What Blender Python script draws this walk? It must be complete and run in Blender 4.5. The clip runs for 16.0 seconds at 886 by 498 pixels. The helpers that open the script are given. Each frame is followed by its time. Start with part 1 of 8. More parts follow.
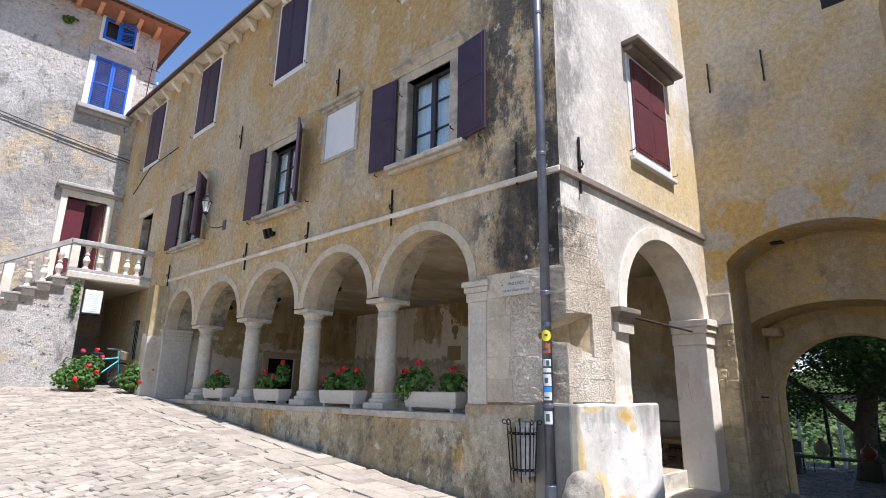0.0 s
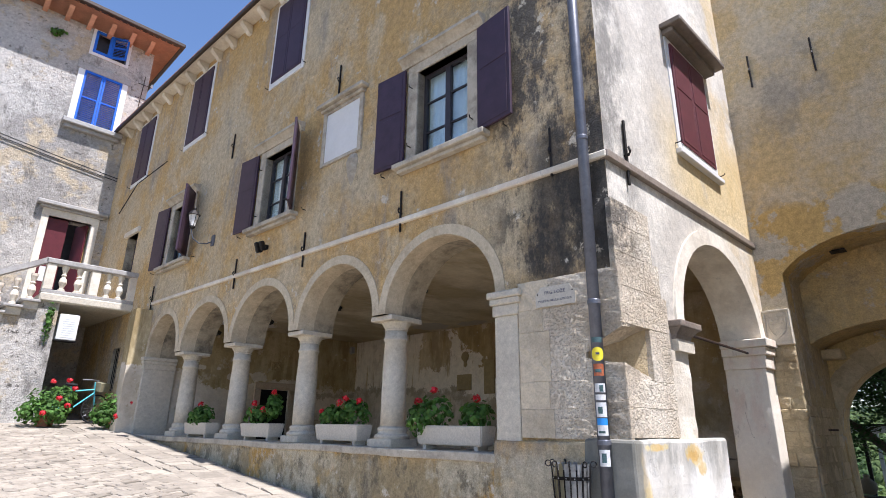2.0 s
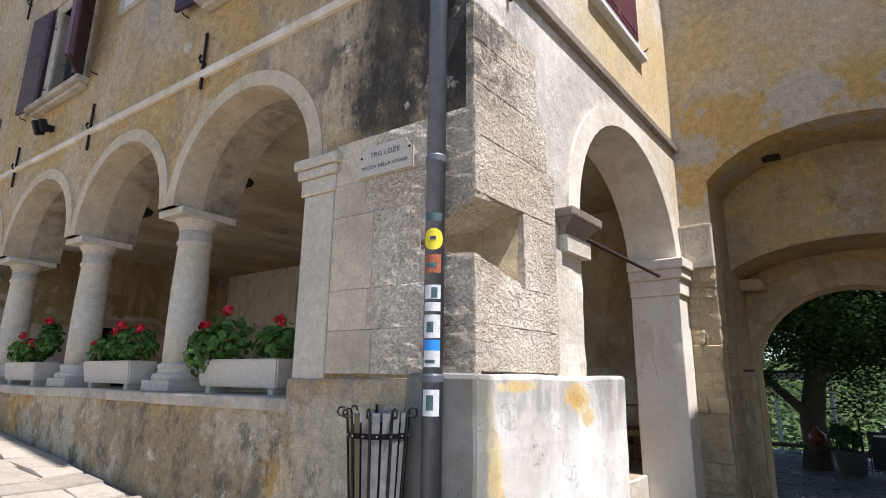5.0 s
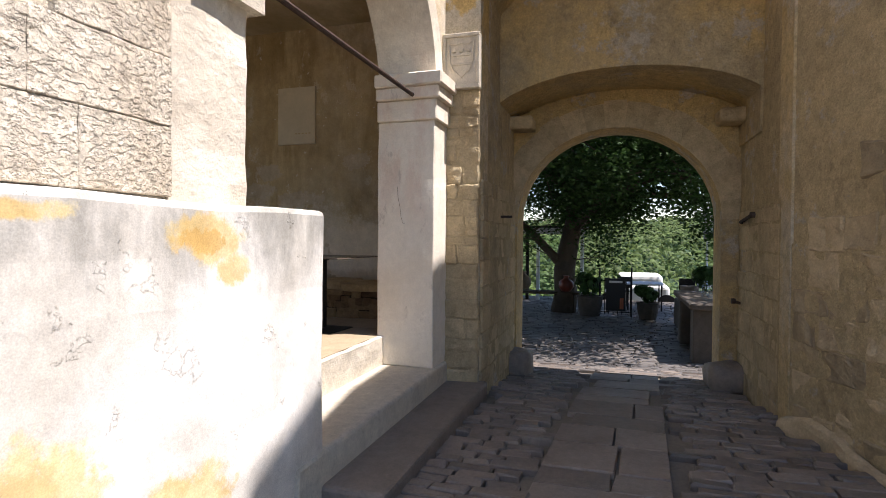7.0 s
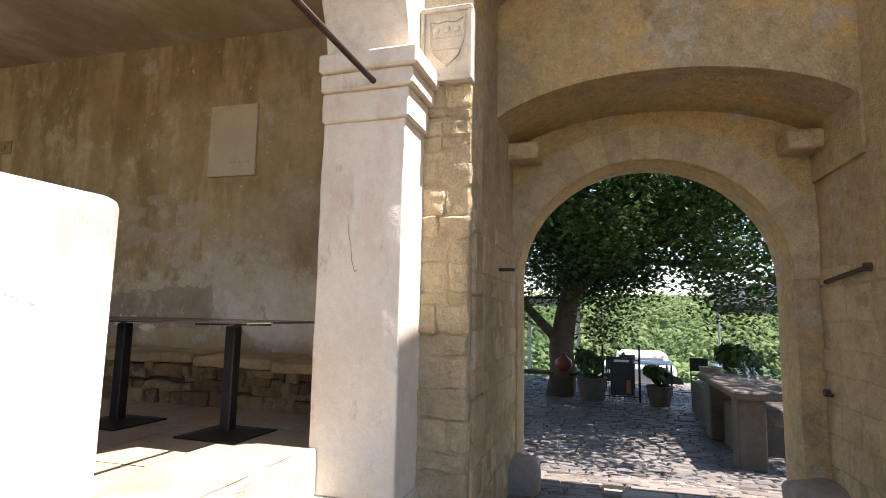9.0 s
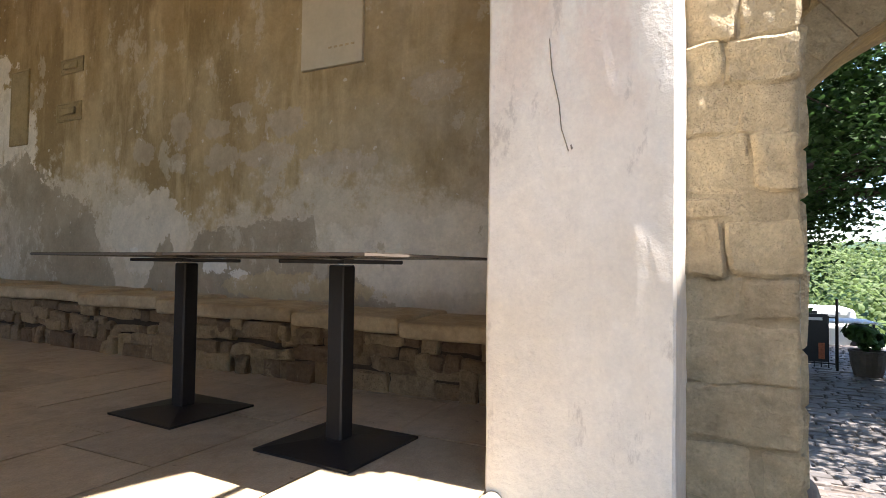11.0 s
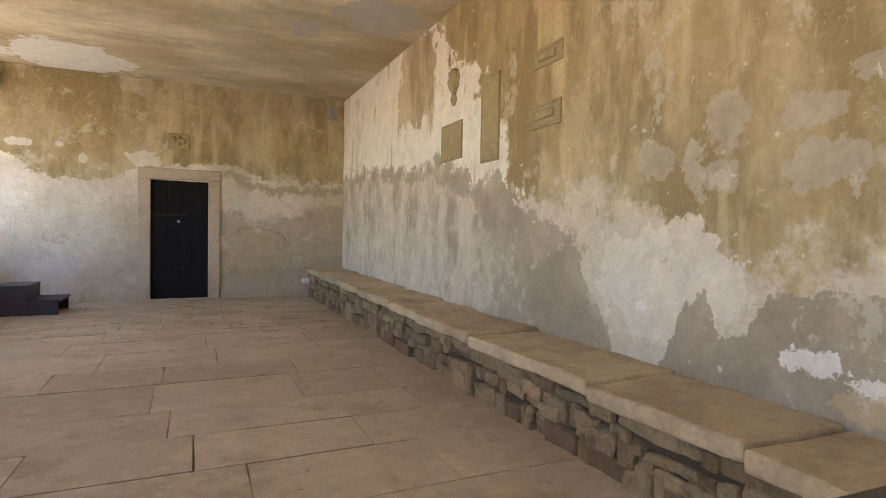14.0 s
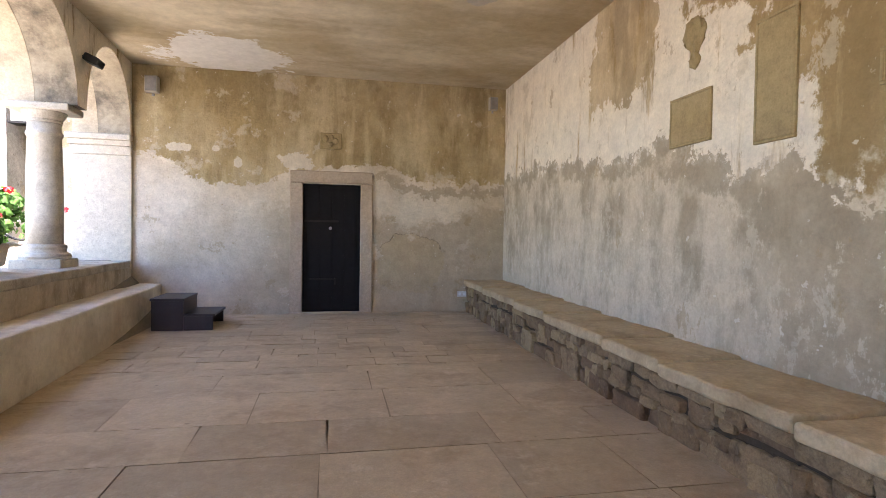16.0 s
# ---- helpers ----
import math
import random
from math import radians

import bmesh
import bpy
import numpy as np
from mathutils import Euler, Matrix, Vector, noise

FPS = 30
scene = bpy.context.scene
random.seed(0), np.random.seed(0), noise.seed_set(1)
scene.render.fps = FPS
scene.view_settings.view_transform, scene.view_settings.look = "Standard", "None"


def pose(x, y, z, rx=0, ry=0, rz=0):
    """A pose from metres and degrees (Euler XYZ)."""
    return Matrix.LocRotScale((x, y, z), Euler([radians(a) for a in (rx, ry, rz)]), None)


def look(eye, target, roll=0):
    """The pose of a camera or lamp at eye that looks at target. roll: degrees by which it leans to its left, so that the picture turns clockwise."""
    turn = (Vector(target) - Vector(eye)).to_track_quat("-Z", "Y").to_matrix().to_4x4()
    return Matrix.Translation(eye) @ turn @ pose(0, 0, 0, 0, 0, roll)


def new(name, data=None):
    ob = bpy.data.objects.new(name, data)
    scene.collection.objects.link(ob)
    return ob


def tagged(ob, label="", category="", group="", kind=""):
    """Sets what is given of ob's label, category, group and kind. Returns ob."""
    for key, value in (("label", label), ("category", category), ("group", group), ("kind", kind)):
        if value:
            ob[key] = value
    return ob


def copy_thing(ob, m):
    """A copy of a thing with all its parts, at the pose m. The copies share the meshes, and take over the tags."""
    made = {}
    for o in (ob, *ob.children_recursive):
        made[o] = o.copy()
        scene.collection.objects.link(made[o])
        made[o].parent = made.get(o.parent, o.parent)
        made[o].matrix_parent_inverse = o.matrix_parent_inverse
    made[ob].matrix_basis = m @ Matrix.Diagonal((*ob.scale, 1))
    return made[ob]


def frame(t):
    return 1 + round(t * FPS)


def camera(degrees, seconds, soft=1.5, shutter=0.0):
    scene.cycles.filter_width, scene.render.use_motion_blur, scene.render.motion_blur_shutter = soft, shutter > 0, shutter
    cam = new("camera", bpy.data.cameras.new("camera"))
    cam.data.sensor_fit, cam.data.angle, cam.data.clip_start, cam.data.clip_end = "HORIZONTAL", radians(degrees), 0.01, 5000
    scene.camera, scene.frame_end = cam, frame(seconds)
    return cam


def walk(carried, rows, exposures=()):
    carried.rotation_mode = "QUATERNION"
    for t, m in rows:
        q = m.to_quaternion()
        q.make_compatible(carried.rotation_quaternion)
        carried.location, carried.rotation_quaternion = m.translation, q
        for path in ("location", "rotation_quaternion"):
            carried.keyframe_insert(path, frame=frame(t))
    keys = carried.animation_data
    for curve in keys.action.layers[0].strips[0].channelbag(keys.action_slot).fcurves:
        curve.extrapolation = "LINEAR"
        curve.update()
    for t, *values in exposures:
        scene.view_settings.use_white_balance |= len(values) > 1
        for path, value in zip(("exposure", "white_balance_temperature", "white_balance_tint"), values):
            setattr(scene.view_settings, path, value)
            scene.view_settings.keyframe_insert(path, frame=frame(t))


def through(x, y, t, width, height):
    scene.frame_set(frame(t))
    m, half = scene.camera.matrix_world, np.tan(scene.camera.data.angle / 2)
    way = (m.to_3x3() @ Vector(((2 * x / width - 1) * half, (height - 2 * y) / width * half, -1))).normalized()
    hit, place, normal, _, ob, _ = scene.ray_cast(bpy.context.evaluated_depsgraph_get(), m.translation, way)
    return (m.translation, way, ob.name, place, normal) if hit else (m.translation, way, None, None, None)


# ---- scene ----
cam = camera(77.8, 16.0, soft=0.9)
METRES, EYE, TILT, LEAN, TURN = 13.2, 1.16, 0.0, 0.0, -44.8
ROWS = [
    (0.0, 0.0, 0.0, 0.0, -0.26, 14.6, -1.02),
    (0.5, -0.0057, 0.025, 0.0012, -0.76, 15.34, -0.96),
    (1.0, -0.0147, 0.0465, 0.0008, -0.55, 17.33, -0.95),
    (1.5, -0.021, 0.0653, 0.0014, -0.3, 17.95, -0.98),
    (2.0, -0.0199, 0.0934, -0.0003, -0.38, 17.86, -0.72),
    (2.5, -0.0199, 0.1212, 0.0, -0.59, 17.73, -0.72),
    (3.0, -0.0157, 0.1515, 0.004, -1.58, 18.99, -0.7),
    (5.5, 0.0912, 0.2821, -0.0143, -12.04, 7.87, -0.37),
    (6.0, 0.1167, 0.3078, -0.0177, -17.63, 1.8, -0.27),
    (6.5, 0.136, 0.3351, -0.0185, -23.09, -0.73, -0.43),
    (7.0, 0.1611, 0.3601, -0.0186, -28.04, -1.01, -0.41),
    (7.5, 0.1784, 0.3859, -0.0147, -30.73, 0.84, -0.45),
    (8.0, 0.198, 0.417, -0.0172, -31.65, 6.4, -0.53),
    (10.5, 0.2486, 0.5687, -0.0361, -23.48, 2.84, -0.76),
    (11.0, 0.2507, 0.6061, -0.0346, -19.09, 1.73, -0.75),
    (11.5, 0.2471, 0.6372, -0.024, -15.29, 1.58, -0.87),
    (12.0, 0.2416, 0.6657, -0.0125, -6.68, 1.44, -0.84),
    (12.5, 0.2306, 0.6811, -0.0075, 5.03, 1.56, -0.84),
    (13.0, 0.2125, 0.7066, 0.0038, 11.66, 0.13, -0.95),
    (13.5, 0.198, 0.7305, 0.0046, 15.96, -0.48, -0.92),
    (14.0, 0.1756, 0.7562, 0.0036, 20.26, -1.31, -0.97),
    (14.5, 0.1544, 0.7796, 0.0055, 22.51, -1.86, -0.99),
    (15.0, 0.1315, 0.8036, 0.0071, 24.25, -2.12, -0.93),
    (15.5, 0.1083, 0.8197, 0.0072, 27.57, -2.0, -0.92),
    (16.0, 0.0839, 0.8272, 0.0096, 33.24, -1.34, -0.87),
]
EXPOSURES = [(0, 0.80, 5850, 18), (3.2, 0.88, 5850, 18), (5.3, 0.75, 6050, 18), (6, 0.72, 6150, 19), (7, 1.0, 6350, 20), (8, 1.7, 6550, 20), (10.3, 2.02, 6450, 20), (11, 2.22, 6350, 18), (11.6, 2.48, 6300, 15), (12.2, 3.12, 6950, 17), (12.6, 3.22, 7150, 19), (13.5, 3.42, 6900, 19), (14.5, 3.46, 6250, 21), (16, 3.48, 6050, 23)]
walk(cam, [(t, pose(0, 0, EYE, TILT, LEAN, TURN) @ pose(METRES * x, METRES * y, METRES * z, 90 + pitch, roll, yaw)) for t, x, y, z, yaw, pitch, roll in ROWS], EXPOSURES)

# ---- daylight: high summer sun, almost in the plane of the long front ----
SUN_TO = Vector((0.0, -0.466, 1.0)).normalized()
world = bpy.data.worlds.new("sky")
scene.world = world
world.use_nodes = True
wn = world.node_tree.nodes
sky = wn.new("ShaderNodeTexSky")
sky.sky_type = "NISHITA"
sky.sun_disc = False
sky.sun_elevation = math.asin(SUN_TO.z)
sky.sun_rotation = math.atan2(SUN_TO.x, SUN_TO.y)
sky.altitude = 300
sky.air_density = 1.2
sky.dust_density = 0.1
sky.ozone_density = 3.0
world.node_tree.links.new(sky.outputs[0], wn["Background"].inputs[0])
wn["Background"].inputs[1].default_value = 0.10
sun = new("sun", bpy.data.lights.new("sun", "SUN"))
sun.data.energy, sun.data.angle, sun.data.color = 5.0, radians(0.53), (1.0, 0.96, 0.89)
sun.matrix_world = look((0, 0, 30), Vector((0, 0, 30)) - SUN_TO)


# ---- materials ----
class Net:
    """A small helper for node materials, in world metres."""

    def __init__(self, name, rough=0.85, metal=0.0, spec=0.4):
        self.m = bpy.data.materials.new(name)
        self.m.use_nodes = True
        self.t = self.m.node_tree
        self.b = self.t.nodes["Principled BSDF"]
        self.b.inputs["Roughness"].default_value = rough
        self.b.inputs["Metallic"].default_value = metal
        self.b.inputs["Specular IOR Level"].default_value = spec
        self.pos = self.t.nodes.new("ShaderNodeNewGeometry").outputs["Position"]

    def add(self, kind, **values):
        n = self.t.nodes.new(kind)
        for k, v in values.items():
            n.inputs[k.replace("_", " ")].default_value = v
        return n

    def link(self, a, b):
        self.t.links.new(a, b)

    def vec(self, stretch=(1, 1, 1), shift=(0, 0, 0)):
        n = self.t.nodes.new("ShaderNodeMapping")
        n.inputs["Scale"].default_value = stretch
        n.inputs["Location"].default_value = shift
        self.link(self.pos, n.inputs["Vector"])
        return n.outputs[0]

    def noise(self, scale, detail=5.0, rough=0.6, stretch=(1, 1, 1), shift=(0, 0, 0), warp=0.0):
        n = self.add("ShaderNodeTexNoise", Scale=scale, Detail=detail, Roughness=rough, Distortion=warp)
        self.link(self.vec(stretch, shift), n.inputs["Vector"])
        return n.outputs["Fac"]

    def cells(self, scale, feature="F1", stretch=(1, 1, 1)):
        n = self.add("ShaderNodeTexVoronoi", Scale=scale)
        n.feature = feature
        self.link(self.vec(stretch), n.inputs["Vector"])
        return n.outputs["Distance"]

    def step(self, value, lo, hi):
        n = self.add("ShaderNodeMapRange")
        n.interpolation_type = "SMOOTHSTEP"
        n.inputs["From Min"].default_value, n.inputs["From Max"].default_value = lo, hi
        self.link(value, n.inputs["Value"])
        return n.outputs["Result"]

    def height(self, lo, hi, wave=0.0, scale=1.0, detail=6.0, axis="Z"):
        """1 beyond hi, 0 below lo along an axis, with an uneven edge."""
        s = self.t.nodes.new("ShaderNodeSeparateXYZ")
        self.link(self.pos, s.inputs[0])
        out = s.outputs[axis]
        if wave:
            out = self.calc("MULTIPLY_ADD", self.noise(scale, detail, 0.65), wave, out)
            lo, hi = lo + wave / 2, hi + wave / 2
        return self.step(out, lo, hi)

    def calc(self, op, a, b=0.0, c=0.0):
        n = self.t.nodes.new("ShaderNodeMath")
        n.operation = op
        for i, v in enumerate((a, b, c)):
            if isinstance(v, (int, float)):
                n.inputs[i].default_value = v
            else:
                self.link(v, n.inputs[i])
        return n.outputs[0]

    def mix(self, fac, a, b):
        n = self.t.nodes.new("ShaderNodeMix")
        n.data_type = "RGBA"
        for sock, v in ((n.inputs[0], fac), (n.inputs[6], a), (n.inputs[7], b)):
            if isinstance(v, (int, float)):
                sock.default_value = v
            elif isinstance(v, tuple):
                sock.default_value = (*v, 1) if len(v) == 3 else v
            else:
                self.link(v, sock)
        return n.outputs[2]

    def shade(self, col, fac, lo=0.8, hi=1.15):
        n = self.t.nodes.new("ShaderNodeMix")
        n.data_type, n.blend_type = "RGBA", "MULTIPLY"
        n.inputs[0].default_value = 1.0
        r = self.add("ShaderNodeMapRange")
        r.inputs["From Min"].default_value, r.inputs["From Max"].default_value = 0.25, 0.75
        r.inputs["To Min"].default_value, r.inputs["To Max"].default_value = lo, hi
        self.link(fac, r.inputs["Value"])
        if isinstance(col, tuple):
            n.inputs[6].default_value = (*col, 1)
        else:
            self.link(col, n.inputs[6])
        self.link(r.outputs[0], n.inputs[7])
        return n.outputs[2]

    def axes(self):
        s = self.t.nodes.new("ShaderNodeSeparateXYZ")
        self.link(self.pos, s.inputs[0])
        return s.outputs

    def below(self, points, along="Y", of="Z", wob=0.15, scale=3.0, soft=0.02, span=4.0):
        """1 where one coordinate lies under an uneven line drawn through (along, of) points."""
        a0, a1 = points[0][0], points[-1][0]
        t = self.add("ShaderNodeMapRange")
        t.inputs["From Min"].default_value, t.inputs["From Max"].default_value = a0, a1
        self.link(self.axes()[along], t.inputs["Value"])
        fc = self.t.nodes.new("ShaderNodeFloatCurve")
        cu = fc.mapping.curves[0]
        for k, (a, v) in enumerate(points):
            at = ((a - a0) / (a1 - a0), v / span)
            if k == 0:
                cu.points[0].location = at
            elif k == len(points) - 1:
                cu.points[len(cu.points) - 1].location = at
            else:
                cu.points.new(*at)
        for p in cu.points:
            p.handle_type = "VECTOR"
        fc.mapping.update()
        self.link(t.outputs[0], fc.inputs["Value"])
        wob *= 2.6
        edge = self.calc("MULTIPLY_ADD", fc.outputs[0], span, -wob * 0.7)
        edge = self.calc("MULTIPLY_ADD", self.noise(scale, 9, 0.7), wob, edge)
        edge = self.calc("MULTIPLY_ADD", self.noise(scale * 3.5, 6, 0.7, shift=(4, 4, 4)), wob * 0.4, edge)
        return self.step(self.calc("SUBTRACT", edge, self.axes()[of]), -soft, soft)

    def blob(self, a, ca, ra, b, cb, rb, wave=0.9, scale=4.0, soft=0.04):
        """1 inside an uneven patch round a point of a wall."""
        u = self.calc("MULTIPLY_ADD", self.axes()[a], 1 / ra, -ca / ra)
        v = self.calc("MULTIPLY_ADD", self.axes()[b], 1 / rb, -cb / rb)
        d = self.calc("SQRT", self.calc("ADD", self.calc("MULTIPLY", u, u), self.calc("MULTIPLY", v, v)))
        wave *= 2.4
        d = self.calc("MULTIPLY_ADD", self.noise(scale, 8, 0.7, (1, 1, 0.8), (ca, cb, 1)), wave, d)
        d = self.calc("MULTIPLY_ADD", self.noise(scale * 3, 6, 0.7, shift=(cb, ca, 3)), wave * 0.5, d)
        return self.step(self.calc("SUBTRACT", 1.0 + wave * 0.75, d), -soft, soft)

    def any(self, masks):
        out = masks[0]
        for m in masks[1:]:
            out = self.calc("MAXIMUM", out, m)
        return out

    def piece(self, col, lo=0.8, hi=1.2):
        """Varies the colour from object to object."""
        o = self.t.nodes.new("ShaderNodeObjectInfo").outputs["Random"]
        return self.shade(col, self.calc("MULTIPLY_ADD", o, 0.5, 0.25), lo, hi)

    def island(self, col, lo=0.8, hi=1.2):
        o = self.t.nodes.new("ShaderNodeNewGeometry").outputs["Random Per Island"]
        return self.shade(col, self.calc("MULTIPLY_ADD", o, 0.5, 0.25), lo, hi)

    def grit(self, col, lo=0.66, hi=1.28):
        """Fine mottling at a hand's breadth and at sand-grain size."""
        col = self.shade(col, self.noise(11, 9, 0.75), lo, hi)
        col = self.shade(col, self.noise(48, 7, 0.75, shift=(3, 1, 2)), lo + 0.08, hi - 0.05)
        return self.shade(col, self.noise(160, 3, 0.6), 0.82, 1.14)

    def done(self, col, bumps=()):
        if isinstance(col, tuple):
            self.b.inputs["Base Color"].default_value = (*col, 1)
        else:
            self.link(col, self.b.inputs["Base Color"])
        last = None
        for value, dist in bumps:
            n = self.add("ShaderNodeBump", Strength=1.0, Distance=dist)
            self.link(value, n.inputs["Height"])
            if last:
                self.link(last, n.inputs["Normal"])
            last = n.outputs[0]
        if last:
            self.link(last, self.b.inputs["Normal"])
        return self.m


def plain(name, col, rough=0.6, metal=0.0, vary=0.12, scale=12.0, bump=0.002, piece=0.0, spec=0.4):
    n = Net(name, rough, metal, spec)
    c = n.shade(n.shade(col, n.noise(scale), 1 - vary, 1 + vary), n.noise(scale * 7), 1 - vary / 2, 1 + vary / 2)
    if piece:
        c = n.piece(c, 1 - piece, 1 + piece)
    return n.done(c, [(n.noise(scale * 8), bump)] if bump else ())


def facade_mat():
    n = Net("ochre_facade_plaster", 0.92)
    c = n.mix(n.step(n.noise(0.45, 6, 0.65, shift=(3, 1, 7)), 0.40, 0.62), (0.56, 0.37, 0.15), (0.56, 0.46, 0.30))
    c = n.mix(n.calc("MULTIPLY", n.step(n.noise(1.1, 8, 0.7, (1, 1, 0.55)), 0.5, 0.62), 0.8), c, (0.60, 0.49, 0.315))
    c = n.mix(n.calc("MULTIPLY", n.step(n.noise(0.8, 7, 0.7, (1, 1, 0.35), (9, 4, 2)), 0.52, 0.64), 0.75), c, (0.33, 0.29, 0.235))
    # soot and lichen by the corner that the downpipe feeds
    c = n.mix(n.calc("MULTIPLY", n.calc("MULTIPLY", n.calc("SUBTRACT", 1.0, n.height(4.5, 5.3, 1.5, 0.8, axis="Y")), n.step(n.noise(1.9, 10, 0.8, (1, 1, 0.5), (2, 2, 2)), 0.42, 0.535)), n.calc("MULTIPLY", n.height(2.3, 3.0, 0.9), 0.92)), c, (0.062, 0.058, 0.052))
    near = n.calc("MULTIPLY", n.calc("SUBTRACT", 1.0, n.height(4.35, 4.75, 0.7, 1.1, 8, axis="Y")), n.calc("MULTIPLY", n.height(2.5, 2.85, 0.6, 1.3), n.calc("SUBTRACT", 1.0, n.height(4.2, 4.7, 0.9, 1.0))))
    c = n.mix(n.calc("MULTIPLY", n.calc("MULTIPLY", near, n.step(n.noise(2.6, 10, 0.8, (1, 1, 0.6), (1, 4, 2)), 0.34, 0.50)), 0.85), c, (0.05, 0.047, 0.042))
    # grey-green rising damp on the plinth
    c = n.mix(n.calc("MULTIPLY", n.calc("SUBTRACT", 1.0, n.height(0.55, 0.95, 0.5, 0.9)), 0.8), c, (0.33, 0.275, 0.165))
    c = n.mix(n.calc("MULTIPLY", n.calc("SUBTRACT", 1.0, n.height(0.7, 1.0, 0.3, 1.6)), n.step(n.noise(1.2, 7, 0.6, shift=(5, 8, 1)), 0.52, 0.62)), c, (0.52, 0.32, 0.09))
    c = n.mix(n.calc("MULTIPLY", n.calc("MULTIPLY", n.calc("SUBTRACT", 1.0, n.height(0.8, 1.0, 0.2, 1.6)), n.step(n.noise(1.5, 9, 0.7, (1, 1, 0.7), (3, 6, 6)), 0.48, 0.56)), 0.7), c, (0.60, 0.54, 0.40))
    c = n.mix(n.calc("MULTIPLY", n.calc("MULTIPLY", n.calc("SUBTRACT", 1.0, n.height(0.8, 1.0, 0.2, 1.6)), n.step(n.noise(2.4, 10, 0.8, (1, 1, 0.7), (8, 1, 6)), 0.50, 0.60)), 0.75), c, (0.13, 0.115, 0.08))
    c = n.mix(n.step(n.noise(3.2, 9, 0.7, shift=(9, 9, 1)), 0.60, 0.66), c, (0.62, 0.56, 0.44))
    c = n.mix(n.calc("MULTIPLY", n.step(n.noise(4.5, 9, 0.8, (1, 1, 0.25), (2, 7, 3)), 0.56, 0.70), 0.6), c, (0.25, 0.205, 0.15))
    c = n.mix(n.calc("MULTIPLY", n.step(n.noise(7.5, 9, 0.8, (1, 1, 0.5), (4, 1, 6)), 0.585, 0.65), 0.6), c, (0.17, 0.145, 0.11))
    c = n.grit(c, 0.56, 1.36)
    return n.done(c, [(n.noise(2.5, 8, 0.7), 0.045), (n.noise(10, 8, 0.75), 0.012), (n.noise(38, 6, 0.7), 0.008)])


def end_mat():
    n = Net("pale_render", 0.92)
    c = n.mix(n.step(n.noise(0.6, 7, 0.65), 0.42, 0.62), (0.54, 0.495, 0.42), (0.70, 0.65, 0.555))
    c = n.mix(n.calc("MULTIPLY", n.calc("MULTIPLY", n.height(3.95, 4.1), n.calc("SUBTRACT", 1.0, n.height(5.0, 5.8, 1.2, 0.7))), n.calc("MULTIPLY", n.height(6.6, 8.0, 1.0, axis="X"), 0.8)), c, (0.62, 0.47, 0.22))
    c = n.mix(n.step(n.noise(0.7, 8, 0.7, (1.2, 1, 0.4), (4, 4, 1)), 0.55, 0.72), c, (0.40, 0.37, 0.32))
    c = n.mix(n.calc("MULTIPLY", n.height(8.5, 9.4, 0.9, axis="X"), n.calc("MULTIPLY", n.step(n.noise(1.1, 6), 0.4, 0.6), 0.6)), c, (0.60, 0.44, 0.20))
    # soot that creeps round from the downpipe
    c = n.mix(n.calc("MULTIPLY", n.calc("SUBTRACT", 1.0, n.height(5.9, 6.7, 0.9, 0.9, 8, axis="X")), n.calc("MULTIPLY", n.step(n.noise(2.0, 10, 0.8, (1, 1, 0.5), (6, 2, 2)), 0.38, 0.6), 0.75)), c, (0.11, 0.105, 0.095))
    c = n.grit(c, 0.72, 1.22)
    return n.done(c, [(n.noise(2.2, 8, 0.65), 0.03), (n.noise(45, 6, 0.7), 0.006)])


def gate_mat(name, ochre, drip):
    n = Net(name, 0.93)
    c = n.mix(n.step(n.noise(0.9, 7, 0.65), 0.40, 0.6), (0.47, 0.365, 0.205), ochre)
    c = n.mix(n.calc("MULTIPLY", n.step(n.noise(1.4, 10, 0.75, shift=(1, 8, 3)), 0.55, 0.60), 0.8), c, (0.52, 0.46, 0.36))
    c = n.mix(n.calc("MULTIPLY", n.step(n.noise(2.6, 10, 0.8, (1, 1, 0.6), (4, 3, 7)), 0.55, 0.63), 0.5), c, (0.28, 0.205, 0.115))
    c = n.mix(n.calc("MULTIPLY", n.step(n.noise(0.5, 7, 0.7, (1, 1, 0.6), (7, 2, 5)), 0.50, 0.68), drip), c, (0.30, 0.25, 0.185))
    c = n.grit(c)
    return n.done(c, [(n.noise(3.0, 9, 0.7), 0.07), (n.noise(14, 7, 0.7), 0.015), (n.noise(48, 5), 0.005)])


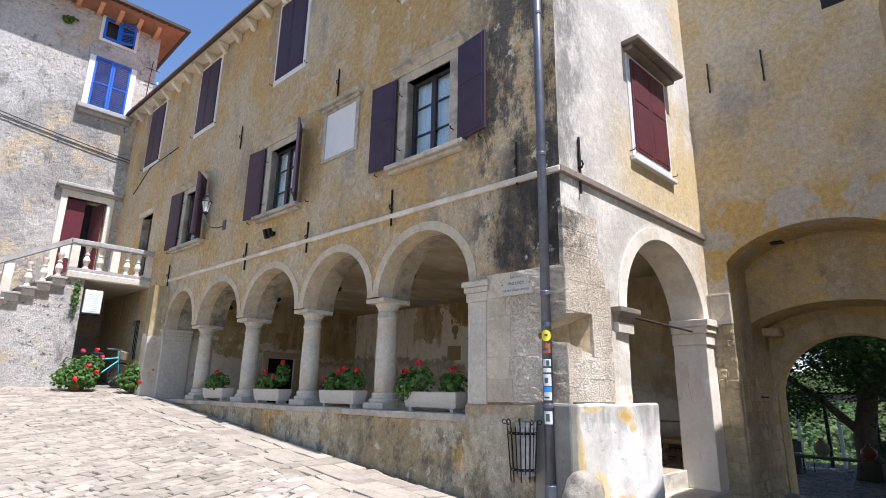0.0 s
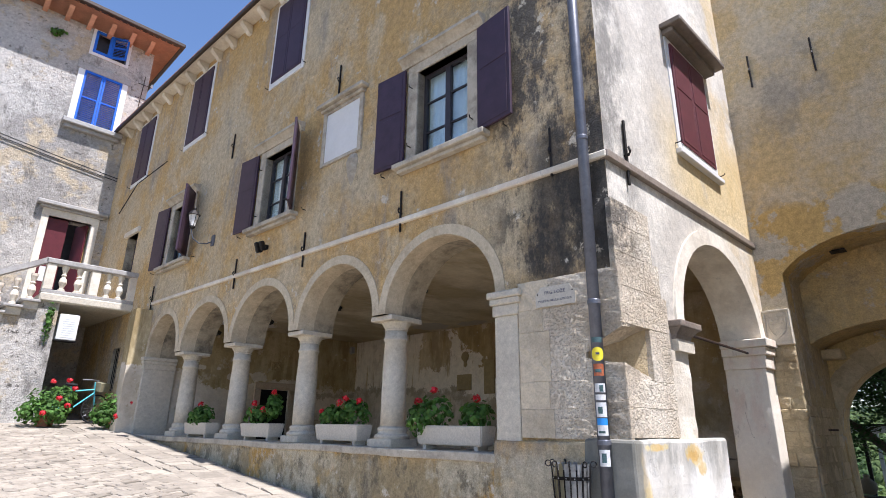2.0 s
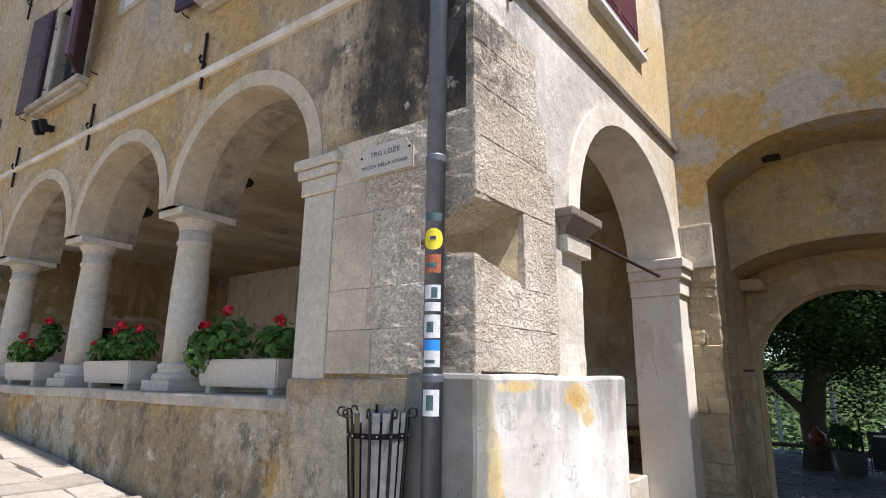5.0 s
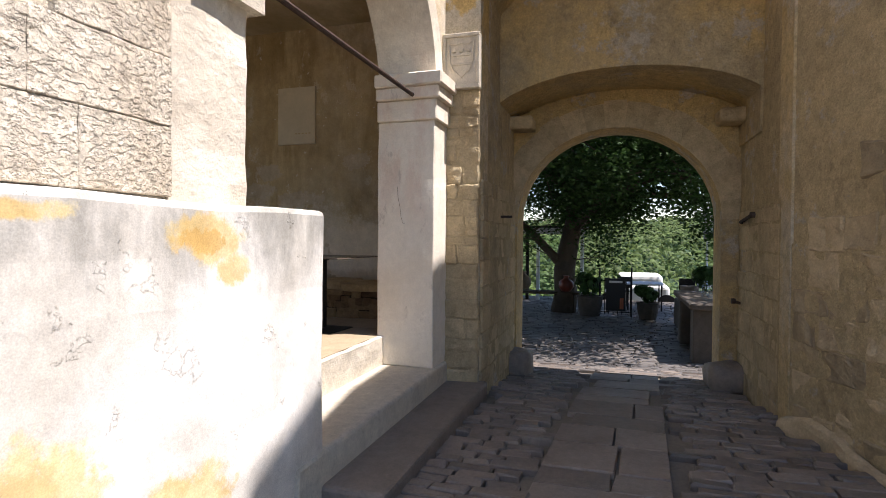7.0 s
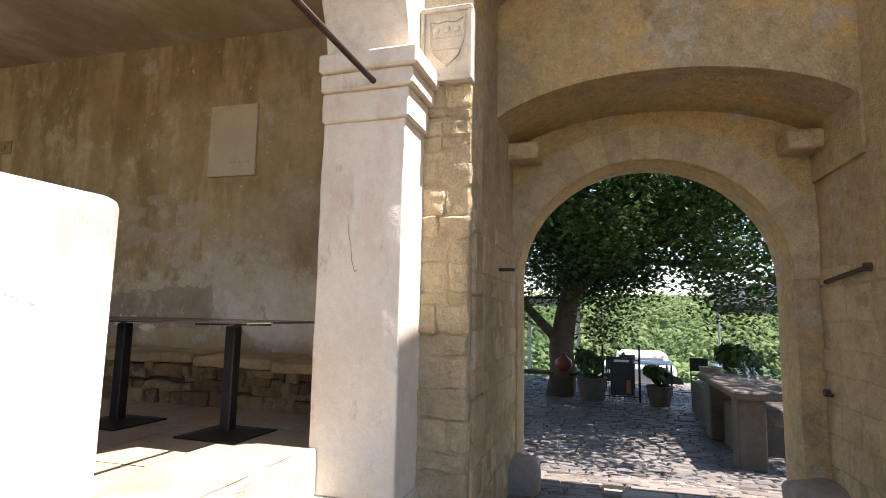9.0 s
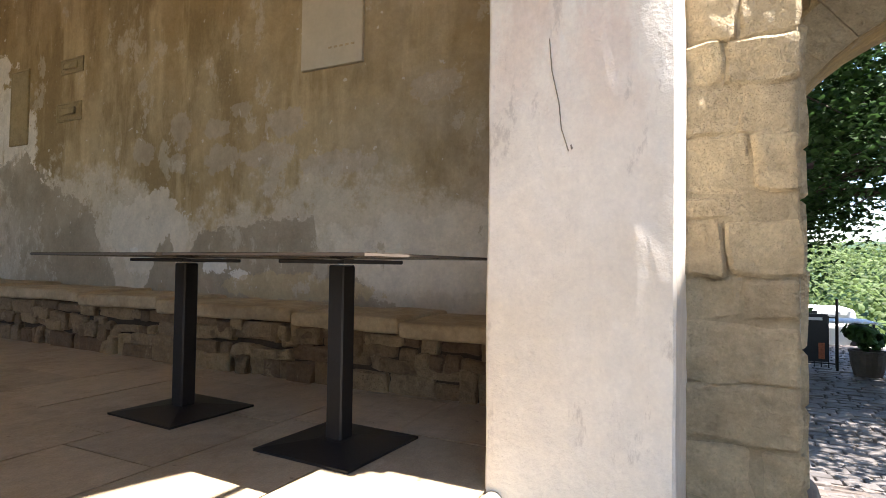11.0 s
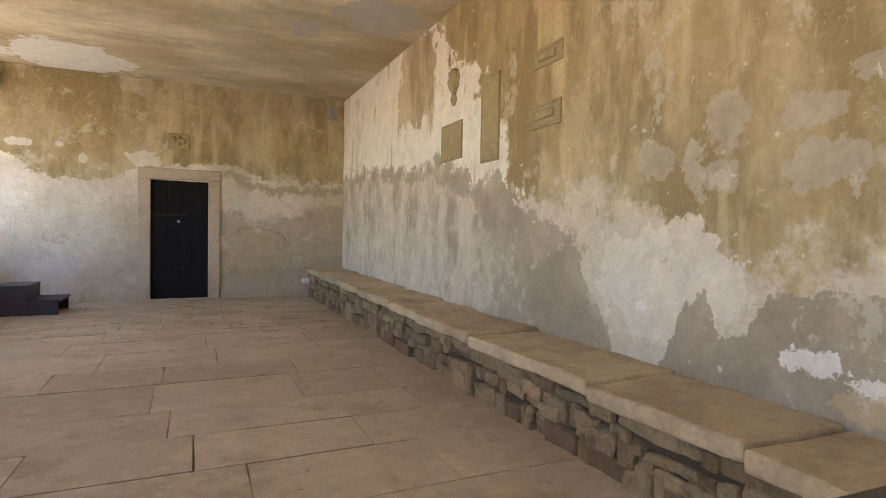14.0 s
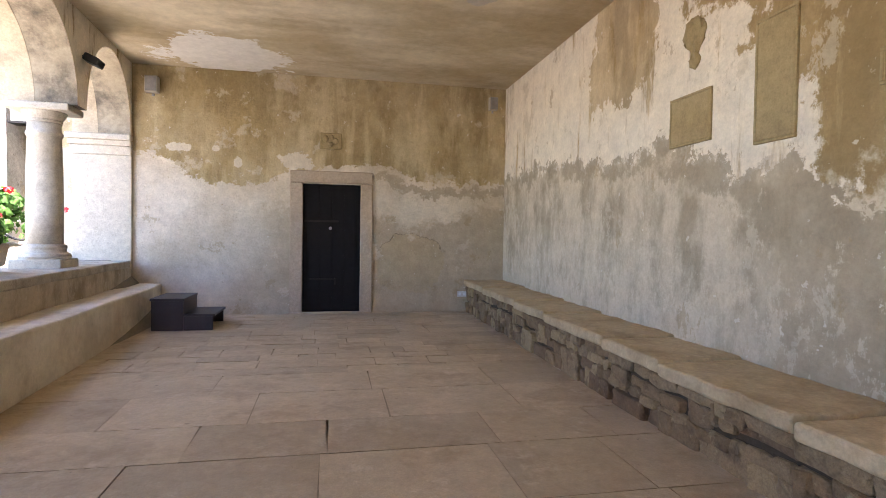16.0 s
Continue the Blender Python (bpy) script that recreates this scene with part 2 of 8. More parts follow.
def ceiling_mat():
    n = Net("loggia_ceiling_plaster", 0.95, spec=0.2)
    times = lambda a, b: n.calc("MULTIPLY", a, b)
    c = n.mix(n.step(n.noise(0.5, 7, 0.6, (1, 1.6, 1)), 0.36, 0.64), (0.50, 0.41, 0.255), (0.74, 0.66, 0.49))
    c = n.mix(times(n.step(n.noise(0.9, 8, 0.65, (0.7, 1.4, 1), (3, 3, 3)), 0.48, 0.68), 0.6), c, (0.37, 0.285, 0.16))
    c = n.mix(times(n.height(13.2, 15.3, 1.5, 0.8, axis="Y"), 0.35), c, (0.34, 0.26, 0.14))
    c = n.mix(times(n.blob("X", 7.05, 0.85, "Y", 14.75, 0.75, 0.8, 1.6), 0.9), c, (0.76, 0.74, 0.70))
    grey = n.any([n.blob("X", 10.55, 0.50, "Y", 11.4, 0.55, 0.8, 2.0), n.blob("X", 10.9, 0.25, "Y", 10.2, 0.45, 0.8, 2.0), n.blob("X", 9.9, 0.2, "Y", 12.1, 0.3, 0.8, 2.0)])
    c = n.mix(times(grey, 0.8), c, (0.50, 0.47, 0.43))
    c = n.shade(c, n.noise(9, 8, 0.7), 0.86, 1.12)
    return n.done(c, [(n.noise(1.8, 8, 0.65), 0.02), (n.noise(30, 6, 0.7), 0.003)])


def worn(n, c, tone=1.0):
    """Fine mottling, pinholes and trowel relief of old plaster."""
    c = n.mix(n.calc("MULTIPLY", n.step(n.noise(14, 4, 0.5, shift=(2, 2, 2)), 0.70, 0.72), 0.7), c, (0.72, 0.66, 0.55))
    c = n.shade(c, n.noise(5, 9, 0.75), 0.80 * tone, 1.18 * tone)
    c = n.shade(c, n.noise(38, 6, 0.75), 0.88, 1.1)
    return n.done(c, [(n.noise(1.8, 8, 0.65), 0.035), (n.noise(9, 7, 0.7), 0.006), (n.noise(42, 6, 0.7), 0.004)])


def ochre_ground(n, brown, light):
    times = lambda a, b: n.calc("MULTIPLY", a, b)
    c = n.mix(n.step(n.noise(0.8, 8, 0.65, (1, 1, 0.6)), 0.38, 0.62), brown, light)
    c = n.mix(times(n.step(n.noise(1.2, 10, 0.7, (1, 1, 0.4), (3, 3, 3)), 0.46, 0.58), 0.75), c, tuple(v * 0.72 for v in brown))
    c = n.mix(times(n.step(n.noise(3.2, 8, 0.65, (1, 1, 0.16), (5, 5, 5)), 0.50, 0.64), 0.6), c, tuple(min(0.7, v * 1.2) for v in light))
    return c


def back_wall_mat():
    """Ochre limewash of the long wall: white wash at the far end, grey cement over the damp foot, cream patches, grey flakes."""
    n = Net("loggia_wall_plaster", 0.95, spec=0.2)
    times = lambda a, b: n.calc("MULTIPLY", a, b)
    less = lambda a: n.calc("SUBTRACT", 1.0, a)
    c = ochre_ground(n, (0.40, 0.285, 0.135), (0.53, 0.415, 0.24))
    # paler, greyer plaster towards the arch; its paleness also paints in bounced sun
    c = n.mix(times(less(n.height(4.9, 6.0, 1.4, 0.7, 8, axis="Y")), times(n.step(n.noise(0.9, 8, 0.6, shift=(3, 9, 2)), 0.36, 0.60), 0.8)), c, (0.56, 0.47, 0.335))
    # cream wash low down
    low = n.below([(3.9, 1.25), (5.5, 1.28), (6.5, 1.12), (7.2, 1.15), (7.8, 1.33), (8.5, 1.48), (9.4, 1.55), (15.5, 1.4)], wob=0.75, scale=2.2, soft=0.16)
    c = n.mix(times(low, 0.85), c, (0.66, 0.575, 0.43))
    # the patch at Y 5.0 also paints the glow of sun off the floor
    bright = n.any([n.blob("Y", 7.95, 0.62, "Z", 0.98, 0.36, 0.9, 3.0), n.blob("Y", 5.0, 0.95, "Z", 0.78, 0.26, 0.8, 2.4, 0.10)])
    c = n.mix(times(bright, 0.8), c, (0.74, 0.66, 0.52))
    # white wash kept above the tide line at the far end, with a brown gap under the ceiling
    tide = n.below([(7.9, 0.1), (8.2, 0.3), (8.45, 0.85), (8.65, 1.22), (9.05, 1.37), (9.46, 1.57), (9.8, 1.83), (10.16, 1.62), (10.6, 1.89), (11.1, 2.05), (11.7, 1.95), (12.9, 2.13), (15.4, 2.22)], wob=0.28, scale=3.6, soft=0.012)
    wash = less(n.below([(1.5, 9.45), (1.9, 9.6), (2.2, 9.7), (2.8, 10.2), (2.95, 10.6), (3.5, 11.1), (3.9, 11.4)], "Z", "Y", 0.7, 2.6, 0.06, 16.0))
    wash = times(wash, less(times(n.blob("Y", 11.85, 0.62, "Z", 3.15, 0.62, 0.7, 2.6), 0.85)))
    drips = n.step(n.noise(4.0, 8, 0.65, (1, 1, 0.18), (4, 1, 1)), 0.33, 0.46)
    c = n.mix(times(times(wash, drips), 0.95), c, (0.84, 0.765, 0.635))
    # grey cement below the tide line: bare and dark by the cream patch, streaked with wash further on
    grey = n.mix(n.step(n.noise(1.6, 8, 0.6, shift=(2, 7, 1)), 0.40, 0.62), (0.345, 0.28, 0.19), (0.42, 0.345, 0.24))
    streak = times(n.height(9.6, 10.3, 0.5, 1.2, axis="Y"), n.step(n.noise(2.4, 9, 0.7, (1, 1, 0.5), (6, 6, 2)), 0.36, 0.58))
    grey = n.mix(times(streak, 0.9), grey, (0.64, 0.545, 0.405))
    grey = n.mix(times(n.step(n.noise(3.4, 9, 0.75, (1, 1, 0.6), (2, 5, 8)), 0.60, 0.63), 0.7), grey, (0.66, 0.57, 0.43))
    c = n.mix(times(tide, 0.95), c, grey)
    rim = times(n.below([(7.9, 0.3), (8.3, 1.2), (9.05, 1.45), (9.46, 1.64), (9.8, 1.9), (10.16, 1.69), (10.6, 1.96), (11.1, 2.12), (11.7, 2.03), (12.9, 2.2), (15.4, 2.28)], wob=0.28, scale=3.6, soft=0.012), less(n.below([(7.9, 0.1), (8.3, 0.9), (9.05, 1.2), (9.46, 1.42), (10.16, 1.5), (11.1, 1.86), (12.9, 1.97), (15.4, 2.08)], wob=0.34, scale=3.0, soft=0.05)))
    c = n.mix(times(rim, times(n.height(9.7, 10.2, 0.3, axis="Y"), times(n.step(n.noise(2.8, 8, 0.7, shift=(1, 6, 1)), 0.38, 0.50), 0.85))), c, (0.38, 0.315, 0.22))
    # second cement patch with a ragged edge, and splashes of white on it
    patch = n.below([(4.9, 0.2), (5.45, 0.48), (5.66, 0.66), (5.94, 0.80), (5.98, 1.05), (6.75, 1.0), (7.2, 0.94), (7.3, 0.72), (7.45, 0.70), (7.55, 0.90), (7.68, 0.86), (7.95, 0.2)], wob=0.14, scale=5.0, soft=0.01)
    c = n.mix(times(patch, 0.95), c, grey)
    splash = n.any([n.blob("Y", 6.95, 0.16, "Z", 0.67, 0.055, 1.6, 9.0), n.blob("Y", 6.72, 0.10, "Z", 0.61, 0.04, 1.6, 9.0), n.blob("Y", 8.0, 0.05, "Z", 0.80, 0.03, 1.2, 9.0)])
    c = n.mix(times(splash, 0.9), c, (0.80, 0.74, 0.63))
    c = n.mix(times(n.blob("Y", 6.2, 0.75, "Z", 0.52, 0.10, 0.8, 4.0), 0.7), c, (0.55, 0.42, 0.23))
    # violet-grey flakes with sharp edges
    flakes = n.any([n.blob("Y", y, ry, "Z", z, rz, 0.9, 6.0, 0.03) for y, z, ry, rz in ((7.43, 1.82, 0.13, 0.17), (6.25, 1.80, 0.16, 0.11), (7.0, 1.81, 0.15, 0.08), (6.73, 1.93, 0.12, 0.07), (7.92, 1.68, 0.13, 0.11), (7.48, 1.55, 0.12, 0.08), (6.95, 1.56, 0.2, 0.12), (5.8, 1.43, 0.34, 0.09), (6.4, 1.55, 0.3, 0.09), (5.0, 1.9, 0.2, 0.10))])
    c = n.mix(times(flakes, 0.55), c, (0.54, 0.455, 0.35))
    # darker upright streaks in the corner by the arch
    c = n.mix(times(times(less(n.height(4.15, 4.55, 0.6, 1.2, 8, axis="Y")), n.step(n.noise(2.6, 9, 0.75, (1, 1, 0.3), (7, 5, 5)), 0.42, 0.58)), 0.75), c, (0.19, 0.15, 0.09))
    # small scars where the wash has come away
    c = n.mix(times(n.step(n.noise(2.3, 10, 0.75, (1, 1, 0.7), (9, 2, 6)), 0.58, 0.60), 0.55), c, (0.62, 0.54, 0.41))
    c = n.mix(times(n.step(n.noise(2.9, 10, 0.75, (1, 1, 0.6), (1, 9, 3)), 0.60, 0.63), 0.5), c, (0.37, 0.275, 0.15))
    return worn(n, c, 0.92)


def far_wall_mat():
    """End wall of the loggia: olive wash above, pale wash and bare cement below an uneven line."""
    n = Net("far_loggia_plaster", 0.95, spec=0.2)
    times = lambda a, b: n.calc("MULTIPLY", a, b)
    less = lambda a: n.calc("SUBTRACT", 1.0, a)
    c = ochre_ground(n, (0.40, 0.30, 0.145), (0.53, 0.44, 0.27))
    tide = n.below([(5.0, 2.45), (6.0, 2.42), (6.3, 2.2), (6.84, 1.96), (7.3, 1.97), (7.6, 2.12), (7.9, 2.27), (9.14, 2.33), (9.6, 2.24), (10.16, 2.1), (10.6, 2.16), (11.2, 2.12)], "X", wob=0.24, scale=4.0, soft=0.015)
    c = n.mix(times(tide, 0.95), c, n.mix(n.step(n.noise(1.1, 8, 0.6, shift=(2, 2, 5)), 0.36, 0.62), (0.58, 0.495, 0.37), (0.74, 0.665, 0.545)))
    band = times(n.below([(8.9, 2.2), (9.3, 2.2), (10.0, 2.04), (11.2, 2.08)], "X", wob=0.25, scale=4.0, soft=0.02), n.calc("MULTIPLY", less(n.below([(8.9, 2.06), (9.3, 2.08), (10.0, 1.86), (11.2, 1.98)], "X", wob=0.3, scale=4.0, soft=0.02)), n.height(9.05, 9.2, 0.1, axis="X")))
    c = n.mix(times(band, 0.85), c, (0.41, 0.34, 0.24))
    # bare cement at the foot, greyer towards the bench
    foot = n.below([(5.0, 1.5), (6.0, 1.35), (6.9, 1.62), (7.9, 1.72), (9.0, 1.62), (9.6, 1.45), (10.3, 1.55), (11.2, 1.75)], "X", wob=0.35, scale=2.2, soft=0.10)
    c = n.mix(times(times(foot, n.height(6.6, 8.2, 0.9, 0.9, axis="X")), 0.9), c, (0.45, 0.37, 0.26))
    c = n.mix(times(n.blob("X", 9.7, 0.55, "Z", 0.85, 0.46, 0.3, 3.0, 0.02), 0.75), c, (0.47, 0.375, 0.235))
    crack = times(n.blob("X", 9.7, 0.565, "Z", 0.85, 0.475, 0.3, 3.0, 0.012), less(n.blob("X", 9.7, 0.552, "Z", 0.85, 0.462, 0.3, 3.0, 0.012)))
    c = n.mix(times(times(crack, n.height(1.0, 1.1, 0.1)), 0.8), c, (0.16, 0.12, 0.07))
    spots = n.any([n.blob("X", 6.35, 0.2, "Z", 2.5, 0.06, 1.0, 6.0), n.blob("X", 6.85, 0.06, "Z", 2.5, 0.05, 1.0, 6.0), n.blob("X", 7.15, 0.06, "Z", 2.3, 0.07, 1.0, 6.0), n.blob("X", 7.95, 0.25, "Z", 2.36, 0.12, 1.0, 5.0)])
    c = n.mix(times(spots, 0.85), c, (0.72, 0.66, 0.54))
    c = n.mix(times(n.step(n.noise(2.0, 10, 0.75, shift=(9, 2, 6)), 0.57, 0.60), 0.5), c, (0.64, 0.57, 0.44))
    c = n.mix(times(n.step(n.noise(2.6, 10, 0.75, shift=(1, 9, 3)), 0.59, 0.63), 0.5), c, (0.36, 0.275, 0.155))
    return worn(n, c, 0.95)


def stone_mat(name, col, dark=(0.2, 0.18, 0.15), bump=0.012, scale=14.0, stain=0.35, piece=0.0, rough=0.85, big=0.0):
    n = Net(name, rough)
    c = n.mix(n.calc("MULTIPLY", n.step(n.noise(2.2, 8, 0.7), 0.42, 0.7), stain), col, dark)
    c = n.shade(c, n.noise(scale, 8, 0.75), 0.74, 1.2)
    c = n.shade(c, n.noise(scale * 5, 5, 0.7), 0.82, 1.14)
    if piece:
        c = n.piece(c, 1 - piece, 1 + piece)
    bumps = [(n.noise(scale, 8, 0.7), bump), (n.noise(scale * 7, 4), bump * 0.25)]
    if big:
        bumps.insert(0, (n.noise(4.0, 6, 0.6), big))
    return n.done(c, bumps)


def trim_mat():
    """Smooth lime plaster gone pink and grey in places."""
    n = Net("lime_trim", 0.85)
    c = n.mix(n.step(n.noise(1.3, 8, 0.65), 0.40, 0.62), (0.60, 0.53, 0.42), (0.76, 0.70, 0.58))
    c = n.mix(n.calc("MULTIPLY", n.step(n.noise(1.1, 8, 0.65, (1, 1, 0.6), (4, 7, 1)), 0.54, 0.68), 0.4), c, (0.57, 0.43, 0.32))
    c = n.mix(n.calc("MULTIPLY", n.step(n.noise(6, 9, 0.75, (1, 1, 0.5), (1, 3, 3)), 0.58, 0.68), 0.5), c, (0.36, 0.31, 0.25))
    c = n.shade(n.shade(c, n.noise(13, 8, 0.75), 0.86, 1.12), n.noise(70, 4, 0.7), 0.92, 1.06)
    return n.done(c, [(n.noise(3.5, 8, 0.65), 0.025), (n.noise(45, 5, 0.7), 0.003)])


def lime_mat():
    """Bright limewash rubbed pink and scuffed."""
    n = Net("bright_limewash", 0.85)
    c = n.mix(n.step(n.noise(1.0, 8, 0.65), 0.40, 0.62), (0.74, 0.665, 0.54), (0.82, 0.755, 0.64))
    c = n.mix(n.calc("MULTIPLY", n.calc("MULTIPLY", n.height(0.9, 1.5, 0.9, 1.4), n.step(n.noise(2.2, 9, 0.7, (1, 1, 0.35), (4, 7, 1)), 0.46, 0.60)), 0.5), c, (0.66, 0.46, 0.34))
    c = n.mix(n.calc("MULTIPLY", n.step(n.noise(7, 9, 0.75, (1, 1, 0.4), (1, 3, 3)), 0.60, 0.68), 0.5), c, (0.46, 0.39, 0.31))
    c = n.shade(n.shade(c, n.noise(13, 8, 0.75), 0.9, 1.08), n.noise(70, 4, 0.7), 0.94, 1.05)
    return n.done(c, [(n.noise(3.5, 8, 0.65), 0.02), (n.noise(45, 5, 0.7), 0.003)])


def hammered_mat():
    """Limestone pitted all over by the hammer."""
    n = Net("hammered_limestone", 0.9)
    c = n.mix(n.step(n.noise(1.6, 8, 0.65), 0.40, 0.64), (0.62, 0.52, 0.385), (0.80, 0.71, 0.565))
    c = n.mix(n.calc("MULTIPLY", n.step(n.noise(2.6, 9, 0.7, shift=(2, 5, 1)), 0.54, 0.68), 0.55), c, (0.40, 0.345, 0.27))
    c = n.shade(n.shade(c, n.noise(26, 8, 0.75), 0.64, 1.26), n.noise(110, 4, 0.7), 0.8, 1.15)
    soot = n.calc("MULTIPLY", n.height(2.5, 3.0, 0.5, 1.2), n.calc("SUBTRACT", 1.0, n.height(5.8, 6.3, 0.6, 1.1, 8, axis="X")))
    c = n.mix(n.calc("MULTIPLY", soot, n.calc("MULTIPLY", n.step(n.noise(5, 9, 0.8, shift=(3, 1, 1)), 0.40, 0.54), 0.8)), c, (0.09, 0.085, 0.075))
    pits = n.noise(34, 3, 0.55, (1, 1, 1.5))
    return n.done(c, [(n.noise(7, 7, 0.65), 0.04), (n.step(pits, 0.36, 0.54), 0.013), (n.noise(95, 5, 0.7), 0.006)])


def house_mat():
    n = Net("grey_weathered_render", 0.93)
    c = n.mix(n.step(n.noise(0.5, 7, 0.65), 0.40, 0.6), (0.35, 0.325, 0.29), (0.54, 0.505, 0.45))
    c = n.mix(n.step(n.noise(0.9, 8, 0.7, shift=(4, 2, 8)), 0.52, 0.60), c, (0.52, 0.43, 0.30))
    c = n.mix(n.calc("MULTIPLY", n.step(n.noise(1.8, 9, 0.75, (1, 1, 0.5), (1, 1, 4)), 0.53, 0.66), 0.8), c, (0.19, 0.175, 0.155))
    c = n.mix(n.step(n.noise(5.0, 9, 0.75, shift=(4, 4, 4)), 0.57, 0.63), c, (0.15, 0.135, 0.115))
    c = n.grit(c, 0.6, 1.3)
    return n.done(c, [(n.noise(2.2, 9, 0.75), 0.09), (n.noise(24, 6, 0.7), 0.015)])


def front_gate_mat():
    n = Net("rough_gate_plaster", 0.94)
    c = n.mix(n.step(n.noise(0.9, 8, 0.7), 0.40, 0.62), (0.60, 0.46, 0.24), (0.60, 0.52, 0.38))
    c = n.mix(n.calc("MULTIPLY", n.step(n.noise(0.6, 8, 0.7, (1, 1, 0.7), (7, 2, 5)), 0.50, 0.64), 0.6), c, (0.30, 0.275, 0.235))
    low = n.calc("SUBTRACT", 1.0, n.height(4.35, 4.65, 0.5, 1.3))
    band = n.mix(n.step(n.noise(1.5, 7, 0.6, shift=(1, 8, 3)), 0.48, 0.53), (0.56, 0.39, 0.15), (0.52, 0.47, 0.37))
    c = n.mix(n.calc("MULTIPLY", low, n.height(2.6, 3.2, 0.5)), c, band)
    c = n.mix(n.step(n.noise(2.4, 6, 0.6, shift=(2, 2, 9)), 0.68, 0.70), c, (0.55, 0.51, 0.44))
    c = n.grit(c, 0.6, 1.34)
    return n.done(c, [(n.noise(4.0, 9, 0.75), 0.05), (n.noise(55, 5), 0.008)])


M_FACADE = facade_mat()
M_END = end_mat()
M_GATE = gate_mat("weathered_gate_plaster", (0.55, 0.425, 0.235), 0.75)
M_FRONTGATE = front_gate_mat()
M_VAULT = gate_mat("ochre_vault_plaster", (0.62, 0.44, 0.19), 0.25)
M_INNER = back_wall_mat()
M_INNER_FAR = far_wall_mat()
M_CEIL = ceiling_mat()
M_STONE = stone_mat("pale_limestone", (0.60, 0.54, 0.43), (0.34, 0.30, 0.24))
M_ROUGH = hammered_mat()
M_QUOIN = stone_mat("quoin_stone", (0.62, 0.49, 0.29), (0.34, 0.245, 0.135), 0.045, 11, 0.6, 0.12, big=0.05)


def slab_mat():
    """Worn honey limestone: pale traffic wear, brown stains, tooling and hair cracks."""
    n = Net("worn_floor_slab", 0.55)
    times = lambda a, b: n.calc("MULTIPLY", a, b)
    c = n.mix(n.step(n.noise(0.55, 8, 0.65), 0.40, 0.60), (0.51, 0.405, 0.27), (0.43, 0.335, 0.215))
    c = n.mix(times(n.step(n.noise(1.7, 9, 0.7, shift=(4, 4, 1)), 0.50, 0.66), 0.55), c, (0.30, 0.215, 0.125))
    c = n.mix(times(n.step(n.noise(3.1, 9, 0.75, shift=(1, 7, 1)), 0.54, 0.66), 0.5), c, (0.60, 0.49, 0.35))
    c = n.piece(c, 0.86, 1.12)
    c = n.mix(times(n.step(n.noise(18, 3, 0.5), 0.72, 0.74), 0.6), c, (0.14, 0.10, 0.06))
    c = n.grit(c, 0.80, 1.16)
    return n.done(c, [(n.noise(5, 7, 0.6), 0.012), (n.noise(28, 5, 0.7), 0.003), (n.noise(90, 3), 0.001)])


M_SLAB = slab_mat()
M_COBBLE = stone_mat("pale_paving_stone", (0.47, 0.42, 0.34), (0.24, 0.21, 0.17), 0.010, 15, 0.4, 0.2, 0.75)
M_STREET = stone_mat("polished_street_stone", (0.25, 0.205, 0.165), (0.125, 0.10, 0.08), 0.008, 13, 0.5, 0.2, 0.55)
M_JOINT = stone_mat("sandy_joint", (0.33, 0.265, 0.175), (0.20, 0.155, 0.10), 0.01, 30, 0.5)
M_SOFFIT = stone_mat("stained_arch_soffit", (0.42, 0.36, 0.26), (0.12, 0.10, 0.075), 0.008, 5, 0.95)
M_EARTH = stone_mat("dusty_joint_earth", (0.23, 0.20, 0.155), (0.14, 0.12, 0.09), 0.01, 30, 0.5)
M_HOUSE = house_mat()
M_ERODED = stone_mat("eroded_yellow_limestone", (0.64, 0.545, 0.395), (0.38, 0.31, 0.215), 0.02, 9, 0.6, 0.10, big=0.03)
M_TRIM = trim_mat()
M_WINSTONE = stone_mat("weathered_window_stone", (0.50, 0.445, 0.35), (0.23, 0.195, 0.15), 0.01, 10, 0.75)
M_LIME = lime_mat()
M_BAND = stone_mat("yellowed_arch_band", (0.58, 0.49, 0.345), (0.36, 0.28, 0.18), 0.006, 9, 0.7)


# ---- building tools ----
def mesh(name, bm, mat, parent=None, m=None, smooth=False):
    me = bpy.data.meshes.new(name)
    bmesh.ops.recalc_face_normals(bm, faces=bm.faces)
    bm.to_mesh(me)
    bm.free()
    if mat:
        me.materials.append(mat)
    if smooth:
        for p in me.polygons:
            p.use_smooth = True
    ob = new(name, me)
    if m is not None:
        ob.matrix_basis = m
    if parent:
        ob.parent = parent
    return ob


def part(name, bm, material, parent, label="", m=None, smooth=False):
    ob = mesh(name, bm, material, parent, m, smooth)
    return tagged(ob, label) if label else ob


def thing(name, label, category, m=None, group=""):
    ob = new(name)
    ob.empty_display_size = 0.1
    if m is not None:
        ob.matrix_basis = m
    return tagged(ob, label, category, group)


def structure(ob, label="", category=""):
    return tagged(ob, label, category, kind="structure")


def box(x0, y0, z0, x1, y1, z1, bev=0.0, bm=None, seg=1):
    own = bm is None
    b = bmesh.new()
    bmesh.ops.create_cube(b, size=1.0, matrix=Matrix.Translation(((x0 + x1) / 2, (y0 + y1) / 2, (z0 + z1) / 2)) @ Matrix.Diagonal((x1 - x0, y1 - y0, z1 - z0, 1)))
    if bev:
        bmesh.ops.bevel(b, geom=b.edges[:], offset=bev, segments=seg, affect="EDGES", profile=0.5)
    return b if own else join(bm, b)


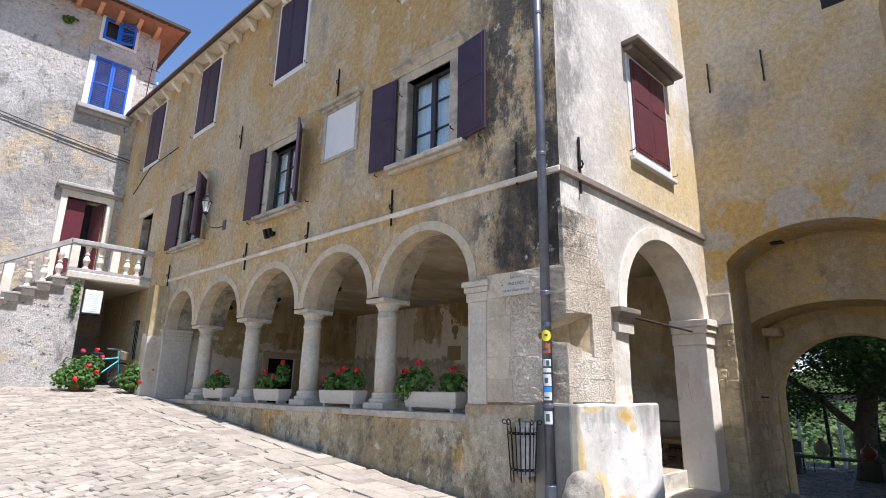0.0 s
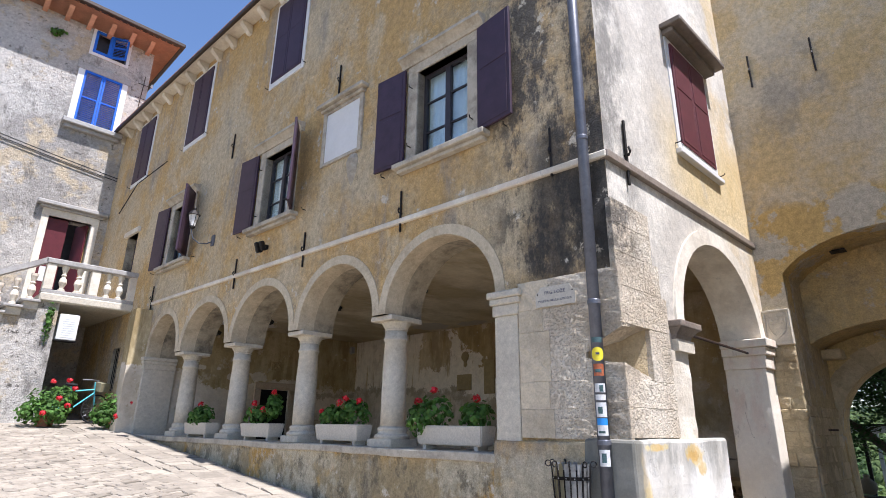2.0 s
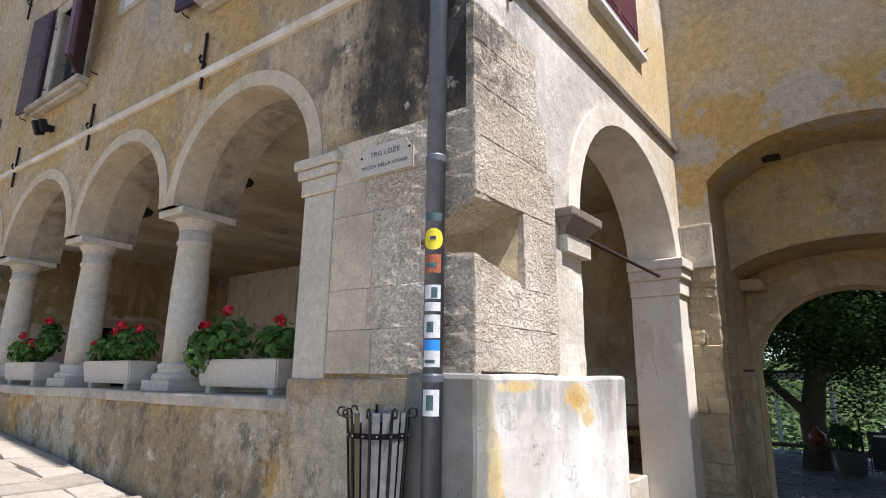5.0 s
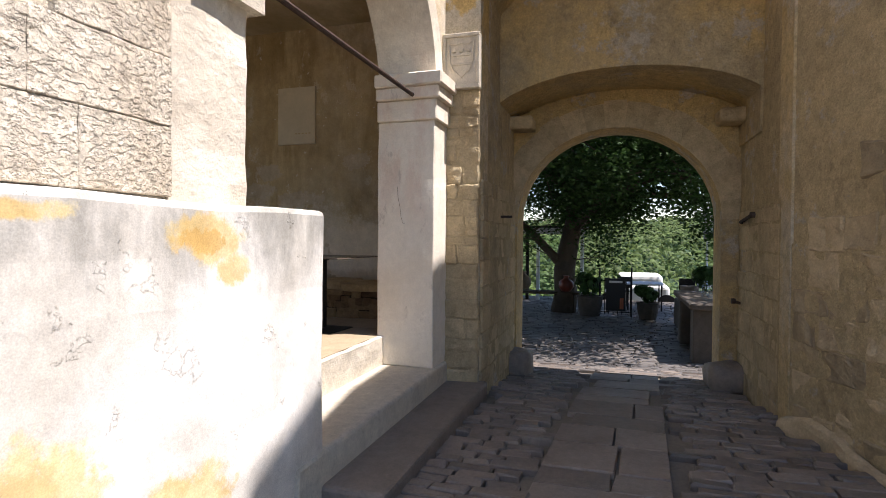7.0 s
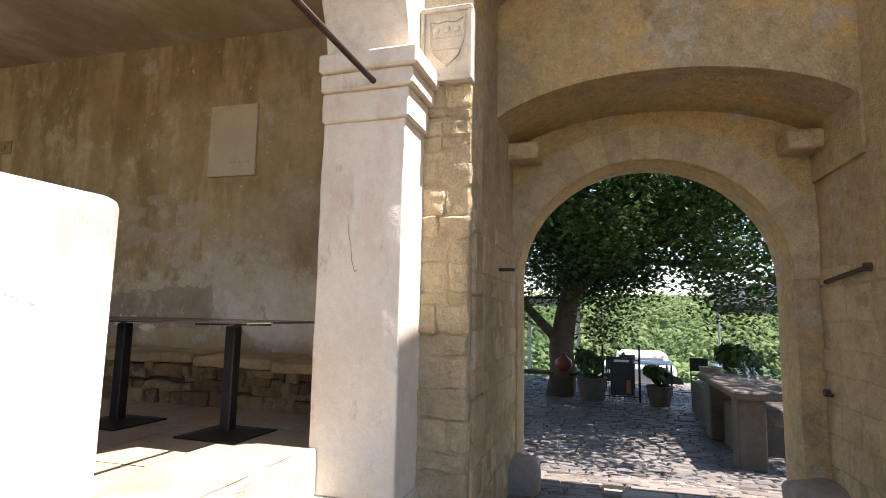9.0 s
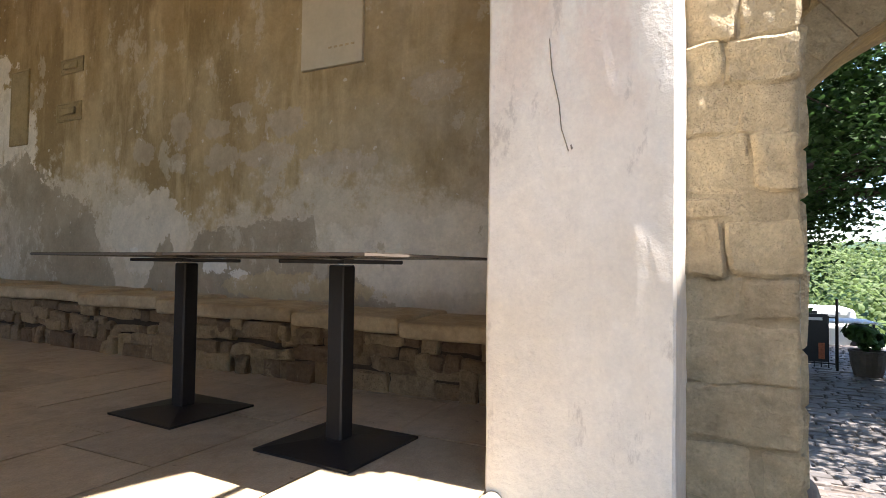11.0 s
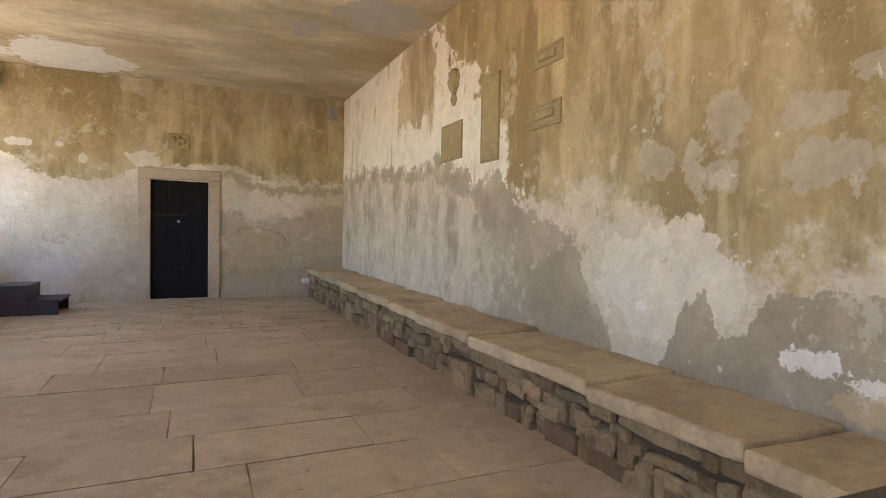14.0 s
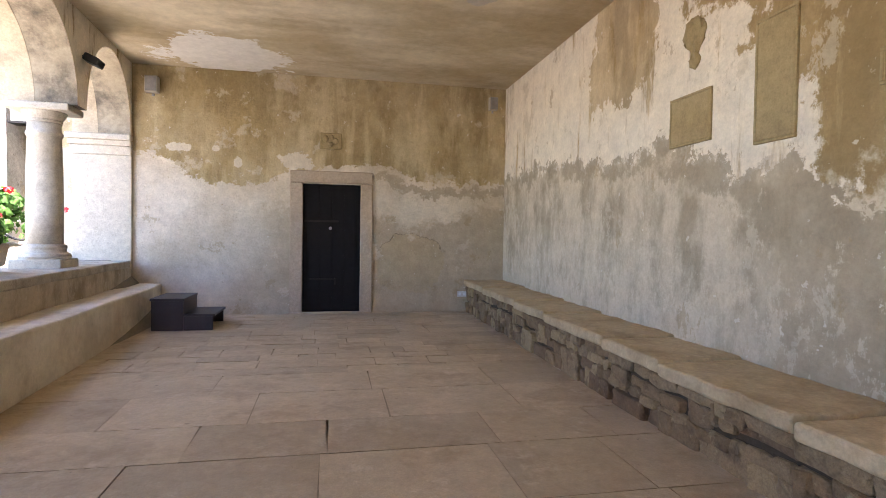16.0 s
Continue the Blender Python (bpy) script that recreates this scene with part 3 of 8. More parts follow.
def join(bm, other, m=None):
    """Adds the bmesh other to bm, moved by m."""
    if m is not None:
        bmesh.ops.transform(other, matrix=m, verts=other.verts)
    me = bpy.data.meshes.new("tmp")
    other.to_mesh(me)
    other.free()
    bm.from_mesh(me)
    bpy.data.meshes.remove(me)
    return bm


def lathe(rings, seg=20, bm=None):
    """A turned shape from (radius, z) pairs."""
    b = bmesh.new()
    loops = [[b.verts.new((r * math.cos(2 * math.pi * i / seg), r * math.sin(2 * math.pi * i / seg), z)) for i in range(seg)] for r, z in rings]
    for lo, hi in zip(loops, loops[1:]):
        for i in range(seg):
            b.faces.new((lo[i], lo[(i + 1) % seg], hi[(i + 1) % seg], hi[i]))
    b.faces.new(loops[0][::-1])
    b.faces.new(loops[-1])
    return b if bm is None else join(bm, b)


def tube(points, r, seg=8, bm=None, r2=None):
    """A round bar along points."""
    b = bmesh.new()
    pts = [Vector(p) for p in points]
    loops = []
    for i, p in enumerate(pts):
        d = (pts[min(i + 1, len(pts) - 1)] - pts[max(i - 1, 0)]).normalized()
        side = d.cross(Vector((0, 0, 1)) if abs(d.z) < 0.9 else Vector((1, 0, 0))).normalized()
        up = side.cross(d)
        rr = r if r2 is None else r + (r2 - r) * i / (len(pts) - 1)
        loops.append([b.verts.new(p + rr * (math.cos(2 * math.pi * k / seg) * side + math.sin(2 * math.pi * k / seg) * up)) for k in range(seg)])
    for lo, hi in zip(loops, loops[1:]):
        for k in range(seg):
            b.faces.new((lo[k], lo[(k + 1) % seg], hi[(k + 1) % seg], hi[k]))
    b.faces.new(loops[0][::-1])
    b.faces.new(loops[-1])
    return b if bm is None else join(bm, b)


def prism(outline, y0, y1):
    """An outline of (x, z) pairs drawn out along y."""
    b = bmesh.new()
    lo = [b.verts.new((x, y0, z)) for x, z in outline]
    hi = [b.verts.new((x, y1, z)) for x, z in outline]
    n = len(outline)
    for i in range(n):
        b.faces.new((lo[i], lo[(i + 1) % n], hi[(i + 1) % n], hi[i]))
    b.faces.new(lo[::-1])
    b.faces.new(hi)
    return b


def arch(c, half, spring, rise, steps=24):
    """An opening's top as a function of s: an ellipse over the springing line."""
    return lambda s: spring + rise * math.sqrt(max(0.0, 1 - ((s - c) / half) ** 2))


def pierced(s0, s1, z0, z1, thick, openings, steps=20, lo=None):
    """A wall in local x (along), y (0 in front to thick behind), z, with openings (a, b, bottom, top), top a number or a function of s.
    lo: the wall's foot as a function of s."""
    cuts = {s0, s1}
    for a, b, bot, top in openings:
        cuts |= {a, b}
        if callable(top):
            cuts |= {(a + b) / 2 - (b - a) / 2 * math.cos(math.pi * i / steps) for i in range(1, steps)}
    cuts = sorted(round(c, 5) for c in cuts if s0 - 1e-6 <= c <= s1 + 1e-6)
    cuts = [c for i, c in enumerate(cuts) if i == 0 or c - cuts[i - 1] > 1e-4]
    bm = bmesh.new()
    val = lambda f, s: f(s) if callable(f) else f

    def quad(*ps):
        try:
            bm.faces.new([bm.verts.new(p) for p in ps])
        except ValueError:
            pass

    foot = lo or (lambda s: z0)
    for a, b in zip(cuts, cuts[1:]):
        mid = (a + b) / 2
        over = sorted([o for o in openings if o[0] < mid < o[1]], key=lambda o: val(o[2], mid))
        levels = [(foot(a), foot(b))]
        for o in over:
            levels += [(val(o[2], a), val(o[2], b)), (val(o[3], a), val(o[3], b))]
        levels.append((z1, z1))
        for i in range(0, len(levels), 2):
            (la, lb), (ha, hb) = levels[i], levels[i + 1]
            if ha - la < 1e-5 and hb - lb < 1e-5:
                continue
            quad((a, 0, la), (b, 0, lb), (b, 0, hb), (a, 0, ha))
            quad((a, thick, la), (a, thick, ha), (b, thick, hb), (b, thick, lb))
            quad((a, 0, ha), (b, 0, hb), (b, thick, hb), (a, thick, ha))
            quad((a, 0, la), (a, thick, la), (b, thick, lb), (b, 0, lb))
    for a, b, bot, top in openings:
        for s in (a, b):
            if s0 < s < s1:
                l, h = val(bot, s), val(top, s)
                if h - l > 1e-4:
                    quad((s, 0, l), (s, 0, h), (s, thick, h), (s, thick, l))
    for s in (s0, s1):
        marks = [foot(s)]
        for o in sorted([o for o in openings if abs(s - o[0]) < 1e-6 or abs(s - o[1]) < 1e-6], key=lambda o: val(o[2], s)):
            marks += [val(o[2], s), val(o[3], s)]
        marks.append(z1)
        for l, h in zip(marks[::2], marks[1::2]):
            if h - l > 1e-4:
                quad((s, 0, l), (s, 0, h), (s, thick, h), (s, thick, l))
    bmesh.ops.remove_doubles(bm, verts=bm.verts, dist=1e-4)
    return bm


def ring(c, half, spring, rise, width, y0, y1, a0=0.0, a1=math.pi, steps=24):
    """A raised band round an arch in local x and z, from y0 (front) to y1."""
    bm = bmesh.new()
    rows = []
    for i in range(steps + 1):
        a = a0 + (a1 - a0) * i / steps
        ca, sa = math.cos(a), math.sin(a)
        inn, out = (c + half * ca, spring + rise * sa), (c + (half + width) * ca, spring + (rise + width) * sa)
        rows.append([bm.verts.new(p) for p in ((inn[0], y0, inn[1]), (out[0], y0, out[1]), (out[0], y1, out[1]), (inn[0], y1, inn[1]))])
    for p, q in zip(rows, rows[1:]):
        for k in range(4):
            bm.faces.new((p[k], p[(k + 1) % 4], q[(k + 1) % 4], q[k]))
    bm.faces.new(rows[0])
    bm.faces.new(rows[-1][::-1])
    return bm


# local frames: x runs along a wall, y into it, z up
FRONT = Matrix(((0.0454, 0.99897, 0, 5.58), (-0.99897, 0.0454, 0, 3.56), (0, 0, 1, 0), (0, 0, 0, 1)))
END = Matrix(((0.9997, 0.0244, 0, 5.58), (-0.0244, 0.9997, 0, 3.56), (0, 0, 1, 0), (0, 0, 0, 1)))
GATE = Matrix(((0, 1, 0, 10.0), (-1, 0, 0, 3.40), (0, 0, 1, 0), (0, 0, 0, 1)))


def ground(x, y):
    """Height of the square and the lane."""
    up = -0.28 + 0.103 * (y - 3.56)
    flat = -0.44
    z = max(up, flat) + 0.06 * math.exp(-abs(up - flat) / 0.12)
    if x > 5.5:
        k = min(1.0, (x - 5.5) / 1.5)
        lane = -0.47 - 0.028 * (min(x, 15) - 5.5) - (0.075 * min(x - 10.2, 4.0) if x > 10.2 else 0)
        lane -= 0.45 * max(0.0, min(x, 60) - 25)
        z = z * (1 - k) + lane * k
    return z


# ---- the town house with the loggia ----
BAYS = (1.33, 3.50, 5.62, 7.84, 10.06, 11.89)
THICK = 0.70
SPRING, SILL_Z, COURSE_Z, EAVES_Z = 2.62, 0.88, 3.92, 10.40
front_holes = [(-BAYS[-1] + 0.13, -BAYS[0] - 0.13, SILL_Z, SPRING)] + [(-b + 0.13, -a - 0.13, SPRING, arch(-(a + b) / 2, (b - a) / 2 - 0.13, SPRING, 0.93)) for a, b in zip(BAYS, BAYS[1:])]
MAIN_WINDOWS = ((2.36, 0.98), (6.68, 0.98), (11.02, 0.98))
TOP_SHUTTERS = (2.45, 6.80, 11.05, 14.80)
for c, w in MAIN_WINDOWS:
    front_holes.append((-c - w / 2, -c + w / 2, 4.78, 6.28))
front_holes.append((-0.42, 0.0, 1.56, 2.14))
front_holes.append((-14.15, -13.65, 1.9, 3.0))
front_holes.append((-14.75, -13.95, 4.35, 6.25))


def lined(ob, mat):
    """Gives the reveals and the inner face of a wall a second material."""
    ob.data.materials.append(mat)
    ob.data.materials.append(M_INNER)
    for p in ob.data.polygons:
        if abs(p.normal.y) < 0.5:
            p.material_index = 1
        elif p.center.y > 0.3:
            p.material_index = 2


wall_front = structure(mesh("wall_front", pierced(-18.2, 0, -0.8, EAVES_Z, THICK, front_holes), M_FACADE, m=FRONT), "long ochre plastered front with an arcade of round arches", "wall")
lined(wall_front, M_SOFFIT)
end_holes = [(0.006, 0.56, 1.56, 2.14), (1.45, 4.10, -0.7, arch(2.775, 1.325, 2.28, 1.25))]
wall_end = structure(mesh("wall_end", pierced(0.006, 6.3, -0.8, EAVES_Z, 0.55, end_holes), M_END, m=END), "sunlit pale rendered end wall with one wide arch", "wall")
lined(wall_end, M_TRIM)
wall_back = structure(mesh("wall_back", box(11.19, 3.75, -0.3, 11.7, 21.0, EAVES_Z), M_INNER), "stained yellow and white plaster wall inside the loggia", "wall")
FLOOR_RISE = 0.011


def floor_z(y):
    return max(0.0, FLOOR_RISE * (y - 6.0))


wall_far = structure(mesh("wall_far", pierced(-0.38, 6.14, -0.2, 3.75, 0.4, [(3.02, 3.87, 0.0, 2.04)]), M_INNER_FAR, m=pose(5.05, 15.39, 0)), "patched plaster end wall of the loggia with a doorway", "wall")

def slab_between(z0, z1):
    b = bmesh.new()
    plan = ((6.2, 4.02), (11.25, 3.95), (11.25, 15.6), (5.65, 15.6))
    lo = [b.verts.new((x, y, z0)) for x, y in plan]
    hi = [b.verts.new((x, y, z1)) for x, y in plan]
    for k in range(4):
        b.faces.new((lo[k], lo[(k + 1) % 4], hi[(k + 1) % 4], hi[k]))
    b.faces.new(lo[::-1])
    b.faces.new(hi)
    return b


ceiling = structure(mesh("ceiling", slab_between(3.63, 3.85), M_CEIL), "stained flat plaster ceiling of the loggia", "ceiling")
structure(mesh("floor_bed", prism([(5.5, -0.5), (11.3, -0.5), (11.3, -0.012), (5.5, -0.012)], 3.97, 6.0), M_JOINT), "sandy bed under the loggia slabs", "floor")
bed = bmesh.new()
vs = [bed.verts.new(p) for p in ((5.4, 6.0, -0.012), (11.3, 6.0, -0.012), (11.3, 15.5, 0.0925), (5.2, 15.5, 0.0925))]
bed.faces.new(vs)
bmesh.ops.solidify(bed, geom=bed.faces[:], thickness=0.3)
structure(mesh("floor_bed", bed, M_JOINT), "sandy bed under the loggia slabs", "floor")


def dense_slab(x0, y0, z0, x1, y1, z1):
    """A long plastered bench of masonry with an uneven worn arris."""
    b = box(x0, y0, z0, x1, y1, z1, 0.025, seg=2)
    bmesh.ops.subdivide_edges(b, edges=[e for e in b.edges if e.calc_length() > 0.3], cuts=18, use_grid_fill=True)
    for v in b.verts:
        v.co += noise.noise_vector(v.co * 2.3) * 0.02
    return b


# inner ledge along the arcade
ledge = mesh("ledge", dense_slab(-11.9, THICK, -0.1, -1.3, 1.09, 0.55), M_TRIM, m=FRONT)
structure(ledge, "plastered ledge along the arcade parapet", "ledge")
# upper floors shut off behind the windows
structure(mesh("wall_inner", box(7.2, 4.2, 3.9, 7.3, 20.5, EAVES_Z), M_JOINT), "unlit partition behind the upper windows", "wall")
structure(mesh("wall_rear", box(4.3, 20.9, -0.5, 11.7, 21.3, EAVES_Z), M_FACADE), "rear wall of the house", "wall")
structure(mesh("wall_side_room", box(5.6, 15.8, -0.3, 5.75, 20.9, 3.9), M_JOINT), "unlit room behind the small barred window", "wall")

# ---- gateway ----
gate_wall = structure(mesh("wall_gate", pierced(-0.14, 4.6, -0.9, 9.8, 0.35, [(0.30, 2.92, -0.9, arch(1.61, 1.45, 3.05, 0.86))]), M_FRONTGATE, m=GATE), "weathered grey and ochre wall above the town gate", "wall")
vault = bmesh.new()
for k in range(16):
    ya, yb = 3.10 - 2.62 * k / 16, 3.10 - 2.62 * (k + 1) / 16
    f = arch(1.79, 1.45, 3.05, 0.86)
    quad = [vault.verts.new(p) for p in ((10.3, ya, f(ya)), (10.3, yb, f(yb)), (11.0, yb, f(yb)), (11.0, ya, f(ya)))]
    vault.faces.new(quad)
bmesh.ops.remove_doubles(vault, verts=vault.verts, dist=1e-4)
bmesh.ops.solidify(vault, geom=vault.faces[:], thickness=-0.25)
structure(mesh("vault", vault, M_VAULT), "ochre plastered barrel vault of the gate passage", "vault")
structure(mesh("wall_gate_drop", pierced(0.2, 3.2, 2.0, 4.2, 0.95, [(0.30, 2.90, 2.0, arch(1.6, 1.5, 2.15, 0.60))]), M_VAULT, m=pose(0.95, 0, 0) @ GATE), "lower ochre arch inside the gate passage", "wall")
structure(mesh("wall_gate_inner", pierced(0.0, 4.2, -1.4, 4.2, 0.5, [(0.35, 2.73, -1.4, arch(1.54, 1.19, 1.17, 1.12))]), M_VAULT, m=pose(1.9, 0, 0) @ GATE), "inner gate wall with a round stone arch", "wall")
structure(mesh("wall_passage_left", box(10.35, 3.10, -1.2, 11.9, 3.6, 4.2), M_GATE), "stone side wall of the gate passage", "wall")
structure(mesh("wall_passage_right", box(10.36, -0.2, -1.2, 11.9, 0.475, 4.2), M_GATE), "plastered side wall of the gate passage", "wall")
RIGHT = ((9.995, 0.46), (8.80, 0.10), (7.0, -0.45), (5.6, -0.90))
rw = bmesh.new()
tops = (7.1, 7.75, 8.15, 7.2)
for (xa, ya), (xb, yb), ta, tb in zip(RIGHT, RIGHT[1:], tops, tops[1:]):
    ring_pts = [(xa, ya, -0.9), (xb, yb, -0.9), (xb, yb, tb), (xa, ya, ta)]
    fr = [rw.verts.new(p) for p in ring_pts]
    bk = [rw.verts.new((p[0] + 0.15, p[1] - 3.0, p[2])) for p in ring_pts]
    for k in range(4):
        rw.faces.new((fr[k], fr[(k + 1) % 4], bk[(k + 1) % 4], bk[k]))
    rw.faces.new(fr)
    rw.faces.new(bk[::-1])
structure(mesh("wall_right", rw, M_GATE), "shaded plastered wall of the house beside the gate", "wall")

# ---- ground ----
gb = bmesh.new()
xs = [-60, -30, -15, -8] + [-5 + 0.5 * i for i in range(37)] + [15, 18, 22, 30, 60, 200]
ys = [-60, -30, -15, -8] + [-4 + 0.5 * i for i in range(53)] + [26, 40, 80]
grid = [[gb.verts.new((x, y, ground(x, y) - 0.045)) for y in ys] for x in xs]
for i in range(len(xs) - 1):
    for j in range(len(ys) - 1):
        gb.faces.new((grid[i][j], grid[i + 1][j], grid[i + 1][j + 1], grid[i][j + 1]))
structure(mesh("ground", gb, M_EARTH), "sandy bed of the stone paved square and lane", "ground")

# steps up into the loggia
for name, x0, y0, z0, x1, y1, z1, lab in (("step_lower", 7.55, 3.02, -0.9, 10.08, 3.46, -0.46, "worn grey stone step"), ("step_upper", 7.3, 3.40, -0.8, 10.0, 3.98, -0.27, "pale stone threshold step")):
    st = mesh(name, box(x0, y0, z0, x1, y1, z1, 0.025, seg=2), M_STREET if name == "step_lower" else M_STONE)
    structure(st, lab, "step")

edge = box(7.3, 3.93, -0.29, 10.0, 3.979, floor_z(3.98) + 0.002, 0.012)
bmesh.ops.subdivide_edges(edge, edges=[e for e in edge.edges if e.calc_length() > 0.15], cuts=14, use_grid_fill=True)
for v in edge.verts:
    v.co += noise.noise_vector(v.co * 6) * 0.012
structure(mesh("threshold_edge", edge, M_STONE), "chipped pale edge of the loggia floor", "step")

# ---- neighbouring house with the balcony ----
HOUSE_Y = 20.6
structure(mesh("wall_house", pierced(-14.0, 5.15, -0.5, 13.95, 0.5, [(3.23, 4.38, 4.2, 7.1), (3.3, 4.32, 13.05, 13.9)]), M_HOUSE, m=pose(0, HOUSE_Y, 0)), "weathered grey plastered wall of the neighbouring house", "wall")
structure(mesh("balcony_slab", box(2.95, 16.85, 3.88, 5.0, 20.6, 4.08, 0.03), M_STONE), "stone balcony slab", "balcony")
structure(mesh("stair_wall", prism([(-6, -0.5), (3.45, -0.5), (3.40, 3.9), (2.95, 3.9), (1.65, 3.05), (-3.0, 0.6), (-6, 0.5)], 16.95, 18.3), M_HOUSE), "grey plastered flank of the outside stair", "wall")


structure(mesh("wall_recess", pierced(0.0, 2.3, -0.5, 3.88, 0.4, [(0.55, 1.55, 1.62, 3.55)]), M_FACADE, m=Matrix(((0, -1, 0, 3.45), (1, 0, 0, 18.3), (0, 0, 1, 0), (0, 0, 0, 1)))), "ochre plastered side wall of the recess under the balcony", "wall")


# ---- more materials ----
M_SHUTTER = plain("aubergine_shutter_paint", (0.048, 0.026, 0.042), 0.5, vary=0.25, scale=5, bump=0.001)
M_SHUTTER_RED = plain("maroon_shutter_paint", (0.10, 0.022, 0.028), 0.55, vary=0.2, scale=5, bump=0.001)
M_BLUE = plain("bright_blue_paint", (0.012, 0.11, 0.52), 0.5, vary=0.15, scale=6, bump=0.001)
M_IRON = plain("black_wrought_iron", (0.025, 0.022, 0.02), 0.55, 0.6, 0.3, 20, 0.002)
M_RUST = plain("rusty_iron", (0.07, 0.045, 0.035), 0.7, 0.4, 0.35, 18, 0.003)
M_ZINC = plain("grey_painted_pipe", (0.13, 0.135, 0.155), 0.42, 0.35, 0.25, 6, 0.001)
M_GUTTER = plain("brown_gutter_sheet", (0.06, 0.045, 0.035), 0.5, 0.5, 0.2, 8, 0.001)
M_WOOD_DARK = plain("dark_window_wood", (0.035, 0.03, 0.035), 0.5, vary=0.2, scale=9, bump=0.001)
M_MARBLE = plain("white_marble_tablet", (0.70, 0.69, 0.66), 0.5, vary=0.06, scale=3, bump=0.0005)
M_CURTAIN = plain("grey_window_curtain", (0.74, 0.77, 0.80), 0.9, vary=0.15, scale=3, bump=0.01)
M_ROOF = plain("terracotta_roof_tile", (0.36, 0.16, 0.09), 0.85, vary=0.3, scale=5, bump=0.006, piece=0.25)
M_EAVE = plain("terracotta_eaves_plaster", (0.50, 0.27, 0.17), 0.9, vary=0.2, scale=3, bump=0.004)
M_PLANTER = stone_mat("cast_cement_planter", (0.58, 0.53, 0.44), (0.38, 0.34, 0.28), 0.004, 40, 0.25)


def leaf_mat(name, col, vary, scale, through=0.35):
    """A leaf that lets part of the light through."""
    n = Net(name, 0.6, spec=0.22)
    c = n.island(n.shade(col, n.noise(scale), 1 - vary, 1 + vary), 0.6, 1.4)
    m = n.done(c)
    back = n.t.nodes.new("ShaderNodeBsdfTranslucent")
    mx = n.t.nodes.new("ShaderNodeMixShader")
    mx.inputs[0].default_value = through
    n.link(c, back.inputs[0])
    n.link(n.b.outputs[0], mx.inputs[1])
    n.link(back.outputs[0], mx.inputs[2])
    n.link(mx.outputs[0], n.t.nodes["Material Output"].inputs[0])
    return m


M_LEAF = leaf_mat("geranium_leaf", (0.085, 0.175, 0.035), 0.35, 14)
M_RED = plain("scarlet_petal", (0.62, 0.02, 0.03), 0.6, vary=0.2, scale=40, bump=0.0)
M_SOIL = plain("dark_potting_soil", (0.04, 0.03, 0.02), 0.95, vary=0.3, scale=30, bump=0.005)
M_STEEL = plain("grey_steel_slat", (0.34, 0.34, 0.35), 0.36, 0.7, 0.2, 10, 0.0005)
M_BRASSY = plain("pale_olive_slat", (0.30, 0.27, 0.17), 0.5, 0.2, 0.2, 10, 0.0005)
M_DARKTEXT = plain("blue_black_lettering", (0.05, 0.06, 0.11), 0.7, vary=0.05)


def glass_mat(name, tint=(0.9, 0.95, 0.95), rough=0.03):
    m = bpy.data.materials.new(name)
    m.use_nodes = True
    t = m.node_tree
    t.nodes.remove(t.nodes["Principled BSDF"])
    mixn, tr, gl, fr, amount = (t.nodes.new(k) for k in ("ShaderNodeMixShader", "ShaderNodeBsdfTransparent", "ShaderNodeBsdfGlossy", "ShaderNodeLayerWeight", "ShaderNodeMapRange"))
    tr.inputs[0].default_value = (*tint, 1)
    gl.inputs["Roughness"].default_value = rough
    fr.inputs["Blend"].default_value = 0.25
    amount.inputs["To Min"].default_value, amount.inputs["To Max"].default_value = 0.04, 0.5
    t.links.new(fr.outputs["Facing"], amount.inputs["Value"])
    t.links.new(amount.outputs[0], mixn.inputs[0])
    t.links.new(tr.outputs[0], mixn.inputs[1])
    t.links.new(gl.outputs[0], mixn.inputs[2])
    t.links.new(mixn.outputs[0], t.nodes["Material Output"].inputs[0])
    return m


M_GLASS = glass_mat("window_glass")


def front(s, z=0.0, out=0.0):
    """Pose on the long front: s metres from the corner, out from the wall."""
    return FRONT @ pose(-s, -out, z)


def lump(bm, amount, scale, seed=0.0):
    """Makes a mesh uneven, as worn stone is."""
    for v in bm.verts:
        n = noise.noise_vector(v.co * scale + Vector((seed, seed * 1.7, 0)))
        v.co += n * amount
    return bm


def dense_box(x0, y0, z0, x1, y1, z1, bev, cuts, amount, scale, seed=0.0):
    b = box(x0, y0, z0, x1, y1, z1, bev, seg=2)
    bmesh.ops.subdivide_edges(b, edges=[e for e in b.edges if e.calc_length() > 2.5 * bev], cuts=cuts, use_grid_fill=True)
    return lump(b, amount, scale, seed)


# ---- columns and arch bands ----
def column(m):
    c = thing("column", "pale limestone column with moulded capital on the parapet", "column", m, "arcade columns")
    base = box(-0.24, -0.24, 0, 0.24, 0.24, 0.10, 0.012, seg=2)
    join(base, lathe([(0.235, 0.10), (0.245, 0.125), (0.235, 0.155), (0.20, 0.17), (0.195, 0.20), (0.205, 0.22), (0.20, 0.245), (0.17, 0.26)], 24))
    part("base", base, M_STONE, c, smooth=False)
    part("shaft", lathe([(0.170, 0.26), (0.172, 0.6), (0.168, 1.0), (0.155, 1.40), (0.162, 1.405), (0.172, 1.42), (0.172, 1.445), (0.158, 1.46), (0.155, 1.55)], 28), M_STONE, c, smooth=True)
    cap = lathe([(0.155, 1.55), (0.166, 1.555), (0.166, 1.575), (0.160, 1.58), (0.185, 1.615), (0.208, 1.655), (0.208, 1.675)], 24)
    join(cap, box(-0.215, -0.30, 1.665, 0.215, 0.30, 1.74, 0.014, seg=2))
    part("capital", cap, M_STONE, c)
    return c


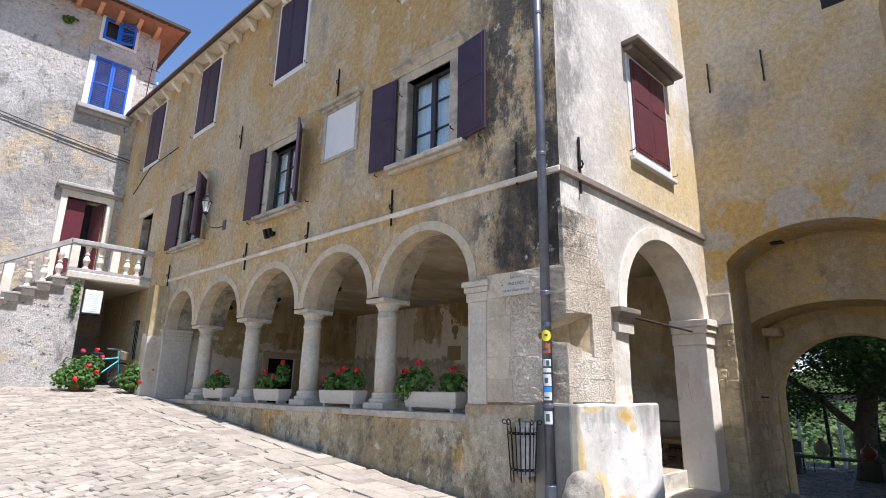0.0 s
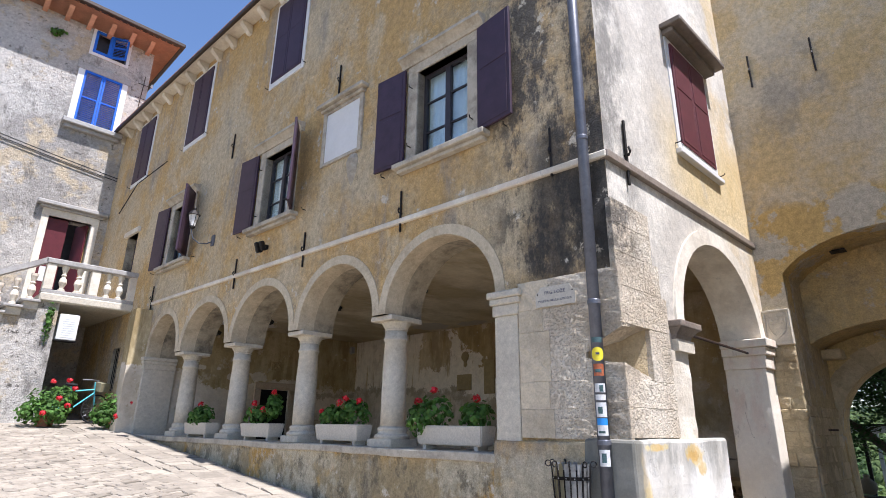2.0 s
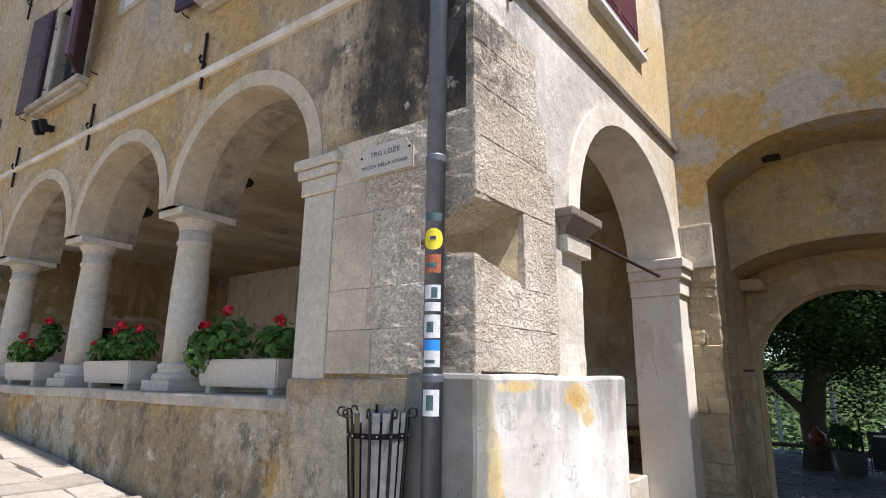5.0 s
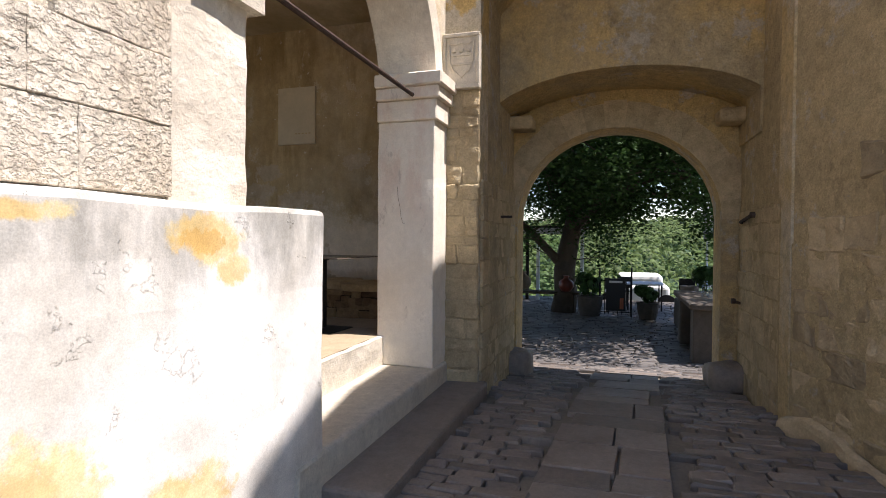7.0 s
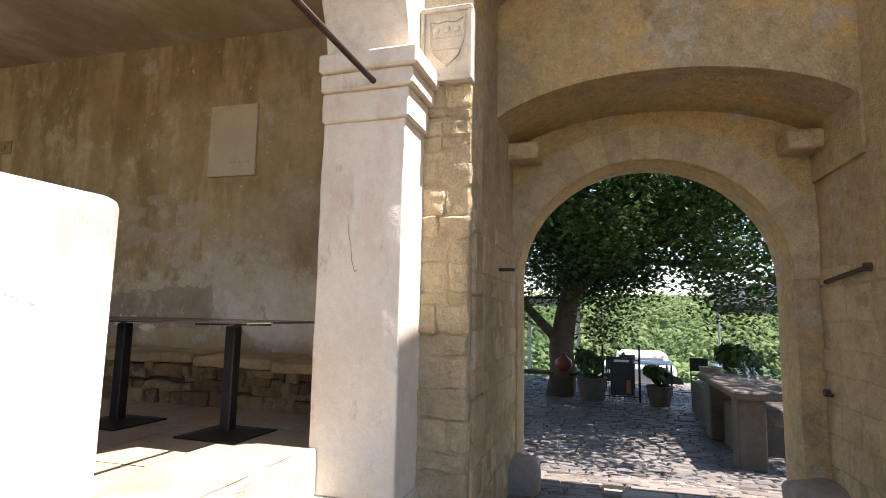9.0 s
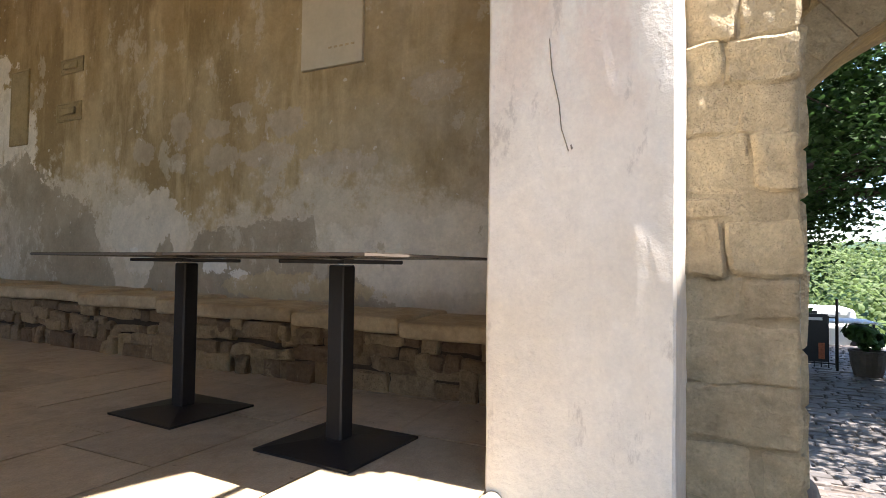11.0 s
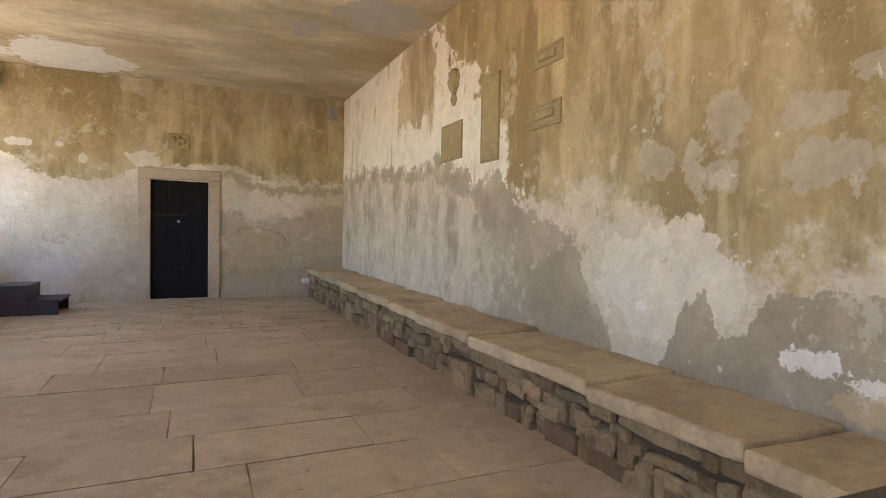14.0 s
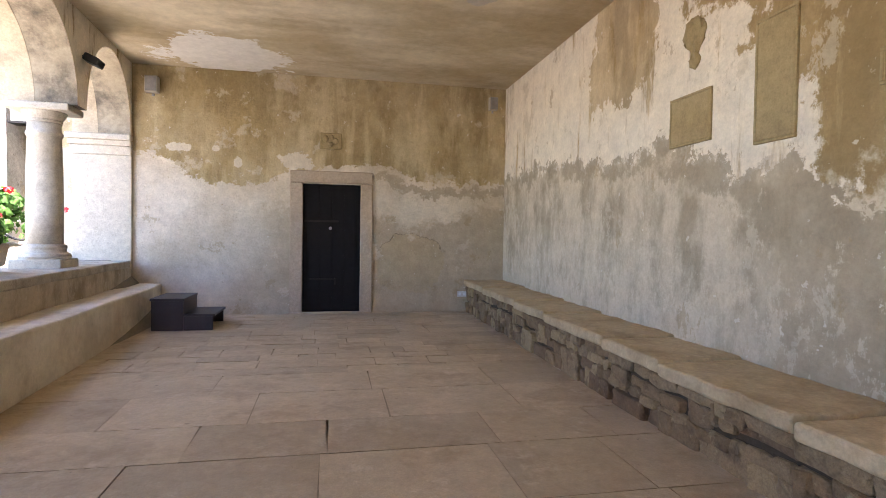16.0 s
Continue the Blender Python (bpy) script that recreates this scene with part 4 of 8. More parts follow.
first = column(front(BAYS[1], SILL_Z, -0.34))
for s in BAYS[2:5]:
    copy_thing(first, front(s, SILL_Z, -0.34))
for a, b in zip(BAYS, BAYS[1:]):
    structure(mesh("arch_trim", ring(-(a + b) / 2, (b - a) / 2 - 0.135, SPRING, 0.925, 0.14, -0.012, 0.30), M_BAND, m=FRONT), "pale plaster band round an arch", "trim")


def pilaster(x0, x1, y0, y1, z0, z1, cap_h, m, over=0.07, mat=None):
    """A square pier with a moulded capital."""
    body = box(x0, y0, z0, x1, y1, z1 - cap_h, 0.008)
    if mat:
        bmesh.ops.subdivide_edges(body, edges=[e for e in body.edges if e.calc_length() > 0.1], cuts=16, use_grid_fill=True)
        for v in body.verts:
            v.co += noise.noise_vector(v.co * 3.1) * 0.005 + noise.noise_vector(v.co * 17) * 0.004
    ob = structure(mesh("pilaster", body, mat or M_STONE, m=m), "pale limestone pilaster carrying an arch", "pilaster")
    cap = box(x0 - over * 0.3, y0 - over * 0.3, z1 - cap_h, x1 + over * 0.3, y1, z1 - cap_h * 0.55, 0.01)
    join(cap, box(x0 - over * 0.65, y0 - over * 0.65, z1 - cap_h * 0.55, x1 + over * 0.65, y1, z1 - cap_h * 0.28, 0.012))
    join(cap, box(x0 - over, y0 - over, z1 - cap_h * 0.28, x1 + over, y1, z1, 0.012))
    part("capital", cap, mat or M_STONE, ob, m=Matrix())
    return ob


pilaster(-1.465, -1.15, -0.03, 0.66, SILL_Z - 0.1, SPRING, 0.28, FRONT)
pilaster(-12.15, -11.755, -0.02, 0.715, 0.7, SPRING, 0.28, FRONT)
pilaster(4.03, 4.42, -0.03, 0.53, -0.27, 2.42, 0.42, END, 0.10, M_LIME)
structure(mesh("arch_trim", ring(2.775, 1.32, 2.28, 1.245, 0.20, -0.025, 0.3), M_TRIM, m=END), "pale plaster band round an arch", "trim")
crack = thing("plaster_crack", "thin dark crack with a nail in the limewashed pilaster", "crack", pose(9.612, 3.76, 1.0))
part("crack", tube([(0, 0.03, 0.40), (0, 0.022, 0.30), (0, 0.0, 0.20), (0, -0.008, 0.12), (0, -0.03, 0.05)], 0.0016, 5), M_JOINT, crack)
part("nail", tube([(0.03, -0.035, 0.055), (-0.03, -0.045, 0.06)], 0.003, 5), M_STREET, crack)
imp = mesh("impost", box(1.06, -0.15, 2.215, 1.60, 0.45, 2.29, 0.012, seg=2), M_STREET, m=END)
structure(imp, "dark moulded impost stone under the arch", "impost")
for z0, z1, grow0, grow1, nm in ((2.09, 2.214, 0.02, 0.10, "cyma"), (1.96, 2.089, 0.045, 0.045, "lower_moulding")):
    mould = bmesh.new()
    loops = []
    for z, g in ((z0, grow0), (z0 * 0.6 + z1 * 0.4, grow0 * 0.85 + grow1 * 0.15), (z1, grow1)):
        loops.append([mould.verts.new(p) for p in ((1.13 - g * 0.5, -0.03 - g, z), (1.47 + g, -0.03 - g, z), (1.47 + g, 0.45, z), (1.13 - g * 0.5, 0.45, z))])
    for A, B in zip(loops, loops[1:]):
        for k in range(4):
            mould.faces.new((A[k], A[(k + 1) % 4], B[(k + 1) % 4], B[k]))
    mould.faces.new(loops[0][::-1])
    mould.faces.new(loops[-1])
    part(nm, mould, M_STONE if nm == "lower_moulding" else M_STREET, imp, m=Matrix())
rod = mesh("tie_rod", tube([(1.2, 0.16, 2.27), (4.2, 0.16, 2.22)], 0.019, 8), M_RUST, m=END)
tagged(rod, "rusty iron tie rod spanning the end arch", "tie rod")

# string course and sill course
structure(mesh("string_course", box(-11.95, -0.05, COURSE_Z - 0.04, 0.03, 0.05, COURSE_Z + 0.04, 0.012), M_TRIM, m=FRONT), "thin pale string course above the arcade", "trim")
structure(mesh("string_course", box(-0.03, -0.055, COURSE_Z - 0.05, 4.72, 0.05, COURSE_Z + 0.05, 0.012), M_STREET, m=END), "thin grey string course on the end wall", "trim")
cap_top = dense_box(-11.6, -0.05, SILL_Z - 0.09, -1.47, 0.74, SILL_Z + 0.004, 0.015, 24, 0.012, 3.0)
structure(mesh("parapet_top", cap_top, M_WINSTONE, m=FRONT), "worn stone coping of the arcade parapet", "coping")


# ---- windows of the first floor ----
def shutter(w, h, mat, parent, m, name="shutter"):
    """A panelled leaf hinged at x = 0."""
    s = part(name, box(0, -0.02, 0, w, 0.02, h, 0.004), mat, parent, m=m)
    for z0, z1 in ((0.05, h * 0.52), (h * 0.52 + 0.06, h - 0.05)):
        b = box(0.05, -0.027, z0, w - 0.05, -0.0205, z1, 0.003)
        part("panel", b, mat, s)
        part("panel", box(0.05, 0.0205, z0, w - 0.05, 0.027, z1, 0.003), mat, s)
    return s


def casement(w, h, parent, m, ajar=0.0):
    f = part("window_frame", box(0, 0, 0, 0.05, 0.06, h), M_WOOD_DARK, parent, m=m)
    fb = bmesh.new()
    for a in ((w - 0.05, 0, 0, w, 0.06, h), (0.05, 0, 0, w - 0.05, 0.06, 0.05), (0.05, 0, h - 0.05, w - 0.05, 0.06, h), (w / 2 - 0.045, -0.01, 0.05, w / 2 + 0.045, 0.05, h - 0.05)):
        box(*a, bm=fb)
    for k in (1, 2):
        box(0.05, 0.01, h * k / 3 - 0.012, w - 0.05, 0.045, h * k / 3 + 0.012, bm=fb)
    part("glazing_bar", fb, M_WOOD_DARK, f)
    g = part("pane", box(0.05, 0.028, 0.05, w - 0.05, 0.034, h - 0.05), M_GLASS, f)
    g.visible_shadow = False
    cur = bmesh.new()
    for k in range(24):
        x0, x1 = 0.05 + (w - 0.1) * k / 24, 0.05 + (w - 0.1) * (k + 1) / 24
        ya, yb = 0.085 + 0.012 * math.sin(k * 1.9), 0.085 + 0.012 * math.sin(k * 1.9 + 1.9)
        cur.faces.new([cur.verts.new(p) for p in ((x0, ya, 0.02), (x1, yb, 0.02), (x1, yb, h), (x0, ya, h))])
    part("curtain", cur, M_CURTAIN, f)
    return f


def hook(parent, m):
    part("shutter_hook", tube([(0, 0, 0), (0, -0.07, 0), (0.012, -0.09, 0.03)], 0.008, 6), M_IRON, parent, m=m)


def main_window(s, w, open_l, open_r, n):
    win = tagged(new("window_%d" % n), "stone framed window with open aubergine panelled shutters", "window", kind="structure")
    win.matrix_basis = front(s, 4.78)
    h = 1.50
    for x0, x1 in ((-w / 2 - 0.20, -w / 2), (w / 2, w / 2 + 0.20)):
        part("jamb", box(x0, -0.03, 0, x1, 0.2, h, 0.006), M_WINSTONE, win)
    part("lintel", box(-w / 2 - 0.20, -0.03, h, w / 2 + 0.20, 0.2, h + 0.15, 0.006), M_WINSTONE, win)
    cor = prism([(0.0, h + 0.15), (-0.05, h + 0.15), (-0.08, h + 0.20), (-0.14, h + 0.25), (-0.17, h + 0.26), (-0.17, h + 0.31), (0.0, h + 0.34)], -w / 2 - 0.31, w / 2 + 0.31)
    part("cornice", cor, M_WINSTONE, win, m=pose(0, 0, 0, 0, 0, 90))
    sill = box(-w / 2 - 0.36, -0.16, -0.08, w / 2 + 0.36, 0.2, 0.0, 0.015, seg=2)
    join(sill, box(-w / 2 - 0.31, -0.10, -0.14, w / 2 + 0.31, 0.0, -0.08, 0.01))
    part("window_sill", sill, M_WINSTONE, win)
    casement(w, h, win, pose(-w / 2, 0.13, 0))
    lw = w / 2 + 0.10
    shutter(lw, h + 0.10, M_SHUTTER, win, pose(-w / 2 - 0.215, -0.06, 0.01, 0, 0, 180 + open_l))
    shutter(lw, h + 0.10, M_SHUTTER, win, pose(w / 2 + 0.215, -0.06, 0.01, 0, 0, -open_r))
    for x, z in ((-w / 2 - 0.10, 0.25), (-w / 2 - 0.10, 1.25), (w / 2 + 0.10, 0.25), (-w / 2 - lw - 0.05, -0.08), (w / 2 + lw + 0.05, -0.06)):
        hook(win, pose(x, -0.03, z))
    return win


main_window(MAIN_WINDOWS[0][0], MAIN_WINDOWS[0][1], 4, 8, 1)
main_window(MAIN_WINDOWS[1][0], MAIN_WINDOWS[1][1], 5, 38, 2)
main_window(MAIN_WINDOWS[2][0], MAIN_WINDOWS[2][1], 5, 42, 3)


def closed_window(m, w, h, mat, n):
    win = tagged(new("window_%d" % n), "upper window closed by dark panelled shutters", "window", kind="structure")
    win.matrix_basis = m
    fr = bmesh.new()
    for a in ((-w / 2 - 0.10, -0.018, -0.12, -w / 2, 0.05, h + 0.1), (w / 2, -0.018, -0.12, w / 2 + 0.10, 0.05, h + 0.1), (-w / 2, -0.018, h, w / 2, 0.05, h + 0.1), (-w / 2, -0.03, -0.12, w / 2, 0.05, 0)):
        box(*a, bm=fr)
    part("window_frame", fr, M_MARBLE, win)
    shutter(w / 2 - 0.004, h, mat, win, pose(-w / 2, -0.025, 0))
    shutter(w / 2 - 0.004, h, mat, win, pose(0.004, -0.025, 0))
    for x in (-w / 2 - 0.16, w / 2 + 0.16):
        hook(win, pose(x, 0, -0.05))
    return win


for k, s in enumerate(TOP_SHUTTERS):
    closed_window(front(s, 8.10), 1.10, 2.0, M_SHUTTER, 4 + k)
# the door above the balcony and the small barred window below it
fd = tagged(new("door_1"), "narrow dark balcony door in the ochre front", "door", kind="structure")
fd.matrix_basis = front(14.35, 4.35)
part("leaf", box(-0.39, 0.22, 0, 0.39, 0.27, 1.88, 0.005), M_SHUTTER, fd)
part("lintel", box(-0.52, -0.08, 1.9, 0.52, 0.2, 2.05, 0.01), M_TRIM, fd)
part("notice", box(-0.12, 0.212, 1.1, 0.12, 0.219, 1.4), M_MARBLE, fd, "white paper notice")
bw = tagged(new("window_8"), "small dark window with an iron grille", "window", kind="structure")
bw.matrix_basis = front(13.9, 1.9)
for k in range(4):
    part("bar", tube([(-0.18 + 0.12 * k, 0.06, 0), (-0.18 + 0.12 * k, 0.06, 1.1)], 0.01, 6), M_IRON, bw)
part("pane", box(-0.25, 0.2, 0, 0.25, 0.21, 1.1), M_WOOD_DARK, bw)

# side window with its projecting lintel
sw = closed_window(END @ pose(2.66, 0, 4.85), 1.16, 1.62, M_SHUTTER_RED, 9)
sw["label"] = "window closed by maroon shutters under a projecting stone lintel"
hood = box(-0.78, -0.30, 1.78, 0.86, 0.05, 1.86, 0.012)
join(hood, box(-0.72, -0.16, 1.70, 0.80, 0.05, 1.78, 0.01))
part("lintel", hood, M_STREET, sw)
part("window_sill", box(-0.74, -0.08, -0.20, 0.74, 0.05, -0.121, 0.012), M_MARBLE, sw)

# blind tablet with a cornice and a carved console below it
tab = thing("wall_tablet", "blank white marble tablet in a carved stone frame", "tablet", front(4.68, 5.42))
part("slab", box(-0.46, -0.02, 0.06, 0.46, 0.02, 1.02, 0.004), M_MARBLE, tab)
for a in ((-0.55, -0.04, 0, -0.46, 0.02, 1.08), (0.46, -0.04, 0, 0.55, 0.02, 1.08), (-0.46, -0.04, 0, 0.46, 0.02, 0.06), (-0.46, -0.04, 1.02, 0.46, 0.02, 1.08)):
    part("frame", box(*a, 0.006), M_WINSTONE, tab)
part("cornice", box(-0.64, -0.16, 1.14, 0.64, 0.02, 1.22, 0.012, bm=box(-0.58, -0.09, 1.08, 0.58, 0.02, 1.14, 0.01)), M_WINSTONE, tab)
part("console", lump(lathe([(0.02, -0.62), (0.08, -0.5), (0.14, -0.3), (0.16, -0.12), (0.10, 0.0)], 14), 0.02, 9), M_WINSTONE, tab, m=pose(0.33, 0.02, 0.0) @ Matrix.Diagonal((1, 0.5, 1, 1)))


# iron wall anchors
def anchor(m, h=0.62):
    a = thing("wall_anchor", "dark wrought iron wall anchor bar", "wall anchor", m, "iron wall anchors")
    part("bar", box(-0.014, -0.04, -h / 2, 0.014, -0.012, h / 2, 0.005), M_IRON, a)
    part("eye", tube([(0.0, 0.03, -0.03), (0.0, -0.06, -0.03), (0.0, -0.075, 0.0), (0.0, -0.06, 0.04)], 0.013, 8), M_IRON, a)
    return a


an = anchor(front(3.11, 4.07))
for s, z in ((5.50, 3.99), (7.85, 3.97), (12.0, 4.06), (0.63, 4.16), (4.85, 7.06), (8.72, 7.10)):
    copy_thing(an, front(s, z))
copy_thing(an, END @ pose(0.44, 0, 4.10) @ Matrix.Diagonal((1.2, 1.0, 1.3, 1)))
for y, z in ((3.03, 6.97), (2.13, 6.85)):
    copy_thing(an, GATE @ pose(3.4 - y, 0, z))

# wall lantern
lan = thing("wall_lantern", "grey iron wall lantern with white glass on a curled bracket", "lantern", front(9.08, 4.86))
part("mount", box(-0.06, -0.04, -0.05, 0.06, 0.0, 0.20, 0.01), M_ZINC, lan)
part("bracket", tube([(0, -0.03, 0.05), (0, -0.15, -0.03), (0, -0.32, -0.06), (0, -0.46, 0.02), (0, -0.50, 0.15), (0, -0.50, 0.24)], 0.014, 8), M_ZINC, lan)
part("glass", lathe([(0.05, 0.27), (0.10, 0.52)], 6), M_MARBLE, lan, "milky lantern glass", m=pose(0, -0.5, 0))
part("base_cup", lathe([(0.02, 0.2), (0.06, 0.25), (0.055, 0.275)], 8), M_IRON, lan, m=pose(0, -0.5, 0))
part("cap", lathe([(0.135, 0.52), (0.12, 0.54), (0.06, 0.62), (0.025, 0.64), (0.03, 0.68), (0.005, 0.74)], 8), M_IRON, lan, m=pose(0, -0.5, 0))
for k in range(6):
    a = math.pi / 3 * k
    part("rib", tube([(0.052 * math.cos(a), 0.052 * math.sin(a), 0.27), (0.103 * math.cos(a), 0.103 * math.sin(a), 0.52)], 0.006, 5), M_IRON, lan, m=pose(0, -0.5, 0))
sp = thing("spotlight", "small dark spotlight bracket on the ochre front", "spotlight", front(6.78, 4.28))
part("lamp_head", box(-0.05, -0.22, -0.06, 0.02, -0.10, 0.14, 0.015), M_IRON, sp, m=pose(0, 0, 0, 20))
part("lamp_head", box(0.05, -0.18, -0.04, 0.11, -0.08, 0.14, 0.015), M_IRON, sp, m=pose(0, 0, 0, 20))
part("mount", box(-0.03, -0.10, -0.03, 0.06, 0.0, 0.05, 0.005), M_IRON, sp)

# street sign
sign = thing("street_sign", "cream stone street sign with worn blue lettering", "sign", front(0.66, 2.36, 0.0))
sb = prism([(-0.235, 0.01), (0.235, 0.01), (0.235, 0.16), (0.205, 0.17), (0.17, 0.225), (-0.17, 0.225), (-0.205, 0.17), (-0.235, 0.16)], -0.05, 0.02)
part("plate", sb, M_PLANTER, sign)


def lettering(text, size, parent, m, mat=None):
    """A line of letters, each one a small raised piece."""
    made, x = [], 0.0
    for ch in text:
        if ch == " ":
            x += size * 0.35
            continue
        cu = bpy.data.curves.new("letter", "FONT")
        cu.body, cu.size, cu.align_y, cu.extrude = ch, size, "CENTER", 0.001
        tmp = bpy.data.objects.new("tmp", cu)
        me = bpy.data.meshes.new_from_object(tmp)
        bpy.data.objects.remove(tmp)
        me.materials.append(mat or M_DARKTEXT)
        made.append((me, x))
        x += max(v.co.x for v in me.vertices) + size * 0.10
    for me, at in made:
        ob = new("letter", me)
        ob.matrix_basis = m @ pose(at - x / 2, 0, 0)
        ob.parent = parent


lettering("TRG LOŽE", 0.050, sign, pose(0, -0.052, 0.155, 90))
lettering("PIAZZA DELLA LOGGIA", 0.034, sign, pose(0, -0.052, 0.07, 90))
for x in (-0.21, 0.21):
    part("screw", lathe([(0.008, 0), (0.008, 0.006)], 8), M_IRON, sign, m=pose(x, -0.05, 0.15, 90))

# downpipe with its stickers
pipe = thing("downpipe", "grey metal downpipe with peeling stickers at the house corner", "downpipe", front(0.19, 0, 0.11))
part("tube", tube([(0, 0, -0.5), (0, 0, 10.7)], 0.058, 20), M_ZINC, pipe, smooth=True)
for z in (1.0, 2.30, 4.1, 6.2, 8.3):
    part("joint_collar", lathe([(0.06, 0), (0.065, 0.01), (0.065, 0.045), (0.06, 0.055)], 20), M_ZINC, pipe, m=pose(0, 0, z))
part("lower_sleeve", lathe([(0.066, -0.5), (0.066, 0.18), (0.06, 0.19)], 20), M_ZINC, pipe, m=pose(0, 0, 0))


def sticker(z, h, mat, a0=-115, a1=-15, label=""):
    b = bmesh.new()
    n = 8
    lo, hi = [], []
    for k in range(n + 1):
        a = radians(a0 + (a1 - a0) * k / n)
        lo.append(b.verts.new((0.0595 * math.cos(a), 0.0595 * math.sin(a), z)))
        hi.append(b.verts.new((0.0595 * math.cos(a), 0.0595 * math.sin(a), z + h)))
    for k in range(n):
        b.faces.new((lo[k], lo[k + 1], hi[k + 1], hi[k]))
    return part("sticker", b, mat, pipe, label)


M_YELLOW = plain("yellow_print", (0.75, 0.62, 0.03), 0.5, vary=0.05)
M_ORANGE = plain("orange_black_print", (0.35, 0.10, 0.04), 0.5, vary=0.5, scale=40)
M_SKY = plain("blue_print", (0.03, 0.25, 0.65), 0.5, vary=0.05)
M_WHITE = plain("white_print", (0.62, 0.62, 0.60), 0.5, vary=0.2, scale=30)
M_TEAL = plain("dark_teal_print", (0.05, 0.10, 0.10), 0.5, vary=0.5, scale=60)
for z, h, mat, lab in ((1.93, 0.05, M_TEAL, "small dark sticker"), (1.62, 0.11, M_ORANGE, "orange and black sticker"), (1.47, 0.08, M_WHITE, "torn white sticker"), (1.40, 0.05, M_WHITE, "white sticker"), (1.25, 0.13, M_WHITE, "scuffed white sticker"), (1.09, 0.09, M_WHITE, "white half of a sticker"), (1.18, 0.06, M_SKY, "blue half of a sticker"), (0.83, 0.14, M_WHITE, "white sticker with a brown figure")):
    sticker(z, h, mat, label=lab)
for z, h, a0, a1 in ((1.28, 0.06, -95, -55), (1.475, 0.06, -70, -35), (1.11, 0.02, -105, -45), (0.86, 0.08, -90, -50), (1.65, 0.03, -105, -40)):
    sticker(z, h, M_TEAL, a0, a1, "dark print on a sticker").scale = (1.008, 1.008, 1.0)
rb = bmesh.new()
for k in range(10):
    for sgn in (-1, 1):
        xa, xb = 0.065 * k / 10, 0.065 * (k + 1) / 10
        quad = []
        for x, up in ((xa, -1), (xb, -1), (xb, 1), (xa, 1)):
            a = radians(-65) + sgn * x / 0.0605
            quad.append(rb.verts.new((0.0605 * math.cos(a), 0.0605 * math.sin(a), 1.82 + up * math.sqrt(max(0.0, 0.065 ** 2 - x * x)))))
        if k < 9:
            rb.faces.new(quad)
        else:
            rb.faces.new([quad[0], quad[1], quad[3]])
part("sticker", rb, M_YELLOW, pipe, "round yellow sticker")
part("print", box(0, 0, 0, 0.002, 0.035, 0.02), M_DARKTEXT, pipe, m=pose(0.0605 * math.cos(radians(-65)), 0.0605 * math.sin(radians(-65)), 1.815, 0, 0, -65) @ pose(0, -0.017, 0))


def plinth_mat():
    n = Net("stained_whitewash", 0.85)
    times = lambda a, b: n.calc("MULTIPLY", a, b)
    c = n.mix(n.step(n.noise(1.2, 8, 0.6), 0.38, 0.60), (0.66, 0.62, 0.54), (0.84, 0.81, 0.74))
    c = n.mix(times(n.step(n.noise(2.1, 9, 0.65, (1, 1, 0.6), (1, 4, 2)), 0.50, 0.66), 0.45), c, (0.52, 0.48, 0.40))
    # grey wet streaks from the coping, and a darker grey on the side that faces the square
    c = n.mix(times(times(n.height(0.45, 1.0, 0.5, 1.5), n.step(n.noise(4.0, 8, 0.65, (1, 1, 0.3)), 0.40, 0.66)), 0.75), c, (0.27, 0.26, 0.225))
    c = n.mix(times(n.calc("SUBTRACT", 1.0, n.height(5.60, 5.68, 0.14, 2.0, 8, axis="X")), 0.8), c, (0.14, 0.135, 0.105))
    # patches of old yellow wash under the coping and along the foot
    yellow = n.mix(n.step(n.noise(5, 8, 0.7, shift=(2, 2, 1)), 0.4, 0.62), (0.66, 0.43, 0.11), (0.74, 0.60, 0.27))
    spots = n.any([n.blob("X", x, rx, "Z", z, rz, 1.0, 5.0, 0.25) for x, z, rx, rz in ((5.66, 0.45, 0.07, 0.22), (6.70, 0.92, 0.20, 0.10), (6.04, 0.08, 0.20, 0.22), (6.48, -0.14, 0.3, 0.14), (5.9, 0.99, 0.2, 0.035), (6.85, 0.78, 0.1, 0.06))])
    c = n.mix(times(spots, 0.75), c, yellow)
    c = n.mix(times(n.blob("X", 5.62, 0.06, "Z", 0.62, 0.3, 0.8, 4.0, 0.3), 0.6), c, (0.50, 0.40, 0.24))
    c = n.mix(times(n.blob("X", 6.68, 0.12, "Z", 0.90, 0.05, 1.2, 7.0, 0.1), 0.7), c, (0.60, 0.36, 0.10))
    c = n.grit(c, 0.84, 1.12)
    return n.done(c, [(n.noise(2.2, 5, 0.5), 0.018), (n.noise(70, 4), 0.0006), (n.step(n.noise(3.2, 9, 0.7, shift=(5, 1, 1)), 0.60, 0.61), 0.003)])


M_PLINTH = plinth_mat()
